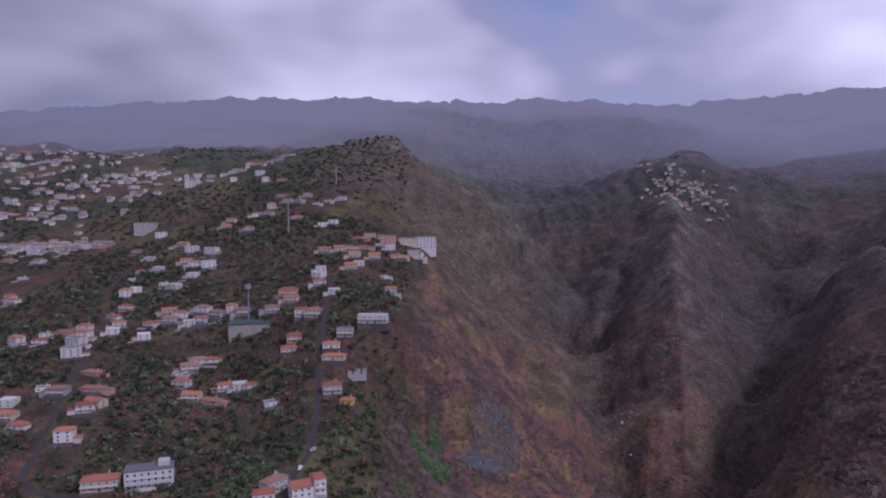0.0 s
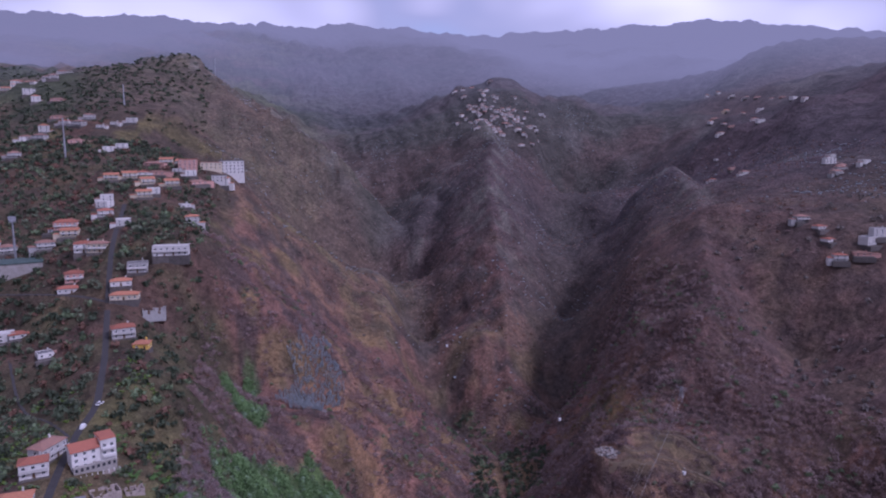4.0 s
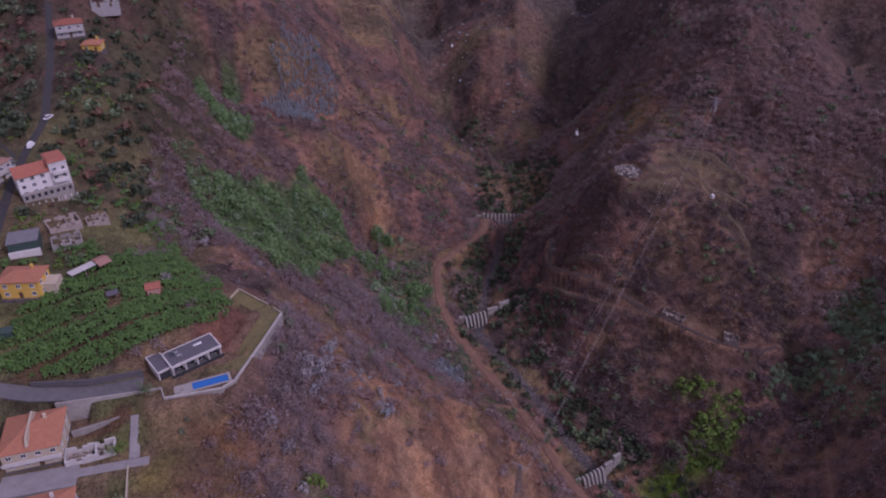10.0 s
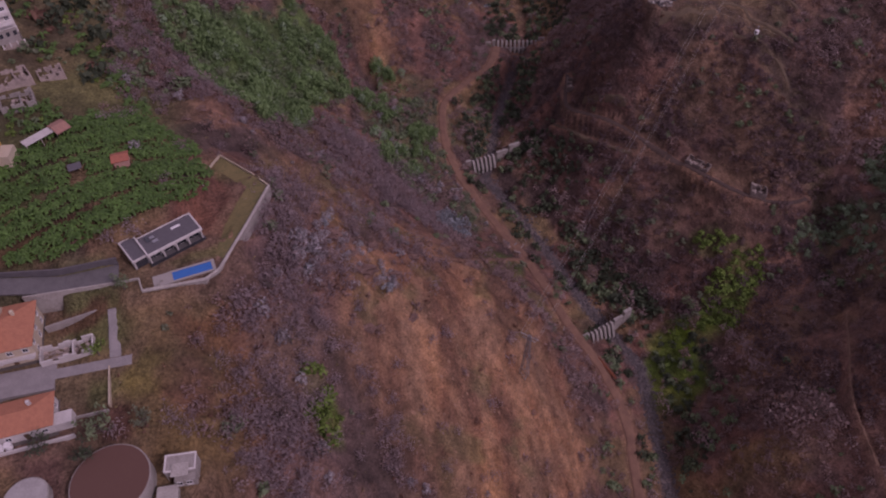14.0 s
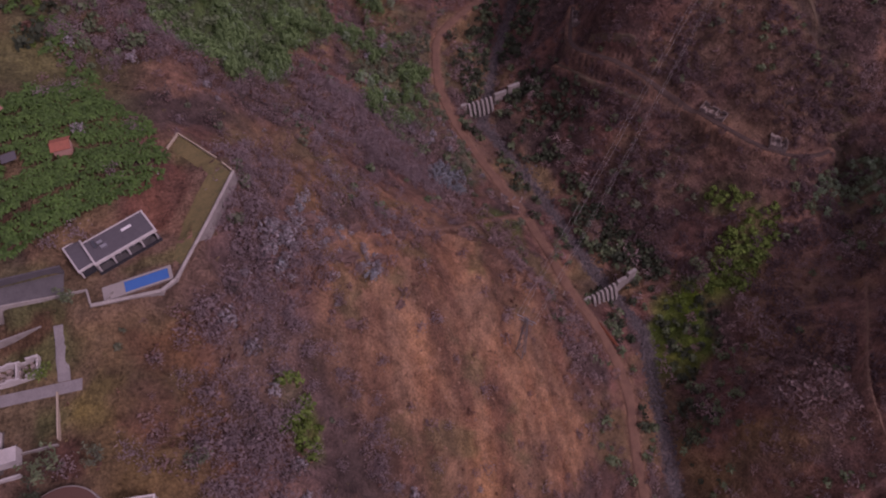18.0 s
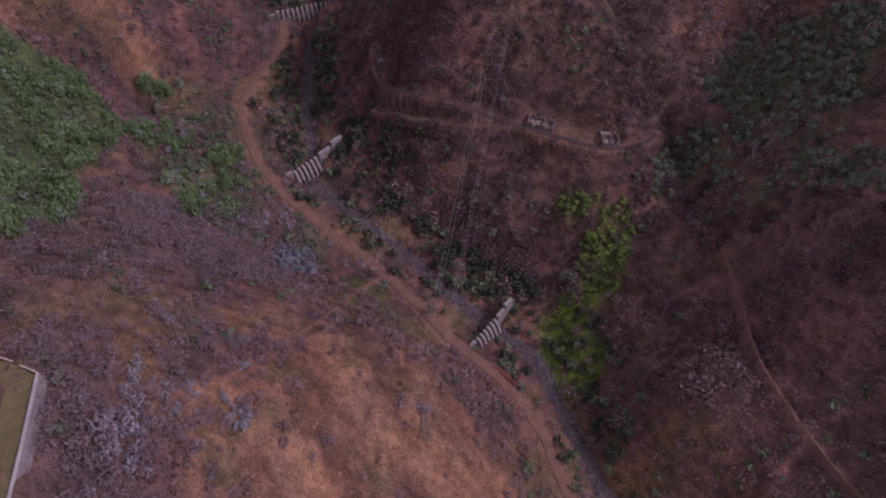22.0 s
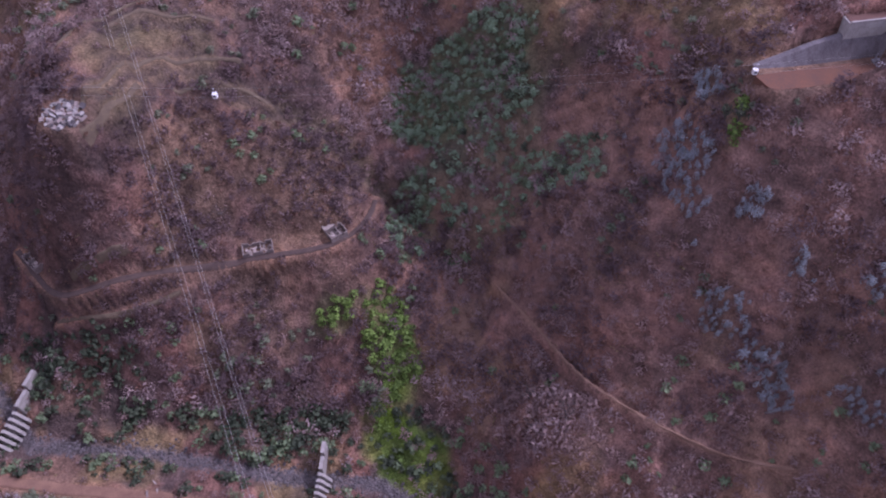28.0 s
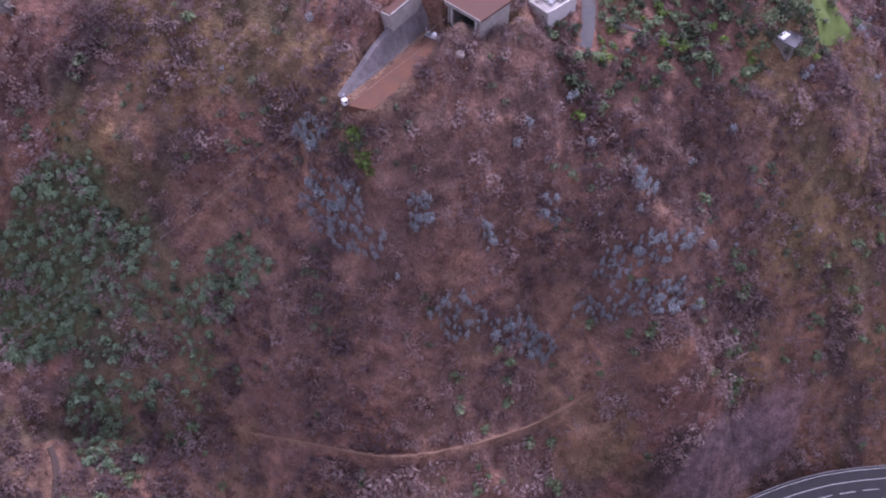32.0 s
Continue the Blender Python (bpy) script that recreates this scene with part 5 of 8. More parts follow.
def roofless(m, w, d, h, mat, label, floor=None, gaps=2, seed=1):
    """The shell of a ruined house: broken walls round a floor of rubble."""
    rnd = random.Random(seed)
    root = empty("ruined_house", m, label, "ruin")
    t = 0.35
    for ax, s in (("x", -1), ("x", 1), ("y", -1), ("y", 1)):
        L = w if ax == "x" else d - 2 * t
        q, prof = -L / 2, [(-L / 2, -3.0)]
        n = 9
        for i in range(n):
            a, b = -L / 2 + i * L / n, -L / 2 + (i + 1) * L / n
            top = h * (rnd.uniform(0.7, 1.0) if not (ax == "x" and i in (2, 6)) else 0.34)
            prof += [(a + 0.01, top), (b - 0.01, top * rnd.uniform(0.94, 1.0))]
        prof.append((L / 2, -3.0))
        bm = bmesh.new()
        mid = s * ((d if ax == "x" else w) / 2 - t / 2)
        rings = []
        for o in (-t / 2, t / 2):
            rings.append([bm.verts.new((p, mid + o, z) if ax == "x" else (mid + o, p, z)) for p, z in prof])
        r0, r1 = rings
        for i in range(len(prof)):
            j = (i + 1) % len(prof)
            bm.faces.new((r0[i], r0[j], r1[j], r1[i]))
        for ring in rings:
            for i in range(1, len(prof) - 2, 2):
                lo0, lo1 = bm.verts.new((ring[i].co.x, ring[i].co.y, -3.0)), bm.verts.new((ring[i + 1].co.x, ring[i + 1].co.y, -3.0))
                bm.faces.new((lo0, lo1, ring[i + 1], ring[i]))
        bmesh.ops.remove_doubles(bm, verts=bm.verts, dist=0.012)
        bmesh.ops.recalc_face_normals(bm, faces=bm.faces)
        part("broken_wall", bm, mat, root)
    inner = bmesh.new()
    box(inner, -0.15 + w * 0.1, 0.15 + w * 0.1, -d / 2 + t, d / 2 - t, -2.0, h * 0.6)
    part("inner_wall", inner, mat, root)
    rb = bmesh.new()
    for _ in range(46):
        x, y, q = rnd.uniform(-w / 2 + 0.7, w / 2 - 0.7), rnd.uniform(-d / 2 + 0.7, d / 2 - 0.7), rnd.uniform(0.2, 0.7)
        box(rb, x - q, x + q, y - q * 0.7, y + q * 0.7, -1.0, rnd.uniform(0.15, 0.7), top=(q * 0.3, q * 0.2))
    tagged(part("rubble", rb, M_RUBBLE, root, "fallen rubble and plaster"), kind="stuff")
    return root


roofless(pose(-41.5, 231.5, 132.0, 0, 0, 6), 12, 4.5, 2.4, M_WHITE, "roofless white ruin filled with pale rubble", seed=3)
roofless(at(-57.5, 318.0, 25), 10, 7, 2.2, M_RUBBLE, "roofless pale rubble-walled ruin beside the shed", seed=4)
roofless(at(-55.0, 308.0, 15), 9, 7, 2.4, M_OLDCONC, "collapsed pale house shell beside the fields", seed=5)
roofless(at(-48.0, 322.0, 20), 7, 5, 2.0, M_RUBBLE, "low broken walls of an old cottage", seed=6)
roofless(at(-60.0, 494.0, 5), 13, 8, 5.0, M_GREYWALL, "grey unfinished house shell at the cliff edge", seed=7)

# houses by the villa
orange_house = house(pose(-55.0, 237.3, 132.1, 0, 0, 3), 13.5, 13.0, 2, "hip", M_CREAM, M_TILE2, "cream two-storey house with broad salmon tiled roof", balcony=True)
tb = bmesh.new()
box(tb, 1.2, 5.2, -5.0, -1.6, 6.3, 6.8)
part("roof_terrace", tb, M_TANKTOP, orange_house, "sunken roof terrace")
part("roof_ridge", block(-0.5, 0.2, -6.6, 5.8, 7.2, 9.1, top=(0.1, 1.5)), M_CREAM, orange_house, "pale raised party wall")
white_house = house(pose(-50.5, 214.8, 130.7, 0, 0, 4), 15.0, 8.0, 1, "hip", M_WHITE, M_TILE2, "white bungalow with orange hipped roof and parapets", storey=3.2)
for x in (-2.2, -4.0):
    tk = bmesh.new()
    prism(tk, circle(0.8, 14, x, -5.0), 0.1, 1.5)
    part("water_tank", tk, M_PLASTIC, white_house, "round white water tank")
part("side_wing", block(7.6, 11.4, -4.0, -0.8, -2.0, 2.6), M_WHITE, white_house)
part("parapet", block(-9, 11.4, -6.6, -6.2, -3.0, 0.9), M_WHITE, white_house)

cube = empty("concrete_house", pose(-16.4, 196.6, 126.6, 0, 0, -5), "unfinished pale concrete house with a stepped flat roof", "house")
cb = bmesh.new()
box(cb, -3.2, 3.2, -1.2, 2.6, -5, 4.0)
box(cb, -1.4, 3.0, -2.8, -1.21, -5, 2.6)
part("wall", cb, M_OLDCONC, cube)
rb_ = bmesh.new()
for q in ((-3.3, 3.3, -1.3, -1.0), (-3.3, 3.3, 2.4, 2.7), (-3.3, -3.0, -0.99, 2.39), (3.0, 3.3, -0.99, 2.39)):
    box(rb_, *q, 4.0, 4.5)
part("parapet", rb_, M_WHITE, cube, "pale roof parapet")
part("roof", block(-2.99, 2.99, -0.99, 2.39, 4.0, 4.15), M_OLDCONC, cube, "stained flat roof")
part("roof_slab", block(-1.7, 1.9, -2.6, 0.4, 4.3, 4.55), M_CONCRETE, cube, "raised roof slab")
for x in (-0.4, 1.6):
    fr = again("window", WIN[0], cube, pose(x, -2.81, 0.8))
    again("pane", WIN[1], fr, Matrix())
again("door", DOOR, cube, pose(-2.3, -1.21, 0.02))
shack = empty("outbuilding", pose(-19.6, 190.0, 126.0, 0, 0, -3), "long pale outbuilding with flat grey roof", "shed")
part("wall", block(-2.0, 2.0, -4.5, 3.4, -5, 2.6), M_OLDCONC, shack)
part("roof", block(-2.2, 2.2, -4.7, 3.6, 2.6, 2.85), M_CONCRETE, shack, "concrete slab roof")
part("door", block(2.0, 2.06, -0.6, 0.5, 0, 2.1), M_WOOD, shack)

tank = empty("water_reservoir", pose(-30.6, 196.6, 128.6), "large round reservoir with flat reddish-brown cover", "reservoir")
tkb = bmesh.new()
prism(tkb, circle(8.3, 48), -3.0, 2.4)
part("tank_wall", tkb, M_OLDCONC, tank, "concrete ring wall")
tkb = bmesh.new()
prism(tkb, circle(8.0, 48), 2.41, 2.62)
part("cover", tkb, M_TANKTOP, tank, "reddish-brown cover")
tank2 = empty("water_reservoir", pose(-47.5, 197.0, 129.0), "small round concrete reservoir half roofed with planks", "reservoir")
tkb = bmesh.new()
prism(tkb, circle(4.6, 32), -3.0, 1.6)
part("tank_wall", tkb, M_OLDCONC, tank2)
tkb = bmesh.new()
prism(tkb, circle(4.3, 32), 1.61, 1.75)
part("cover", tkb, M_GREYWALL, tank2, "grey mottled cover")

yellow = house(at(-63.0, 286.5, -10), 11.5, 8.0, 2, "hip", M_YELLOW, M_TILE2, "bright yellow house with orange tiled roof", storey=2.7)
part("side_wing", block(5.77, 9.5, -2.0, 3.0, -4, 3.4), M_CREAM, yellow)
part("porch_roof", roof_hip(6, 5, 3.2, 0.9), M_TILE2, yellow, "lower salmon roof", m=pose(-9.0, -0.5, 0))
shed = empty("metal_shed", at(-66.5, 306.0, 8), "dark green sheet-metal shed with flat roof", "shed")
part("wall", block(-4.4, 4.4, -3.8, 3.8, -4, 4.2), M_SHED, shed)
part("roof", block(-4.6, 4.6, -4.0, 4.0, 4.2, 4.45), M_FLAT, shed, "grey-green metal roof")
part("plinth", block(-4.5, 4.5, -4.6, -3.81, -4, 1.4), M_WHITE, shed)
canopy = empty("canopy", at(-47.5, 292.0, 38), "long low open shelter with a pale roof", "shelter")
part("roof", block(-5.0, 4.0, -1.5, 1.5, 2.3, 2.5), M_WHITE, canopy, "pale sheet roof")
part("tiled_end", roof_gable(3.2, 4.6, 2.4, 0.7), M_TILEOLD, canopy, "old tiled end roof", m=pose(5.2, -0.6, 0))
for x in (-4.8, -0.6, 3.6):
    for y in (-1.35, 1.35):
        part("post", block(x - 0.1, x + 0.1, y - 0.1, y + 0.1, -2.0, 2.3), M_CONCRETE, canopy)
part("back_wall", block(3.8, 6.6, 1.2, 1.4, -2, 2.3), M_RUBBLE, canopy)
hut = empty("garden_hut", at(-27.3, 281.7, 6), "small hut with terracotta roof among banana plants", "hut")
part("wall", block(-1.9, 1.9, -1.7, 1.7, -2, 2.2), M_PINK, hut)
part("roof", roof_gable(3.8, 3.4, 2.2, 0.7, 0.4), M_TILE, hut, "terracotta roof")
hut2 = empty("garden_hut", at(-38.5, 279.5, 15), "small dark open hut among banana plants", "hut")
part("wall", block(-1.5, 1.5, 1.1, 1.35, -2, 2.0), M_WOOD, hut2)
part("roof", block(-1.7, 1.7, -1.4, 1.5, 2.0, 2.15), M_SLATE, hut2, "dark sheet roof")
for x in (-1.4, 1.4):
    part("post", block(x - 0.08, x + 0.08, -1.3, -1.14, -2, 2.0), M_WOOD, hut2)

big_red = house(at(-66.0, 338.5, 24), 16.0, 9.0, 3, "gable", M_WHITE, M_TILE, "tall white three-storey house with red roof above the road", storey=2.5)
part("tower", block(2.6, 8.4, -5.2, 4.6, -6, 10.6), M_WHITE, big_red, "taller white end wing")
part("tower_roof", block(2.3, 8.7, -5.5, 4.9, 10.6, 11.1, top=(0.6, 1.6)), M_TILE, big_red, "red tiled wing roof")
for z in (3.4, 6.4):
    part("balcony", block(3.2, 7.8, -6.5, -5.21, z, z + 0.9), M_WHITE, big_red, "white balcony")
for z in (4.4, 7.4):
    for x in (4.0, 6.8):
        fr = again("window", WIN[0], big_red, pose(x, -5.21, z))
        again("pane", WIN[1], fr, Matrix())
part("lower_terrace", block(-8.4, 8.8, -8.6, -5.3, -8, -2.2), M_RUBBLE, big_red, "broken pale terrace below the house")
for k in range(9):
    part("terrace_post", block(-8.2 + k * 2.05, -7.8 + k * 2.05, -8.6, -8.2, -2.19, -1.0), M_WHITE, big_red)
part("arcade", block(-8.0, 8.0, -6.4, -4.52, -6, 1.8), M_OLDCONC, big_red, "stone arcade terrace")
# dark slabs on the solid front paint the shade within the arches
for i in range(8):
    part("arch", block(-7.4 + i * 2, -6.4 + i * 2, -6.47, -6.41, 0.1, 1.4), M_GLASS, big_red)
house(at(-83.5, 345.0, 62), 13, 7, 2, "hip", M_WHITE, M_TILEOLD, "white roadside house with brick-red roof and balcony", balcony=True)
house(at(-85.5, 333.0, 12), 10, 7, 2, "hip", M_WHITE, M_TILE, "white house with bright red roof below the road", balcony=True)
house(at(-87.5, 315.0, 6), 12, 7, 1, "hip", M_WHITE, M_TILE2, "low white house with orange roof by the road")
house(at(-74.5, 273.5, -4), 10, 8, 2, "hip", M_WHITE, M_TILE, "white house with red tiled roof beside the field")
gs = empty("garden_shed", at(-66.5, 270.5, 5), "small green sheet-metal garden shed", "shed")
part("wall", block(-1.8, 1.8, -1.4, 1.4, -2, 2.1), M_SHED, gs)
part("roof", block(-2.0, 2.0, -1.6, 1.6, 2.1, 2.25), M_SHED, gs)
# up the road
UPHILL = ((-73, 464, 12, 8, 2, "hip", 0, 0, 14), (-60.5, 445, 8, 7, 1, "hip", 3, 1, -8), (-77, 500, 16, 7, 1, "hip", 1, 1, -4), (-80.5, 511, 12, 7, 1, "hip", 0, 1, 6), (-72, 522.5, 12, 8, 2, "flat", 4, 3, 2),
          (-52, 528, 22, 8, 2, "flat", 0, 4, -3), (-112, 566, 12, 8, 2, "hip", 0, 0, 8), (-102, 561, 13, 7, 2, "hip", 1, 2, -5), (-136, 626, 16, 9, 2, "hip", 2, 0, 5), (-113, 538, 11, 8, 2, "hip", 2, 0, 12),
          (-114, 528, 13, 7, 1, "hip", 0, 0, 5))
WALLS, ROOFS = (M_WHITE, M_CREAM, M_PINK, M_YELLOW, M_GREYWALL), (M_TILE, M_TILE2, M_TILEOLD, M_FLAT, M_WHITE)
WALL_WORD, ROOF_WORD = ("white", "cream", "pink", "yellow", "grey"), ("red tiled", "orange tiled", "faded tiled", "grey flat", "white flat")
for x, y, w, d, st, rf, wm, rm, turn in UPHILL:
    house(at(x, y, turn), w, d, st, rf, WALLS[wm], ROOFS[rm], f"{WALL_WORD[wm]} {('one', 'two', 'three')[st - 1]}-storey hillside house with {ROOF_WORD[rm]} roof", "houses along the road", balcony=st > 1)


# ---- trodden surfaces of the paths ----
def trodden(name, line, half, mat, label, wander=0.35):
    """A ragged strip laid on the graded ground along a line."""
    pts = []
    for (x0, y0, _), (x1, y1, _) in zip(line[:-1], line[1:]):
        k = max(1, int(math.hypot(x1 - x0, y1 - y0) / 0.9))
        pts += [(x0 + (x1 - x0) * i / k, y0 + (y1 - y0) * i / k) for i in range(k)]
    p = np.array(pts)
    for _ in range(6):
        p[1:-1] = (p[:-2] + p[1:-1] + p[2:]) / 3
    d = np.gradient(p, axis=0)
    d /= np.linalg.norm(d, axis=1)[:, None] + 1e-9
    nrm = np.c_[-d[:, 1], d[:, 0]]
    wl_, wr_ = [half * (1 + wander * 2 * (fbm(p[:, 0], p[:, 1], 5, 3, s_) - 0.5)) for s_ in (21.0, 33.0)]
    cols = []
    for f in (-1.0, -0.9, -0.45, 0.0, 0.45, 0.9, 1.0):
        q = p + nrm * (np.where(f < 0, wl_, wr_) * f)[:, None]
        z = ground_z(q[:, 0], q[:, 1]) + (0.25 if abs(f) < 0.95 else -0.2)
        cols.append(np.c_[q, z])
    v = np.stack(cols, 1).reshape(-1, 3)
    i = np.arange(len(p) - 1)[:, None] * 7 + np.arange(6)[None]
    m = fast_mesh(name, v, np.stack([i, i + 1, i + 8, i + 7], -1).reshape(-1, 4))
    m.materials.append(mat)
    return tagged(new(name, m), label, "path", kind="structure")


trodden("dirt_road", road_lines["dirt"][0], 2.1, M_DIRT, "reddish dirt road beside the creek")
trodden("path", road_lines["path"][0], 1.15, M_PATHDARK, "dark trodden path past the ruined houses")
trodden("trail", road_lines["trail"][0], 0.42, M_TRAIL, "narrow ochre trail along the eastern slope", 0.9)
trodden("track", road_lines["track"][0], 0.8, M_DIRT, "short dirt track branching from the road", 0.5)
for pts_ in BANKS:
    trodden("terrace_bank", [(a, b, 0) for a, b in pts_], 0.7, M_BANK, "pale straw-topped earth bank of an old field terrace", 0.7)

# ---- the creek: check dams, abutment, ruins ----
def pier_mesh(h):
    bm = bmesh.new()
    t, prof = 0.55, ((-3.6, -1.5), (1.0, -1.5), (0.8, h), (-0.6, h), (-1.2, h - 0.8), (-3.3, 0.8))
    a, b = [bm.verts.new((-t, y, z)) for y, z in prof], [bm.verts.new((t, y, z)) for y, z in prof]
    bm.faces.new(a[::-1])
    bm.faces.new(b)
    for i in range(6):
        bm.faces.new((a[i], a[(i + 1) % 6], b[(i + 1) % 6], b[i]))
    bmesh.ops.recalc_face_normals(bm, faces=bm.faces)
    m = bpy.data.meshes.new("pier")
    bm.to_mesh(m)
    bm.free()
    m.materials.append(M_OLDCONC)
    return m


def check_dam(x0, y0, x1, y1, z, h, first, last, n, left, right, label):
    """A comb dam: slanting piers on a sill between solid wing walls, facing downstream."""
    L, turn = math.hypot(x1 - x0, y1 - y0), math.degrees(math.atan2(y1 - y0, x1 - x0))
    root = empty("check_dam", pose(x0, y0, z, 0, 0, turn), label, "dam", "check dams in the creek")
    part("sill", block(first - 1.0, last + 1.0, -0.6, 1.2, -4, 1.3), M_OLDCONC, root)
    m = pier_mesh(h)
    for i in range(n):
        again("pier", m, root, pose(first + i * (last - first) / (n - 1), 0, 0))
    for x, w, top in left + right:
        part("wing_wall", block(x, x + w, -0.9, 1.0, -6, top, top=(0.1, 0.25)), M_OLDCONC, root, "solid concrete wing wall")
    return root


check_dam(98, 385, 131, 391, 25.0, 5.6, 7.0, 18.5, 6, [(0.0, 2.6, 5.2), (2.65, 3.2, 6.4)], [(20.5, 6.6, 6.6), (27.6, 6.4, 8.8)], "pale concrete comb dam with six slanting piers")
check_dam(122, 277, 152, 286, 9.5, 6.2, 8.5, 19.5, 6, [(0.0, 1.4, 8.0), (1.45, 5.4, 6.9)], [(21.0, 5.0, 7.0), (26.05, 4.4, 9.5)], "pale concrete comb dam beside the dirt road")
check_dam(142, 488, 181, 478, 27.5, 6.4, 7.0, 30.0, 10, [(-1.0, 3.6, 5.4), (3.4, 2.0, 6.8)], [(31.4, 4.6, 8.6)], "long concrete comb dam with ten piers upstream")
wall_run("road_retaining_wall", [(123.5, 276.0, 8.0, 17.2), (127.6, 266.0, 5.0, 16.4), (131.6, 256.0, 3.0, 14.6)], 0.7, M_RUST, "long rust-red retaining wall holding the dirt road", cap=M_RUST)
cul = empty("culvert", at(110.2, 326.5, -35), "small concrete culvert mouth under the dirt road", "culvert")
cb = bmesh.new()
box(cb, -1.6, -1.0, -0.6, 0.4, -1.6, 0.7)
box(cb, 1.0, 1.6, -0.6, 0.4, -1.6, 0.7)
box(cb, -1.6, 1.6, -0.6, 0.4, 0.71, 1.0)
part("headwall", cb, M_RUIN, cul)
# no hollow pipe: a dark block stands in for the shade inside
part("opening", block(-0.99, 0.99, 0.1, 0.39, -1.6, 0.7), M_GLASS, cul, "dark block painting the shade inside the pipe")
for k, (x, y, turn) in enumerate(((112.5, 329, 30), (115.5, 333, 70), (117, 281, 50), (108, 331, 10))):
    pl = tagged(part("plank", block(-1.6, 1.6, -0.25, 0.25, 0.0, 0.2), M_RUBBLE, m=at(x, y, turn, lift=0.02)), "pale broken plank lying beside the dirt road", "debris")

roofless(pose(196.2, 330.8, 55.4, 0, 0, -54), 11.0, 5.0, 2.5, M_RUIN, "roofless stone farmhouse ruin on the terrace", seed=11)
ruin2 = roofless(pose(213.2, 307.2, 55.8, 0, 0, -33), 6.8, 5.2, 3.0, M_RUIN, "roofless two-room stone ruin beside the path", seed=12)
part("rear_room", block(-3.2, 1.0, 3.0, 6.4, -3, 1.2), M_RUBBLE, ruin2)
part("lintel", block(-3.2, 1.0, 6.41, 6.8, -3, 3.2), M_OLDCONC, ruin2)
roofless(at(160.5, 401.0, 70), 8.5, 4.5, 2.6, M_RUIN, "small grey stepped ruin above the gorge", seed=13)


def slab_heap(name, x, y, r, n, seed, mat, label):
    """A heap of tilted slabs."""
    rnd = random.Random(seed)
    root = empty(name, at(x, y), label, "rubble")
    for k in range(n):
        a, q = rnd.uniform(0, math.tau), r * math.sqrt(rnd.random())
        sx, sy = rnd.uniform(0.4, 1.5), rnd.uniform(0.3, 0.9)
        px, py = q * math.cos(a), q * math.sin(a)
        pz = float(ground_z(x + px, y + py)) - root.location.z
        part("slab", block(-sx, sx, -sy, sy, -0.5, rnd.uniform(0.1, 0.4), top=(sx * 0.08, sy * 0.12)), (mat, M_RUIN, M_ROCK)[k % 3], root, m=pose(px, py, pz + rnd.uniform(0, 0.7), rnd.uniform(-32, 32), rnd.uniform(-32, 32), rnd.uniform(0, 180)))
    return root


slab_heap("collapsed_house", 187, 381, 6.6, 80, 21, M_OLDCONC, "heap of pale slabs from a collapsed house")
slab_heap("rubble_heap", 231, 292, 2.6, 9, 22, M_RUBBLE, "few pale broken blocks below the path")
slab_heap("rubble_heap", 108, 333, 3.2, 5, 23, M_RUIN, "scattered pale stones beside the dirt road")
boulder = tagged(part("boulder", (lambda b: (bmesh.ops.create_icosphere(b, subdivisions=2, radius=1.5), b)[1])(bmesh.new()), M_RUBBLE, m=at(264.5, 153.0, 20, lift=0.4) @ Matrix.Diagonal((1, 0.8, 0.7, 1))), "single pale boulder on the eastern slope", "boulder")
for v in boulder.data.vertices:
    v.co *= 1 + 0.25 * (noise.noise(v.co * 1.1))

# ---- power line ----
def lattice_pylon(m, h, label):
    root = empty("pylon", m, label, "pylon", "power pylons")
    for sx in (-1, 1):
        for sy in (-1, 1):
            part("leg", beam(bmesh.new(), (1.5 * sx, 1.5 * sy, -3), (0.35 * sx, 0.35 * sy, h), 0.09), M_METAL, root)
    n = 7
    for i in range(n):
        w0, w1 = 1.5 - 1.15 * i / n, 1.5 - 1.15 * (i + 1) / n
        z0, z1 = h * i / n, h * (i + 1) / n
        bm = bmesh.new()
        for a, b in (((-1, -1), (1, -1)), ((1, -1), (1, 1)), ((1, 1), (-1, 1)), ((-1, 1), (-1, -1))):
            beam(bm, (a[0] * w0, a[1] * w0, z0), (b[0] * w1, b[1] * w1, z1), 0.05)
            beam(bm, (b[0] * w0, b[1] * w0, z0), (a[0] * w1, a[1] * w1, z1), 0.05)
        part("bracing", bm, M_METAL, root)
    part("crossarm", beam(bmesh.new(), (-3.4, 0, h - 0.6), (3.4, 0, h - 0.6), 0.14), M_METAL, root)
    part("crossarm", beam(bmesh.new(), (-2.4, 0, h - 2.4), (2.4, 0, h - 2.4), 0.14), M_METAL, root)
    return root


PA, PB = Vector((84.5, 246.5, 75.0)), Vector((264, 428, 128.0))
lattice_pylon(at(PA.x, PA.y, -45), PA.z - float(ground_z(PA.x, PA.y)), "pale steel lattice pylon on the bare slope")
lattice_pylon(at(PB.x, PB.y, -45), PB.z - float(ground_z(PB.x, PB.y)), "steel lattice pylon on the terraced spur")
side = Vector((PB.y - PA.y, PA.x - PB.x, 0)).normalized()


def hung_cable(name, pts, half, mat, label, category):
    bm, last = bmesh.new(), None
    for k, p in enumerate(pts):
        d = (pts[min(k + 1, len(pts) - 1)] - pts[max(k - 1, 0)]).normalized()
        u = Vector((-d.y, d.x, 0)).normalized() * half
        w = d.cross(u)
        ring = [bm.verts.new(p + q) for q in (u + w, w - u, -u - w, u - w)]
        if last:
            for i in range(4):
                bm.faces.new((last[i], last[(i + 1) % 4], ring[(i + 1) % 4], ring[i]))
        last = ring
    return tagged(part(name, bm, mat), label, category, "cables over the valley")


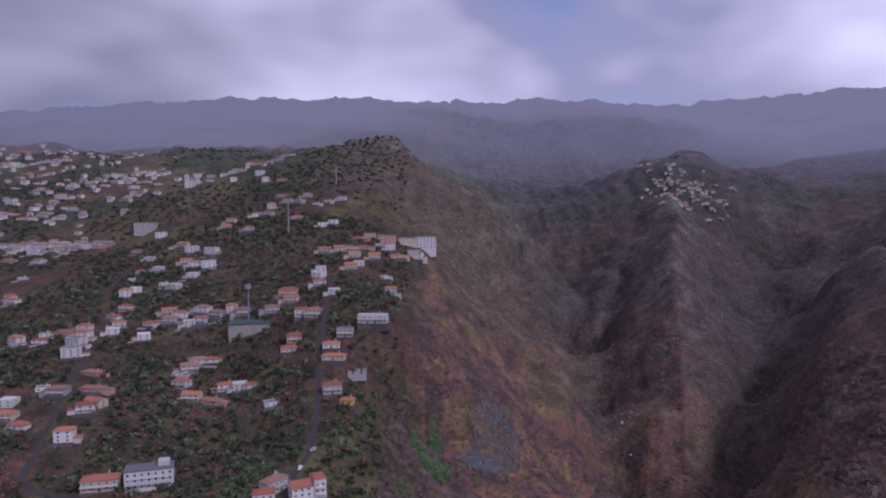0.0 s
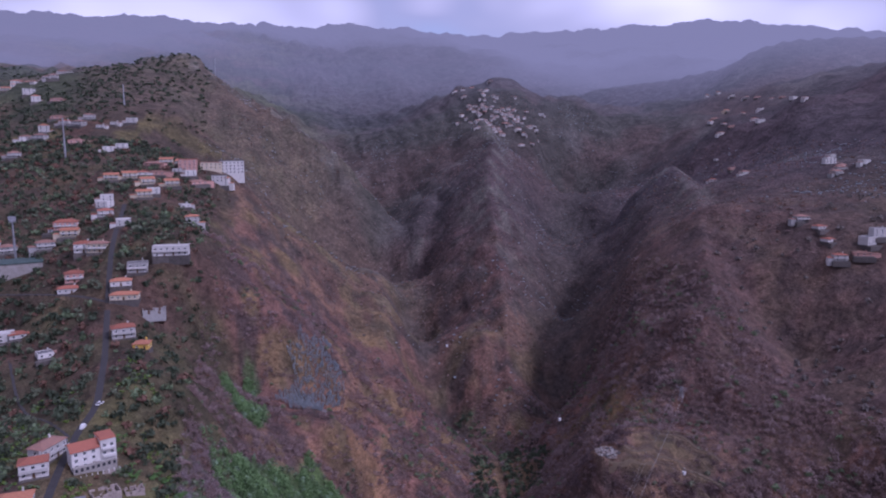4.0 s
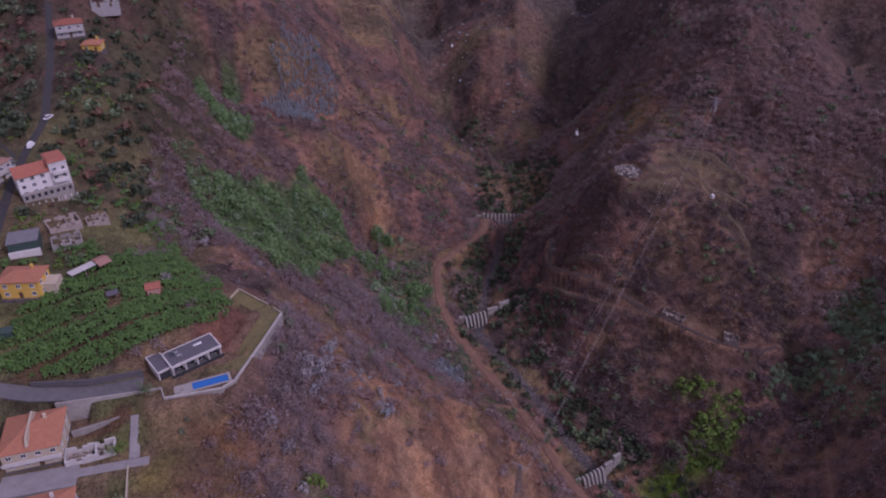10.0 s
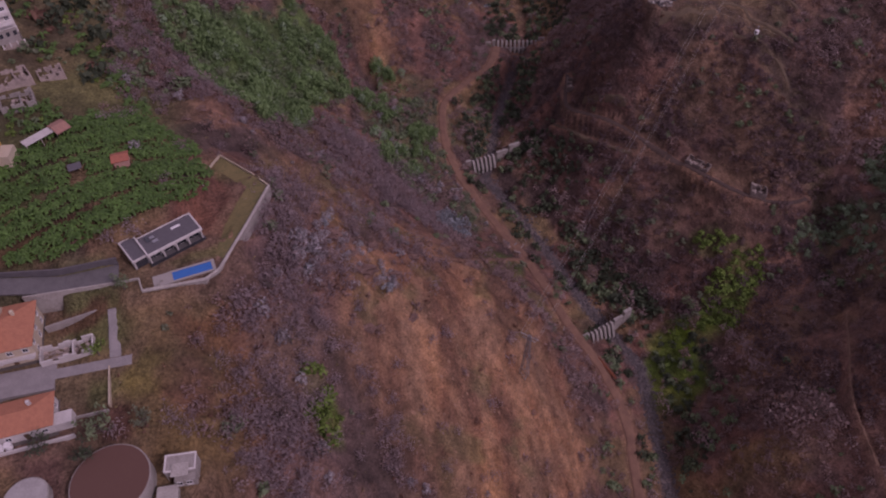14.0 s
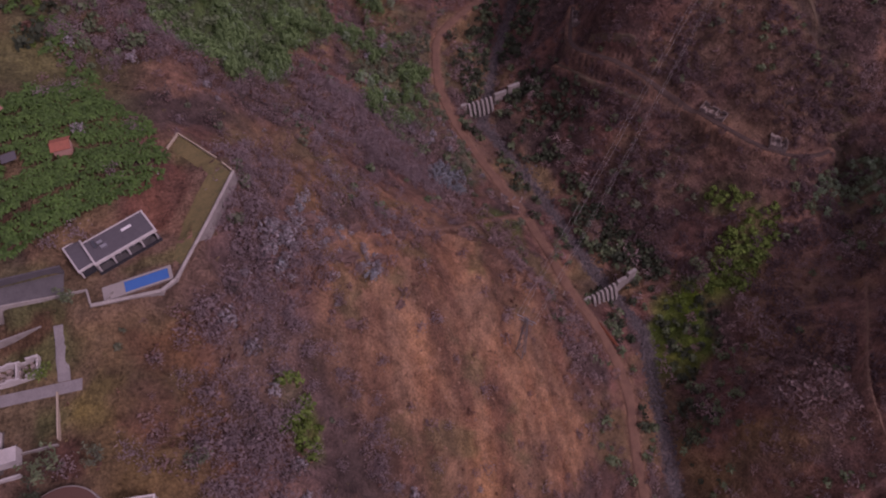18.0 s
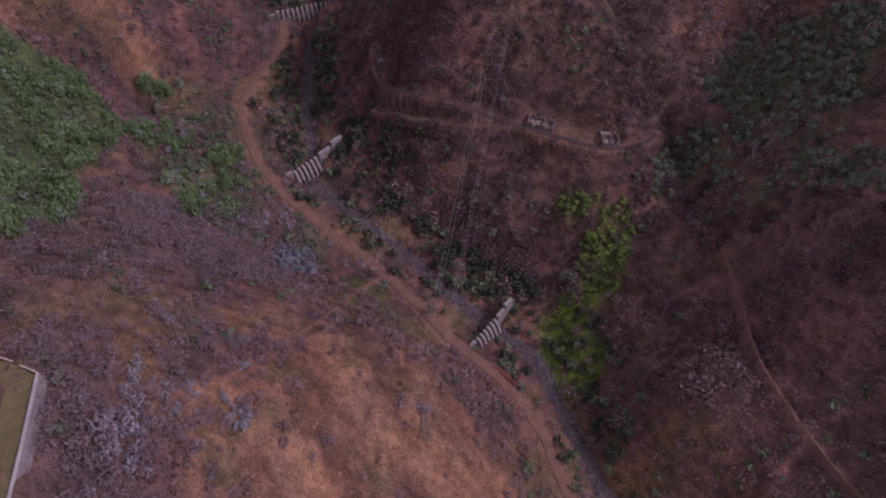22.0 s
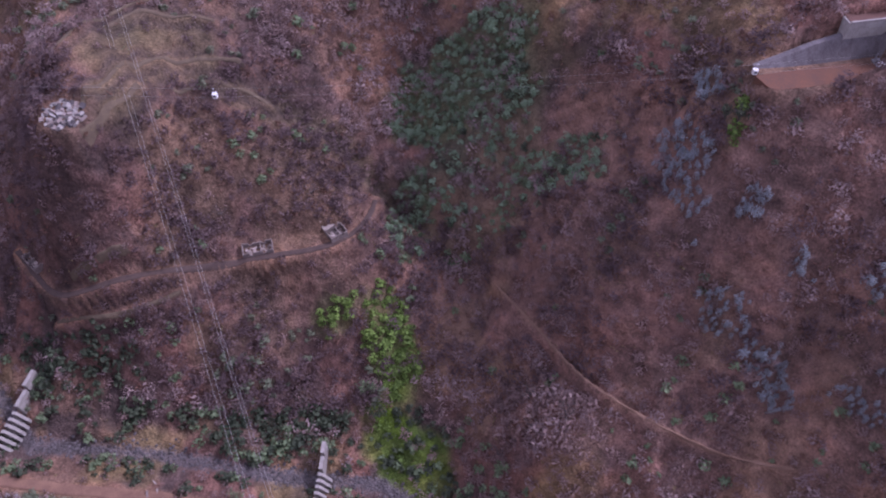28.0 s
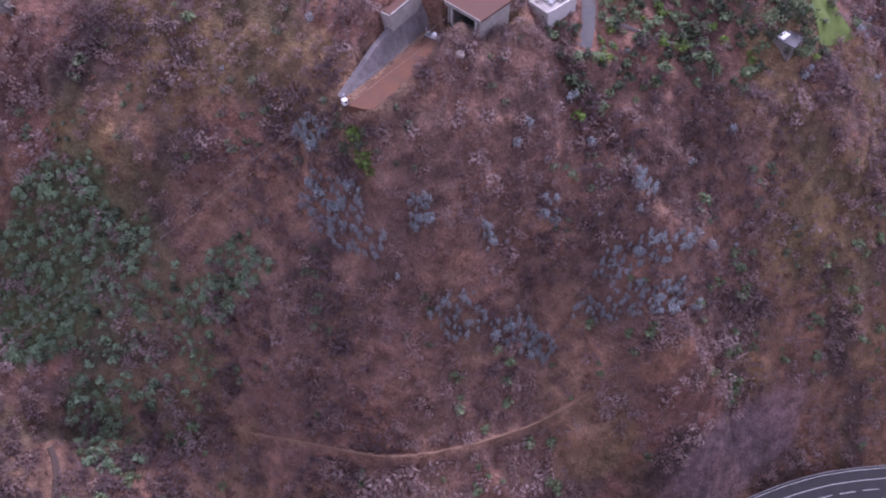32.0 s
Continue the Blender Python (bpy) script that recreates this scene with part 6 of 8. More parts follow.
for off, dz in ((-3.3, -0.7), (-2.2, -2.5), (2.2, -2.5), (3.3, -0.7)):
    pts = []
    for i in range(25):
        t = i / 24
        pts.append(PA.lerp(PB, t) + side * off + Vector((0, 0, dz - 4 * 2.2 * t * (1 - t))))
    hung_cable("power_cable", pts, 0.03, M_CABLE, "thin pale power cable hung across the valley", "cable")

# ---- cable car and its station ----
ROPE = [Vector(p) for p in ((276, 150, 139.5), (262, 186, 134.6), (232, 266, 126), (205, 338, 121.5), (175, 425, 119), (147, 590, 121), (112, 800, 165), (85, 1000, 228))]


def rope_at(t):
    k = min(int(t), len(ROPE) - 2)
    return ROPE[k].lerp(ROPE[k + 1], t - k)


for off in (-1.8, 1.8):
    pts = []
    for i in range(0, 57):
        p, q = rope_at(i / 8), rope_at(min(i / 8 + 0.1, 7))
        d = (q - p).normalized() if (q - p).length > 0 else Vector((0, 1, 0))
        pts.append(p + Vector((d.y, -d.x, 0)) * off)
    hung_cable("haul_rope", pts, 0.014, M_CABLE, "thin steel haul rope of the cable car", "cable")


def gondola(p, label):
    """A small cabin on its hanger, p on the rope."""
    root = empty("cable_car_cabin", pose(p.x, p.y, p.z, 0, 0, 20), label, "cable car", "cable car cabins")
    cb = bmesh.new()
    prism(cb, [(-0.75, -0.95), (0.75, -0.95), (0.95, -0.6), (0.95, 0.6), (0.75, 0.95), (-0.75, 0.95), (-0.95, 0.6), (-0.95, -0.6)], -4.3, -2.3)
    part("cabin", cb, M_PLASTIC, root, "white cabin shell")
    for s in (-1, 1):
        part("window_band", block(0.96 * s - 0.02, 0.96 * s + 0.02, -0.55, 0.55, -3.5, -2.6), M_GLASS, root)
    part("hanger", beam(bmesh.new(), (0, 0, -2.3), (0, 0, 0), 0.08), M_METAL, root)
    part("grip", block(-0.2, 0.2, -0.45, 0.45, -0.15, 0.2), M_METAL, root)
    root.scale = (0.75, 0.75, 0.75)
    return root


for t in (1.02, 2.98, 3.98, 4.98):
    p, q = rope_at(t), rope_at(t + 0.01)
    d = (q - p).normalized()
    gondola(p + Vector((d.y, -d.x, 0)) * 1.8, "white cable car cabin hanging over the valley")

SM = pose(279.5, 140.6, 131.6, 0, 0, 24)
station = empty("cable_car_station", SM, "concrete cable car station with a dark open bay", "station")
part("wall", block(-7, -6.2, -6, 7, -4, 9.0), M_CONCRETE, station)
part("wall", block(5.2, 6.0, -6, 7, -4, 9.0), M_CONCRETE, station)
part("wall", block(-6.19, 5.19, -6, -5.2, -4, 9.0), M_CONCRETE, station)
part("roof", block(-7.6, 6.6, -7, 7.6, 9.0, 9.6), M_TANKTOP, station, "flat reddish-brown roof")
part("roof_edge", block(-7.6, 6.6, 7.61, 7.9, 8.7, 9.75), M_OLDCONC, station)
part("bay_floor", block(-6.19, 5.19, -5.19, 8.0, -3, 0.35), M_DRIVE, station)
part("machinery", block(-3.5, -1.0, -3.5, 2.0, 0.35, 3.2, top=(0.5, 0.4)), M_METAL, station)
for x in (-5.0, 4.5):
    part("column", block(x - 0.35, x + 0.35, 6.2, 6.9, -2, 9.0), M_WHITE, station, "white support column")
st2 = empty("station_platform", pose(291.0, 163.5, 132.6, 0, 0, 32), "upper concrete platform behind the retaining wall", "platform")
part("deck", block(-7, 12, -12, 9, -3, 9.2), M_CONCRETE, st2)
part("surface", block(-6.0, 11.5, -11.5, 8.5, 9.21, 9.35), M_TANKTOP, st2, "reddish-brown paving")
part("parapet", block(-7, -6.5, -12, 9, 9.21, 10.0), M_OLDCONC, st2)
part("kerb", block(-2.0, -1.5, -11.5, 8.5, 9.36, 9.9), M_OLDCONC, st2)


def leaning_wall(name, foot, head, thick, mat, label):
    """A sloping face from a line at its foot to a line at its head, with a back."""
    bm = bmesh.new()
    n = len(foot)
    rows_ = []
    for f, h in zip(foot, head):
        f, h = Vector(f), Vector(h)
        back = Vector((h.x - f.x, h.y - f.y, 0)).normalized() * thick
        rows_.append([bm.verts.new(f.lerp(h, i / 6)) for i in range(7)] + [bm.verts.new(h + back), bm.verts.new(f + back)])
    for a, b in zip(rows_[:-1], rows_[1:]):
        for i in range(9):
            bm.faces.new((a[i], a[(i + 1) % 9], b[(i + 1) % 9], b[i]))
    bm.faces.new(rows_[0])
    bm.faces.new(rows_[-1][::-1])
    return tagged(part(name, bm, mat), label, "retaining wall", kind="structure")


leaning_wall("station_retaining_wall", [(263.0, 187.6, 130.4), (267.8, 180.0, 130.8), (272.8, 172.2, 130.8), (278.0, 164.0, 130.8), (283.4, 155.6, 130.8), (283.2, 148.0, 130.8)],
             [(265.0, 188.6, 131.8), (270.4, 182.0, 133.4), (275.6, 174.6, 136.2), (282.4, 165.6, 138.0), (287.6, 157.4, 138.2), (286.6, 148.0, 138.2)], 1.6, M_SPRAYED, "high grey sprayed-concrete retaining wall with dark streaks beside the ramp")
pump = empty("machine", pose(279.6, 155.2, 131.7, 0, 0, 35), "grey machine frame standing on the dirt ramp", "machine")
part("base", block(-2.6, 2.6, -1.0, 1.0, 0, 0.35), M_METAL, pump)
part("engine", block(-1.8, 0.2, -0.7, 0.7, 0.35, 1.5, top=(0.2, 0.1)), M_PLASTIC, pump)
part("drum", prism(bmesh.new(), circle(0.6, 16, 1.4, 0), 0.35, 1.2), M_METAL, pump)
part("mast", block(2.2, 2.5, -0.15, 0.15, 0.35, 2.6), M_METAL, pump)
ramp = part("ramp", prism(bmesh.new(), [(257.6, 181.6), (261.6, 174.4), (267.0, 166.4), (271.8, 157.6), (275.0, 150.0), (281.6, 152.4), (277.2, 163.4), (271.8, 172.0), (266.8, 180.0), (261.6, 187.8), (258.4, 184.2)], 128.6, 131.68), material("orange_dirt", (0.15, 0.070, 0.042), 0.95, (0.10, 0.056, 0.043), 0.3, 0.9, 0.3))
tagged(ramp, "orange dirt ramp below the cable car station", "ramp", kind="structure")

# gardens and huts at the eastern rim
white_yard = empty("parking_deck", at(277.0, 117.0, 18), "small concrete deck with white parked vans", "deck")
part("deck", block(-4.2, 4.2, -6, 6, -4, 3.0), M_CONCRETE, white_yard)
part("parapet", block(-4.6, -4.21, -6, 6, -4, 3.9), M_WHITE, white_yard)
hut3 = empty("farm_hut", at(247, 45.5, 20), "grey-roofed farm hut with white sheets on its roof", "hut")
part("wall", block(-3.4, 3.4, -3.0, 3.0, -3, 2.5), M_OLDCONC, hut3)
part("roof", block(-3.8, 3.8, -3.4, 3.4, 2.5, 2.75), M_FLAT, hut3)
part("sheet", block(0.6, 2.9, -1.5, 2.6, 2.76, 2.9), M_PLASTIC, hut3, "white plastic sheet")
part("porch", block(1.0, 4.6, -5.6, -3.01, 1.9, 2.1), M_PLASTIC, hut3, "white porch roof")
part("porch_post", block(4.2, 4.4, -5.5, -5.3, -3, 1.9), M_WOOD, hut3)
lawn_m = material("bright_lawn", (0.11, 0.155, 0.035), 0.95, (0.08, 0.115, 0.03), 0.4, 0.8, 0.3)
gu, gv = np.meshgrid(np.linspace(0, 1, 15), np.linspace(0, 1, 15))
lx = (1 - gv) * (246.5 + 14.5 * gu) + gv * (247.5 + 14.5 * gu)
ly = (1 - gv) * (29.5 - 3.0 * gu) + gv * (13.0 + 2.0 * gu)
li = np.arange(225).reshape(15, 15)
lm = fast_mesh("lawn", np.c_[lx.ravel(), ly.ravel(), ground_z(lx.ravel(), ly.ravel()) + 0.35], np.stack([li[:-1, :-1], li[1:, :-1], li[1:, 1:], li[:-1, 1:]], -1).reshape(-1, 4))
lm.materials.append(lawn_m)
tagged(new("lawn", lm), "strip of bright green lawn above the slope", "lawn", kind="structure")
def on_land(x, y, top):
    g = float(ground_z(x, y))
    return (x, y, g - 2.0, g + top)


wall_run("rim_fence", [on_land(270, 103, 0.7), on_land(265, 92, 0.7), on_land(260, 82, 0.7), on_land(255, 72, 0.7)], 0.15, M_GREYWALL, "thin pale fence wall along the rim", "fence")
wall_run("rim_fence", [on_land(254.6, 71.6, 0.7), on_land(250.5, 72, 0.7), on_land(246, 72.7, 0.7)], 0.15, M_GREYWALL, "pale plot fence down the slope", "fence")
slab_heap("rubble_heap", 262, 76, 2.0, 6, 25, M_RUBBLE, "few white stones beside the garden")

# ---- the town ----
rt = random.Random(5)
PROTOS = []
SPECS = ((11, 8, 2, "hip", 0, 0), (13, 9, 2, "hip", 0, 2), (9, 8, 1, "hip", 0, 0), (14, 9, 3, "flat", 0, 3), (12, 8, 2, "gable", 1, 1), (10, 9, 2, "flat", 0, 4), (15, 8, 1, "hip", 2, 2), (10, 8, 3, "hip", 0, 1), (12, 9, 2, "hip", 4, 2), (8, 7, 1, "flat", 0, 3))


def place_town(spots, group, near=False, scale=1.0):
    for x, y in spots:
        k = rt.randrange(len(SPECS))
        w, d, st, rf, wm, rm = SPECS[k]
        m = at(x, y, rt.uniform(-28, 28), lift=-0.2)
        key = (k, near)
        label = f"{WALL_WORD[wm]} {('one', 'two', 'three')[st - 1]}-storey town house with {ROOF_WORD[rm]} roof"
        made = [p for p in PROTOS if p[0] == key]
        if made:
            ob = copy_thing(made[0][1], m)
            tagged(ob, group=group)
        else:
            ob = house(m, w, d, st, rf, WALLS[wm], ROOFS[rm], label, group, chimney=k % 3 == 0, balcony=st > 1 and k % 2 == 0, distant=True)
            PROTOS.append((key, ob))
        ob.scale = (scale, scale, scale * 0.8)


TOWN_A = ((-919, 1576), (-867, 1448), (-842, 1463), (-794, 1417), (-751, 1400), (-814, 1376), (-832, 1379), (-727, 1395), (-775, 1337), (-709, 1450), (-680, 1436), (-699, 1567), (-637, 1467), (-769, 1308), (-724, 1282), (-661, 1287), (-738, 1237), (-685, 1224), (-626, 1217), (-591, 1204), (-568, 1206), (-674, 1184))
TOWN_B = ((-617, 1163), (-593, 1126), (-681, 1132), (-637, 1117), (-660, 1090), (-629, 1073), (-607, 1086), (-580, 1125), (-503, 1143), (-559, 1309), (-534, 1284), (-509, 1260), (-501, 1279), (-540, 1229), (-513, 1199), (-504, 1223), (-476, 1200), (-567, 1257), (-601, 1310), (-554, 1373), (-417, 1208), (-385, 1184))
TOWN_C = ((-578, 957), (-552, 951), (-536, 955), (-528, 970), (-506, 956), (-496, 960), (-468, 940), (-443, 927), (-563, 931), (-530, 925), (-490, 919), (-546, 897), (-498, 881), (-475, 805), (-449, 738), (-426, 706), (-359, 911), (-318, 840), (-303, 836), (-282, 804), (-251, 776), (-239, 727))
TOWN_D = ((-365, 856), (-332, 809), (-325, 768), (-301, 755), (-318, 731), (-271, 692), (-255, 678), (-294, 682), (-300, 673), (-286, 639), (-286, 616), (-272, 596), (-271, 582), (-296, 587), (-308, 581), (-325, 579), (-341, 567), (-323, 567), (-288, 557), (-282, 537), (-288, 570), (-243, 576))
TOWN_E = ((-239, 621), (-227, 615), (-215, 601), (-206, 605), (-210, 623), (-233, 606), (-248, 601), (-194, 612), (-247, 704), (-257, 741), (-273, 759), (-177, 540), (-186, 537), (-189, 526), (-184, 497), (-192, 515), (-170, 478), (-157, 476), (-153, 497), (-143, 497), (-137, 497), (-114, 464))
TOWN_F = ((-248, 501), (-231, 466), (-223, 440), (-220, 447), (-267, 471), (-251, 461), (-219, 407), (-278, 451), (-268, 432), (-255, 422), (-174, 364), (-155, 371), (-121, 590), (-105, 566), (-143, 627), (-130, 611), (-145, 602), (-172, 610), (-183, 616), (-112, 536), (-115, 529), (-107, 511))
TOWN_G = ((-114, 657), (-115, 672), (-110, 635), (-81, 688), (-88, 679), (-69, 712), (-89, 710), (-92, 602), (-74, 557), (-77, 511), (-73, 499), (-64, 494), (-55, 496), (-58, 527), (-71, 520), (-55, 669), (-45, 612), (-268, 908), (-267, 883), (-229, 844), (-131, 856), (-141, 836))
SCHOOL = ((-21, 915), (-34, 891), (-38, 751), (-55, 743), (-67, 748), (-48, 729), (-26, 748), (-83, 735), (-95, 734), (-105, 725), (-119, 722), (-90, 764), (-79, 774), (-64, 771))
HILLTOP = ((-331, 1545), (-333, 1496), (-289, 1373), (-313, 1359), (-322, 1328), (-331, 1304), (-351, 1301), (-363, 1272), (-328, 1252), (-338, 1215), (-379, 1257), (-278, 1226), (-352, 1479), (-284, 1297), (-266, 1310), (-184, 977), (-166, 944), (-190, 949), (-135, 960), (-153, 957), (-207, 962), (-226, 946))
HILL2 = ((-236, 913), (-221, 909), (-179, 879), (-224, 1002), (-274, 1109), (-246, 1102), (-294, 1156), (-340, 1259))
VILLAGE = ((431, 1563), (438, 1523), (434, 1470), (415, 1463), (422, 1391), (474, 1524), (485, 1522), (482, 1612), (533, 1634), (746, 2371), (419, 1345), (423, 1309), (460, 1374), (467, 1346), (446, 1314), (511, 1424), (467, 1316), (479, 1306), (540, 1428), (486, 1297))
VILLAGE2 = ((543, 1391), (498, 1289), (576, 1434), (474, 1277), (401, 1303), (468, 1431), (453, 1421), (490, 1431), (448, 1476), (438, 1355), (544, 1381), (426, 1284), (661, 2671))
EASTV = ((422, 485), (424, 497), (426, 519), (575, 644), (610, 693), (586, 651), (900, 1277), (880, 1200), (849, 1113), (854, 1246), (796, 1058), (719, 1036), (605, 890), (567, 775), (1093, 2071), (655, 2663))

EASTV2 = ((1035, 1538), (1000, 1447), (986, 1378), (972, 1314), (955, 1258), (952, 1215), (957, 1191), (868, 1058), (825, 983), (828, 1222), (739, 1059), (738, 1035), (757, 995), (680, 990), (631, 883), (631, 714), (597, 661), (602, 638), (428, 519), (440, 466), (431, 461), (416, 466), (452, 468))
place_town(TOWN_C + TOWN_D, "houses of the western town")
place_town(TOWN_E, "houses of the western town")
place_town([p for p in TOWN_F if p[0] < -150 and p[1] > 380] + [p for p in TOWN_F if p[0] > -150 and p[1] > 595], "houses of the western town")
place_town([p for p in TOWN_G if p[1] > 600 or p[0] < -150], "houses above the cliff")
place_town(TOWN_A + TOWN_B, "houses on the far hillside", scale=1.15)
place_town(SCHOOL[3:], "houses above the cliff")
place_town(HILLTOP + HILL2, "houses on the hilltop", scale=1.1)
place_town(VILLAGE[:9] + VILLAGE[10:] + VILLAGE2[:-1], "houses of the ridge village", scale=0.75)
place_town(EASTV[:14] + EASTV2, "houses on the eastern heights", scale=0.85)
M_FARWALL = material("far_white_walls", (0.52, 0.50, 0.48), 0.85, (0.38, 0.36, 0.35), 0.2, 0.6, per_island=0.3)
M_FARROOF = material("far_tiled_roofs", (0.31, 0.15, 0.11), 0.85, (0.22, 0.13, 0.11), 0.2, 0.8, per_island=0.3)


def far_quarter(name, lots, label, scale=1.0):
    """Crowded small houses that stay far off, as one mesh of walls, roofs and dark windows."""
    bm = bmesh.new()
    for cx, cy, sx, sy, n in lots:
        for _ in range(n):
            x, y = cx + rt.gauss(0, sx * 0.6), cy + rt.gauss(0, sy * 0.6)
            w, d, h = rt.uniform(7, 13) * scale, rt.uniform(6, 9) * scale, rt.choice((3.0, 4.2, 5.6)) * scale
            c, sn = math.cos(rt.uniform(-0.5, 0.5)), 0.0
            sn = math.sqrt(1 - c * c) * rt.choice((-1, 1))
            z = float(ground_z(x, y))

            def at_(u, v, k):
                return bm.verts.new((x + u * c - v * sn, y + u * sn + v * c, z + k))

            ring = ((-w / 2, -d / 2), (w / 2, -d / 2), (w / 2, d / 2), (-w / 2, d / 2))
            lo, hi = [at_(*p, -4) for p in ring], [at_(*p, h) for p in ring]
            for i in range(4):
                bm.faces.new((lo[i], lo[(i + 1) % 4], hi[(i + 1) % 4], hi[i]))
            eaves = [at_(p[0] * 1.08, p[1] * 1.08, h) for p in ring]
            top = [at_(-w * 0.22, 0, h + d * 0.2), at_(w * 0.22, 0, h + d * 0.2)]
            for f in ((eaves[0], eaves[1], top[1], top[0]), (eaves[1], eaves[2], top[1]), (eaves[2], eaves[3], top[0], top[1]), (eaves[3], eaves[0], top[0]), eaves[::-1]):
                bm.faces.new(f).material_index = 1
            for k in (-0.3, 0.0, 0.3):
                q = [at_(k * w + a, -d / 2 - 0.06, b) for a, b in ((-0.6, h * 0.35), (0.6, h * 0.35), (0.6, h * 0.75), (-0.6, h * 0.75))]
                bm.faces.new(q).material_index = 2
    return tagged(part(name, bm, [M_FARWALL, M_FARROOF, M_GLASS]), label, "houses", kind="stuff")


far_quarter("far_town_houses", ((-760, 1370, 170, 130, 90), (-560, 1220, 130, 110, 60), (-520, 950, 80, 22, 26), (-320, 1330, 50, 110, 40), (-880, 1560, 150, 90, 50), (-640, 1080, 80, 50, 30)), "crowded white houses with red roofs on the far hillside", 1.0)
far_quarter("far_village_houses", ((462, 1440, 42, 95, 42), (505, 1370, 34, 50, 26), (430, 1330, 18, 40, 12)), "crowded pale houses of the village on the ridge", 0.72)

# terrace walls of the gardens
for x, y in (TOWN_C + TOWN_D + TOWN_E + TOWN_F + TOWN_G)[:60]:
    a, L, q = rt.uniform(-0.5, 0.5), rt.uniform(5, 10), rt.choice((-8, 8, 10))
    cx, cy = x + q * math.sin(a), y - abs(q) * math.cos(a)
    if min(abs(cx - p[0]) + abs(cy - p[1]) for p in road_lines["main"][0] + road_lines["west"][0]) < 16:
        continue
    e0, e1 = (cx - L * math.cos(a), cy - L * math.sin(a)), (cx + L * math.cos(a), cy + L * math.sin(a))
    g0, g1 = float(ground_z(*e0)), float(ground_z(*e1))
    wall_run("garden_wall", [(*e0, g0 - 2, g0 + 1.3), (*e1, g1 - 2, g1 + 1.3)], 0.35, M_CONCRETE, "grey garden terrace wall below a town house")

# large buildings
def big_block(m, w, d, st, wm, rm, label, n=None, category="building", balconies=False):
    root = empty("apartment_building", m, label, category)
    h = st * 3.0 + 0.4
    part("wall", block(-w / 2, w / 2, -d / 2, d / 2, -9, h), wm, root)
    part("roof", block(-w / 2 - 0.2, w / 2 + 0.2, -d / 2 - 0.2, d / 2 + 0.2, h, h + 0.5), rm, root)
    n = n or int(w / 3.4)
    for s in range(st):
        for i in range(n):
            again("window", FARWIN, root, pose(-w / 2 + (i + 0.5) * w / n, -d / 2 - 0.005, s * 3.0 + 1.0))
        if balconies:
            y1 = -d / 2 - 0.9 * (st - s)
            bb = bmesh.new()
            box(bb, -w / 2 + s * 0.8, w / 2 - s * 1.4, y1, -d / 2 - 0.1, s * 3.0 - 0.3, s * 3.0 - 0.05)
            box(bb, -w / 2 + s * 0.8, w / 2 - s * 1.4, y1 - 0.14, y1 - 0.01, s * 3.0 - 0.3, s * 3.0 + 0.75)
            part("balcony", bb, wm, root, "stacked balcony with solid parapet")
            for x in (-w / 2 + 1.2 + s * 0.8, -w / 6, w / 6, w / 2 - 1.8 - s * 1.4):
                part("balcony_post", block(x - 0.15, x + 0.15, y1 + 0.02, y1 + 0.3, s * 3.0 - 0.04, s * 3.0 + 2.6), wm, root)
    if balconies:
        part("stair_tower", block(w * 0.18, w * 0.42, -d * 0.1, d * 0.42, h + 0.51, h + 3.0), wm, root)
        part("footing", block(-w / 2 - 1.0, w / 2 + 1.0, -d / 2 - 0.9 * st - 1.5, -d / 2 - 0.01, -9, -0.4), M_FOOTING, root, "dark stone footing")
    return root


big_block(at(-19, 772, 8), 22, 12, 4, M_WHITE, M_FLAT, "white four-storey school block with flat roof")
big_block(at(-38, 766, 4), 20, 10, 2, M_CREAM, M_TILEOLD, "cream two-storey apartment block below the school")
big_block(at(-30, 748, 2), 14, 8, 2, M_WHITE, M_FLAT, "low white block in front of the school")
big_block(at(-58, 757, -4), 16, 10, 3, M_PINK, M_TILE, "salmon apartment block on the hillside")
big_block(at(-420, 1013, 5), 30, 14, 5, M_GREYWALL, M_FLAT, "large pale five-storey block among trees")
big_block(at(-155, 370, 18), 24, 11, 3, M_WHITE, M_FLAT, "large white terraced house with stacked balconies", balconies=True)
house(at(-178, 364, 14), 18, 9, 2, "hip", M_CREAM, M_TILE, "cream house with long red roof by the bend", balcony=True)
for x in (-560, -532, -505, -478, -452):
    big_block(at(x, 950, -12), 24, 8, 2, M_WHITE, M_TILEOLD, "row of joined white houses below the wall")
house(at(-58, 527.5, -2), 9, 7, 1, "flat", M_WHITE, M_WHITE, "white flat-roofed wing beside the long modern house")
LONG = ((-600, 962), (-560, 961), (-520, 958), (-475, 948), (-430, 936))
wall_run("long_wall", [(x, y, float(ground_z(x, y)) - 4, float(ground_z(x, y)) + 4.5) for x, y in LONG], 1.0, M_OLDCONC, "long concrete retaining wall above a row of houses")

hall = empty("sports_hall", at(-158, 579, 14), "large hall with wide green metal roof", "hall")
part("wall", block(-16, 16, -11, 11, -10, 6.0), M_OLDCONC, hall)
part("roof", block(-16.5, 16.5, -11.5, 11.5, 6.0, 6.6), M_SHED, hall, "flat green metal roof")
for k in range(4):
    part("roof_rib", block(-16.4 + k * 8.2, -15.6 + k * 8.2, -11.4, 11.4, 6.61, 7.0), M_SHED, hall)
part("side_hall", block(16.6, 30, -6, 10, -10, 4.4), M_SHED, hall, "lower green-roofed wing")


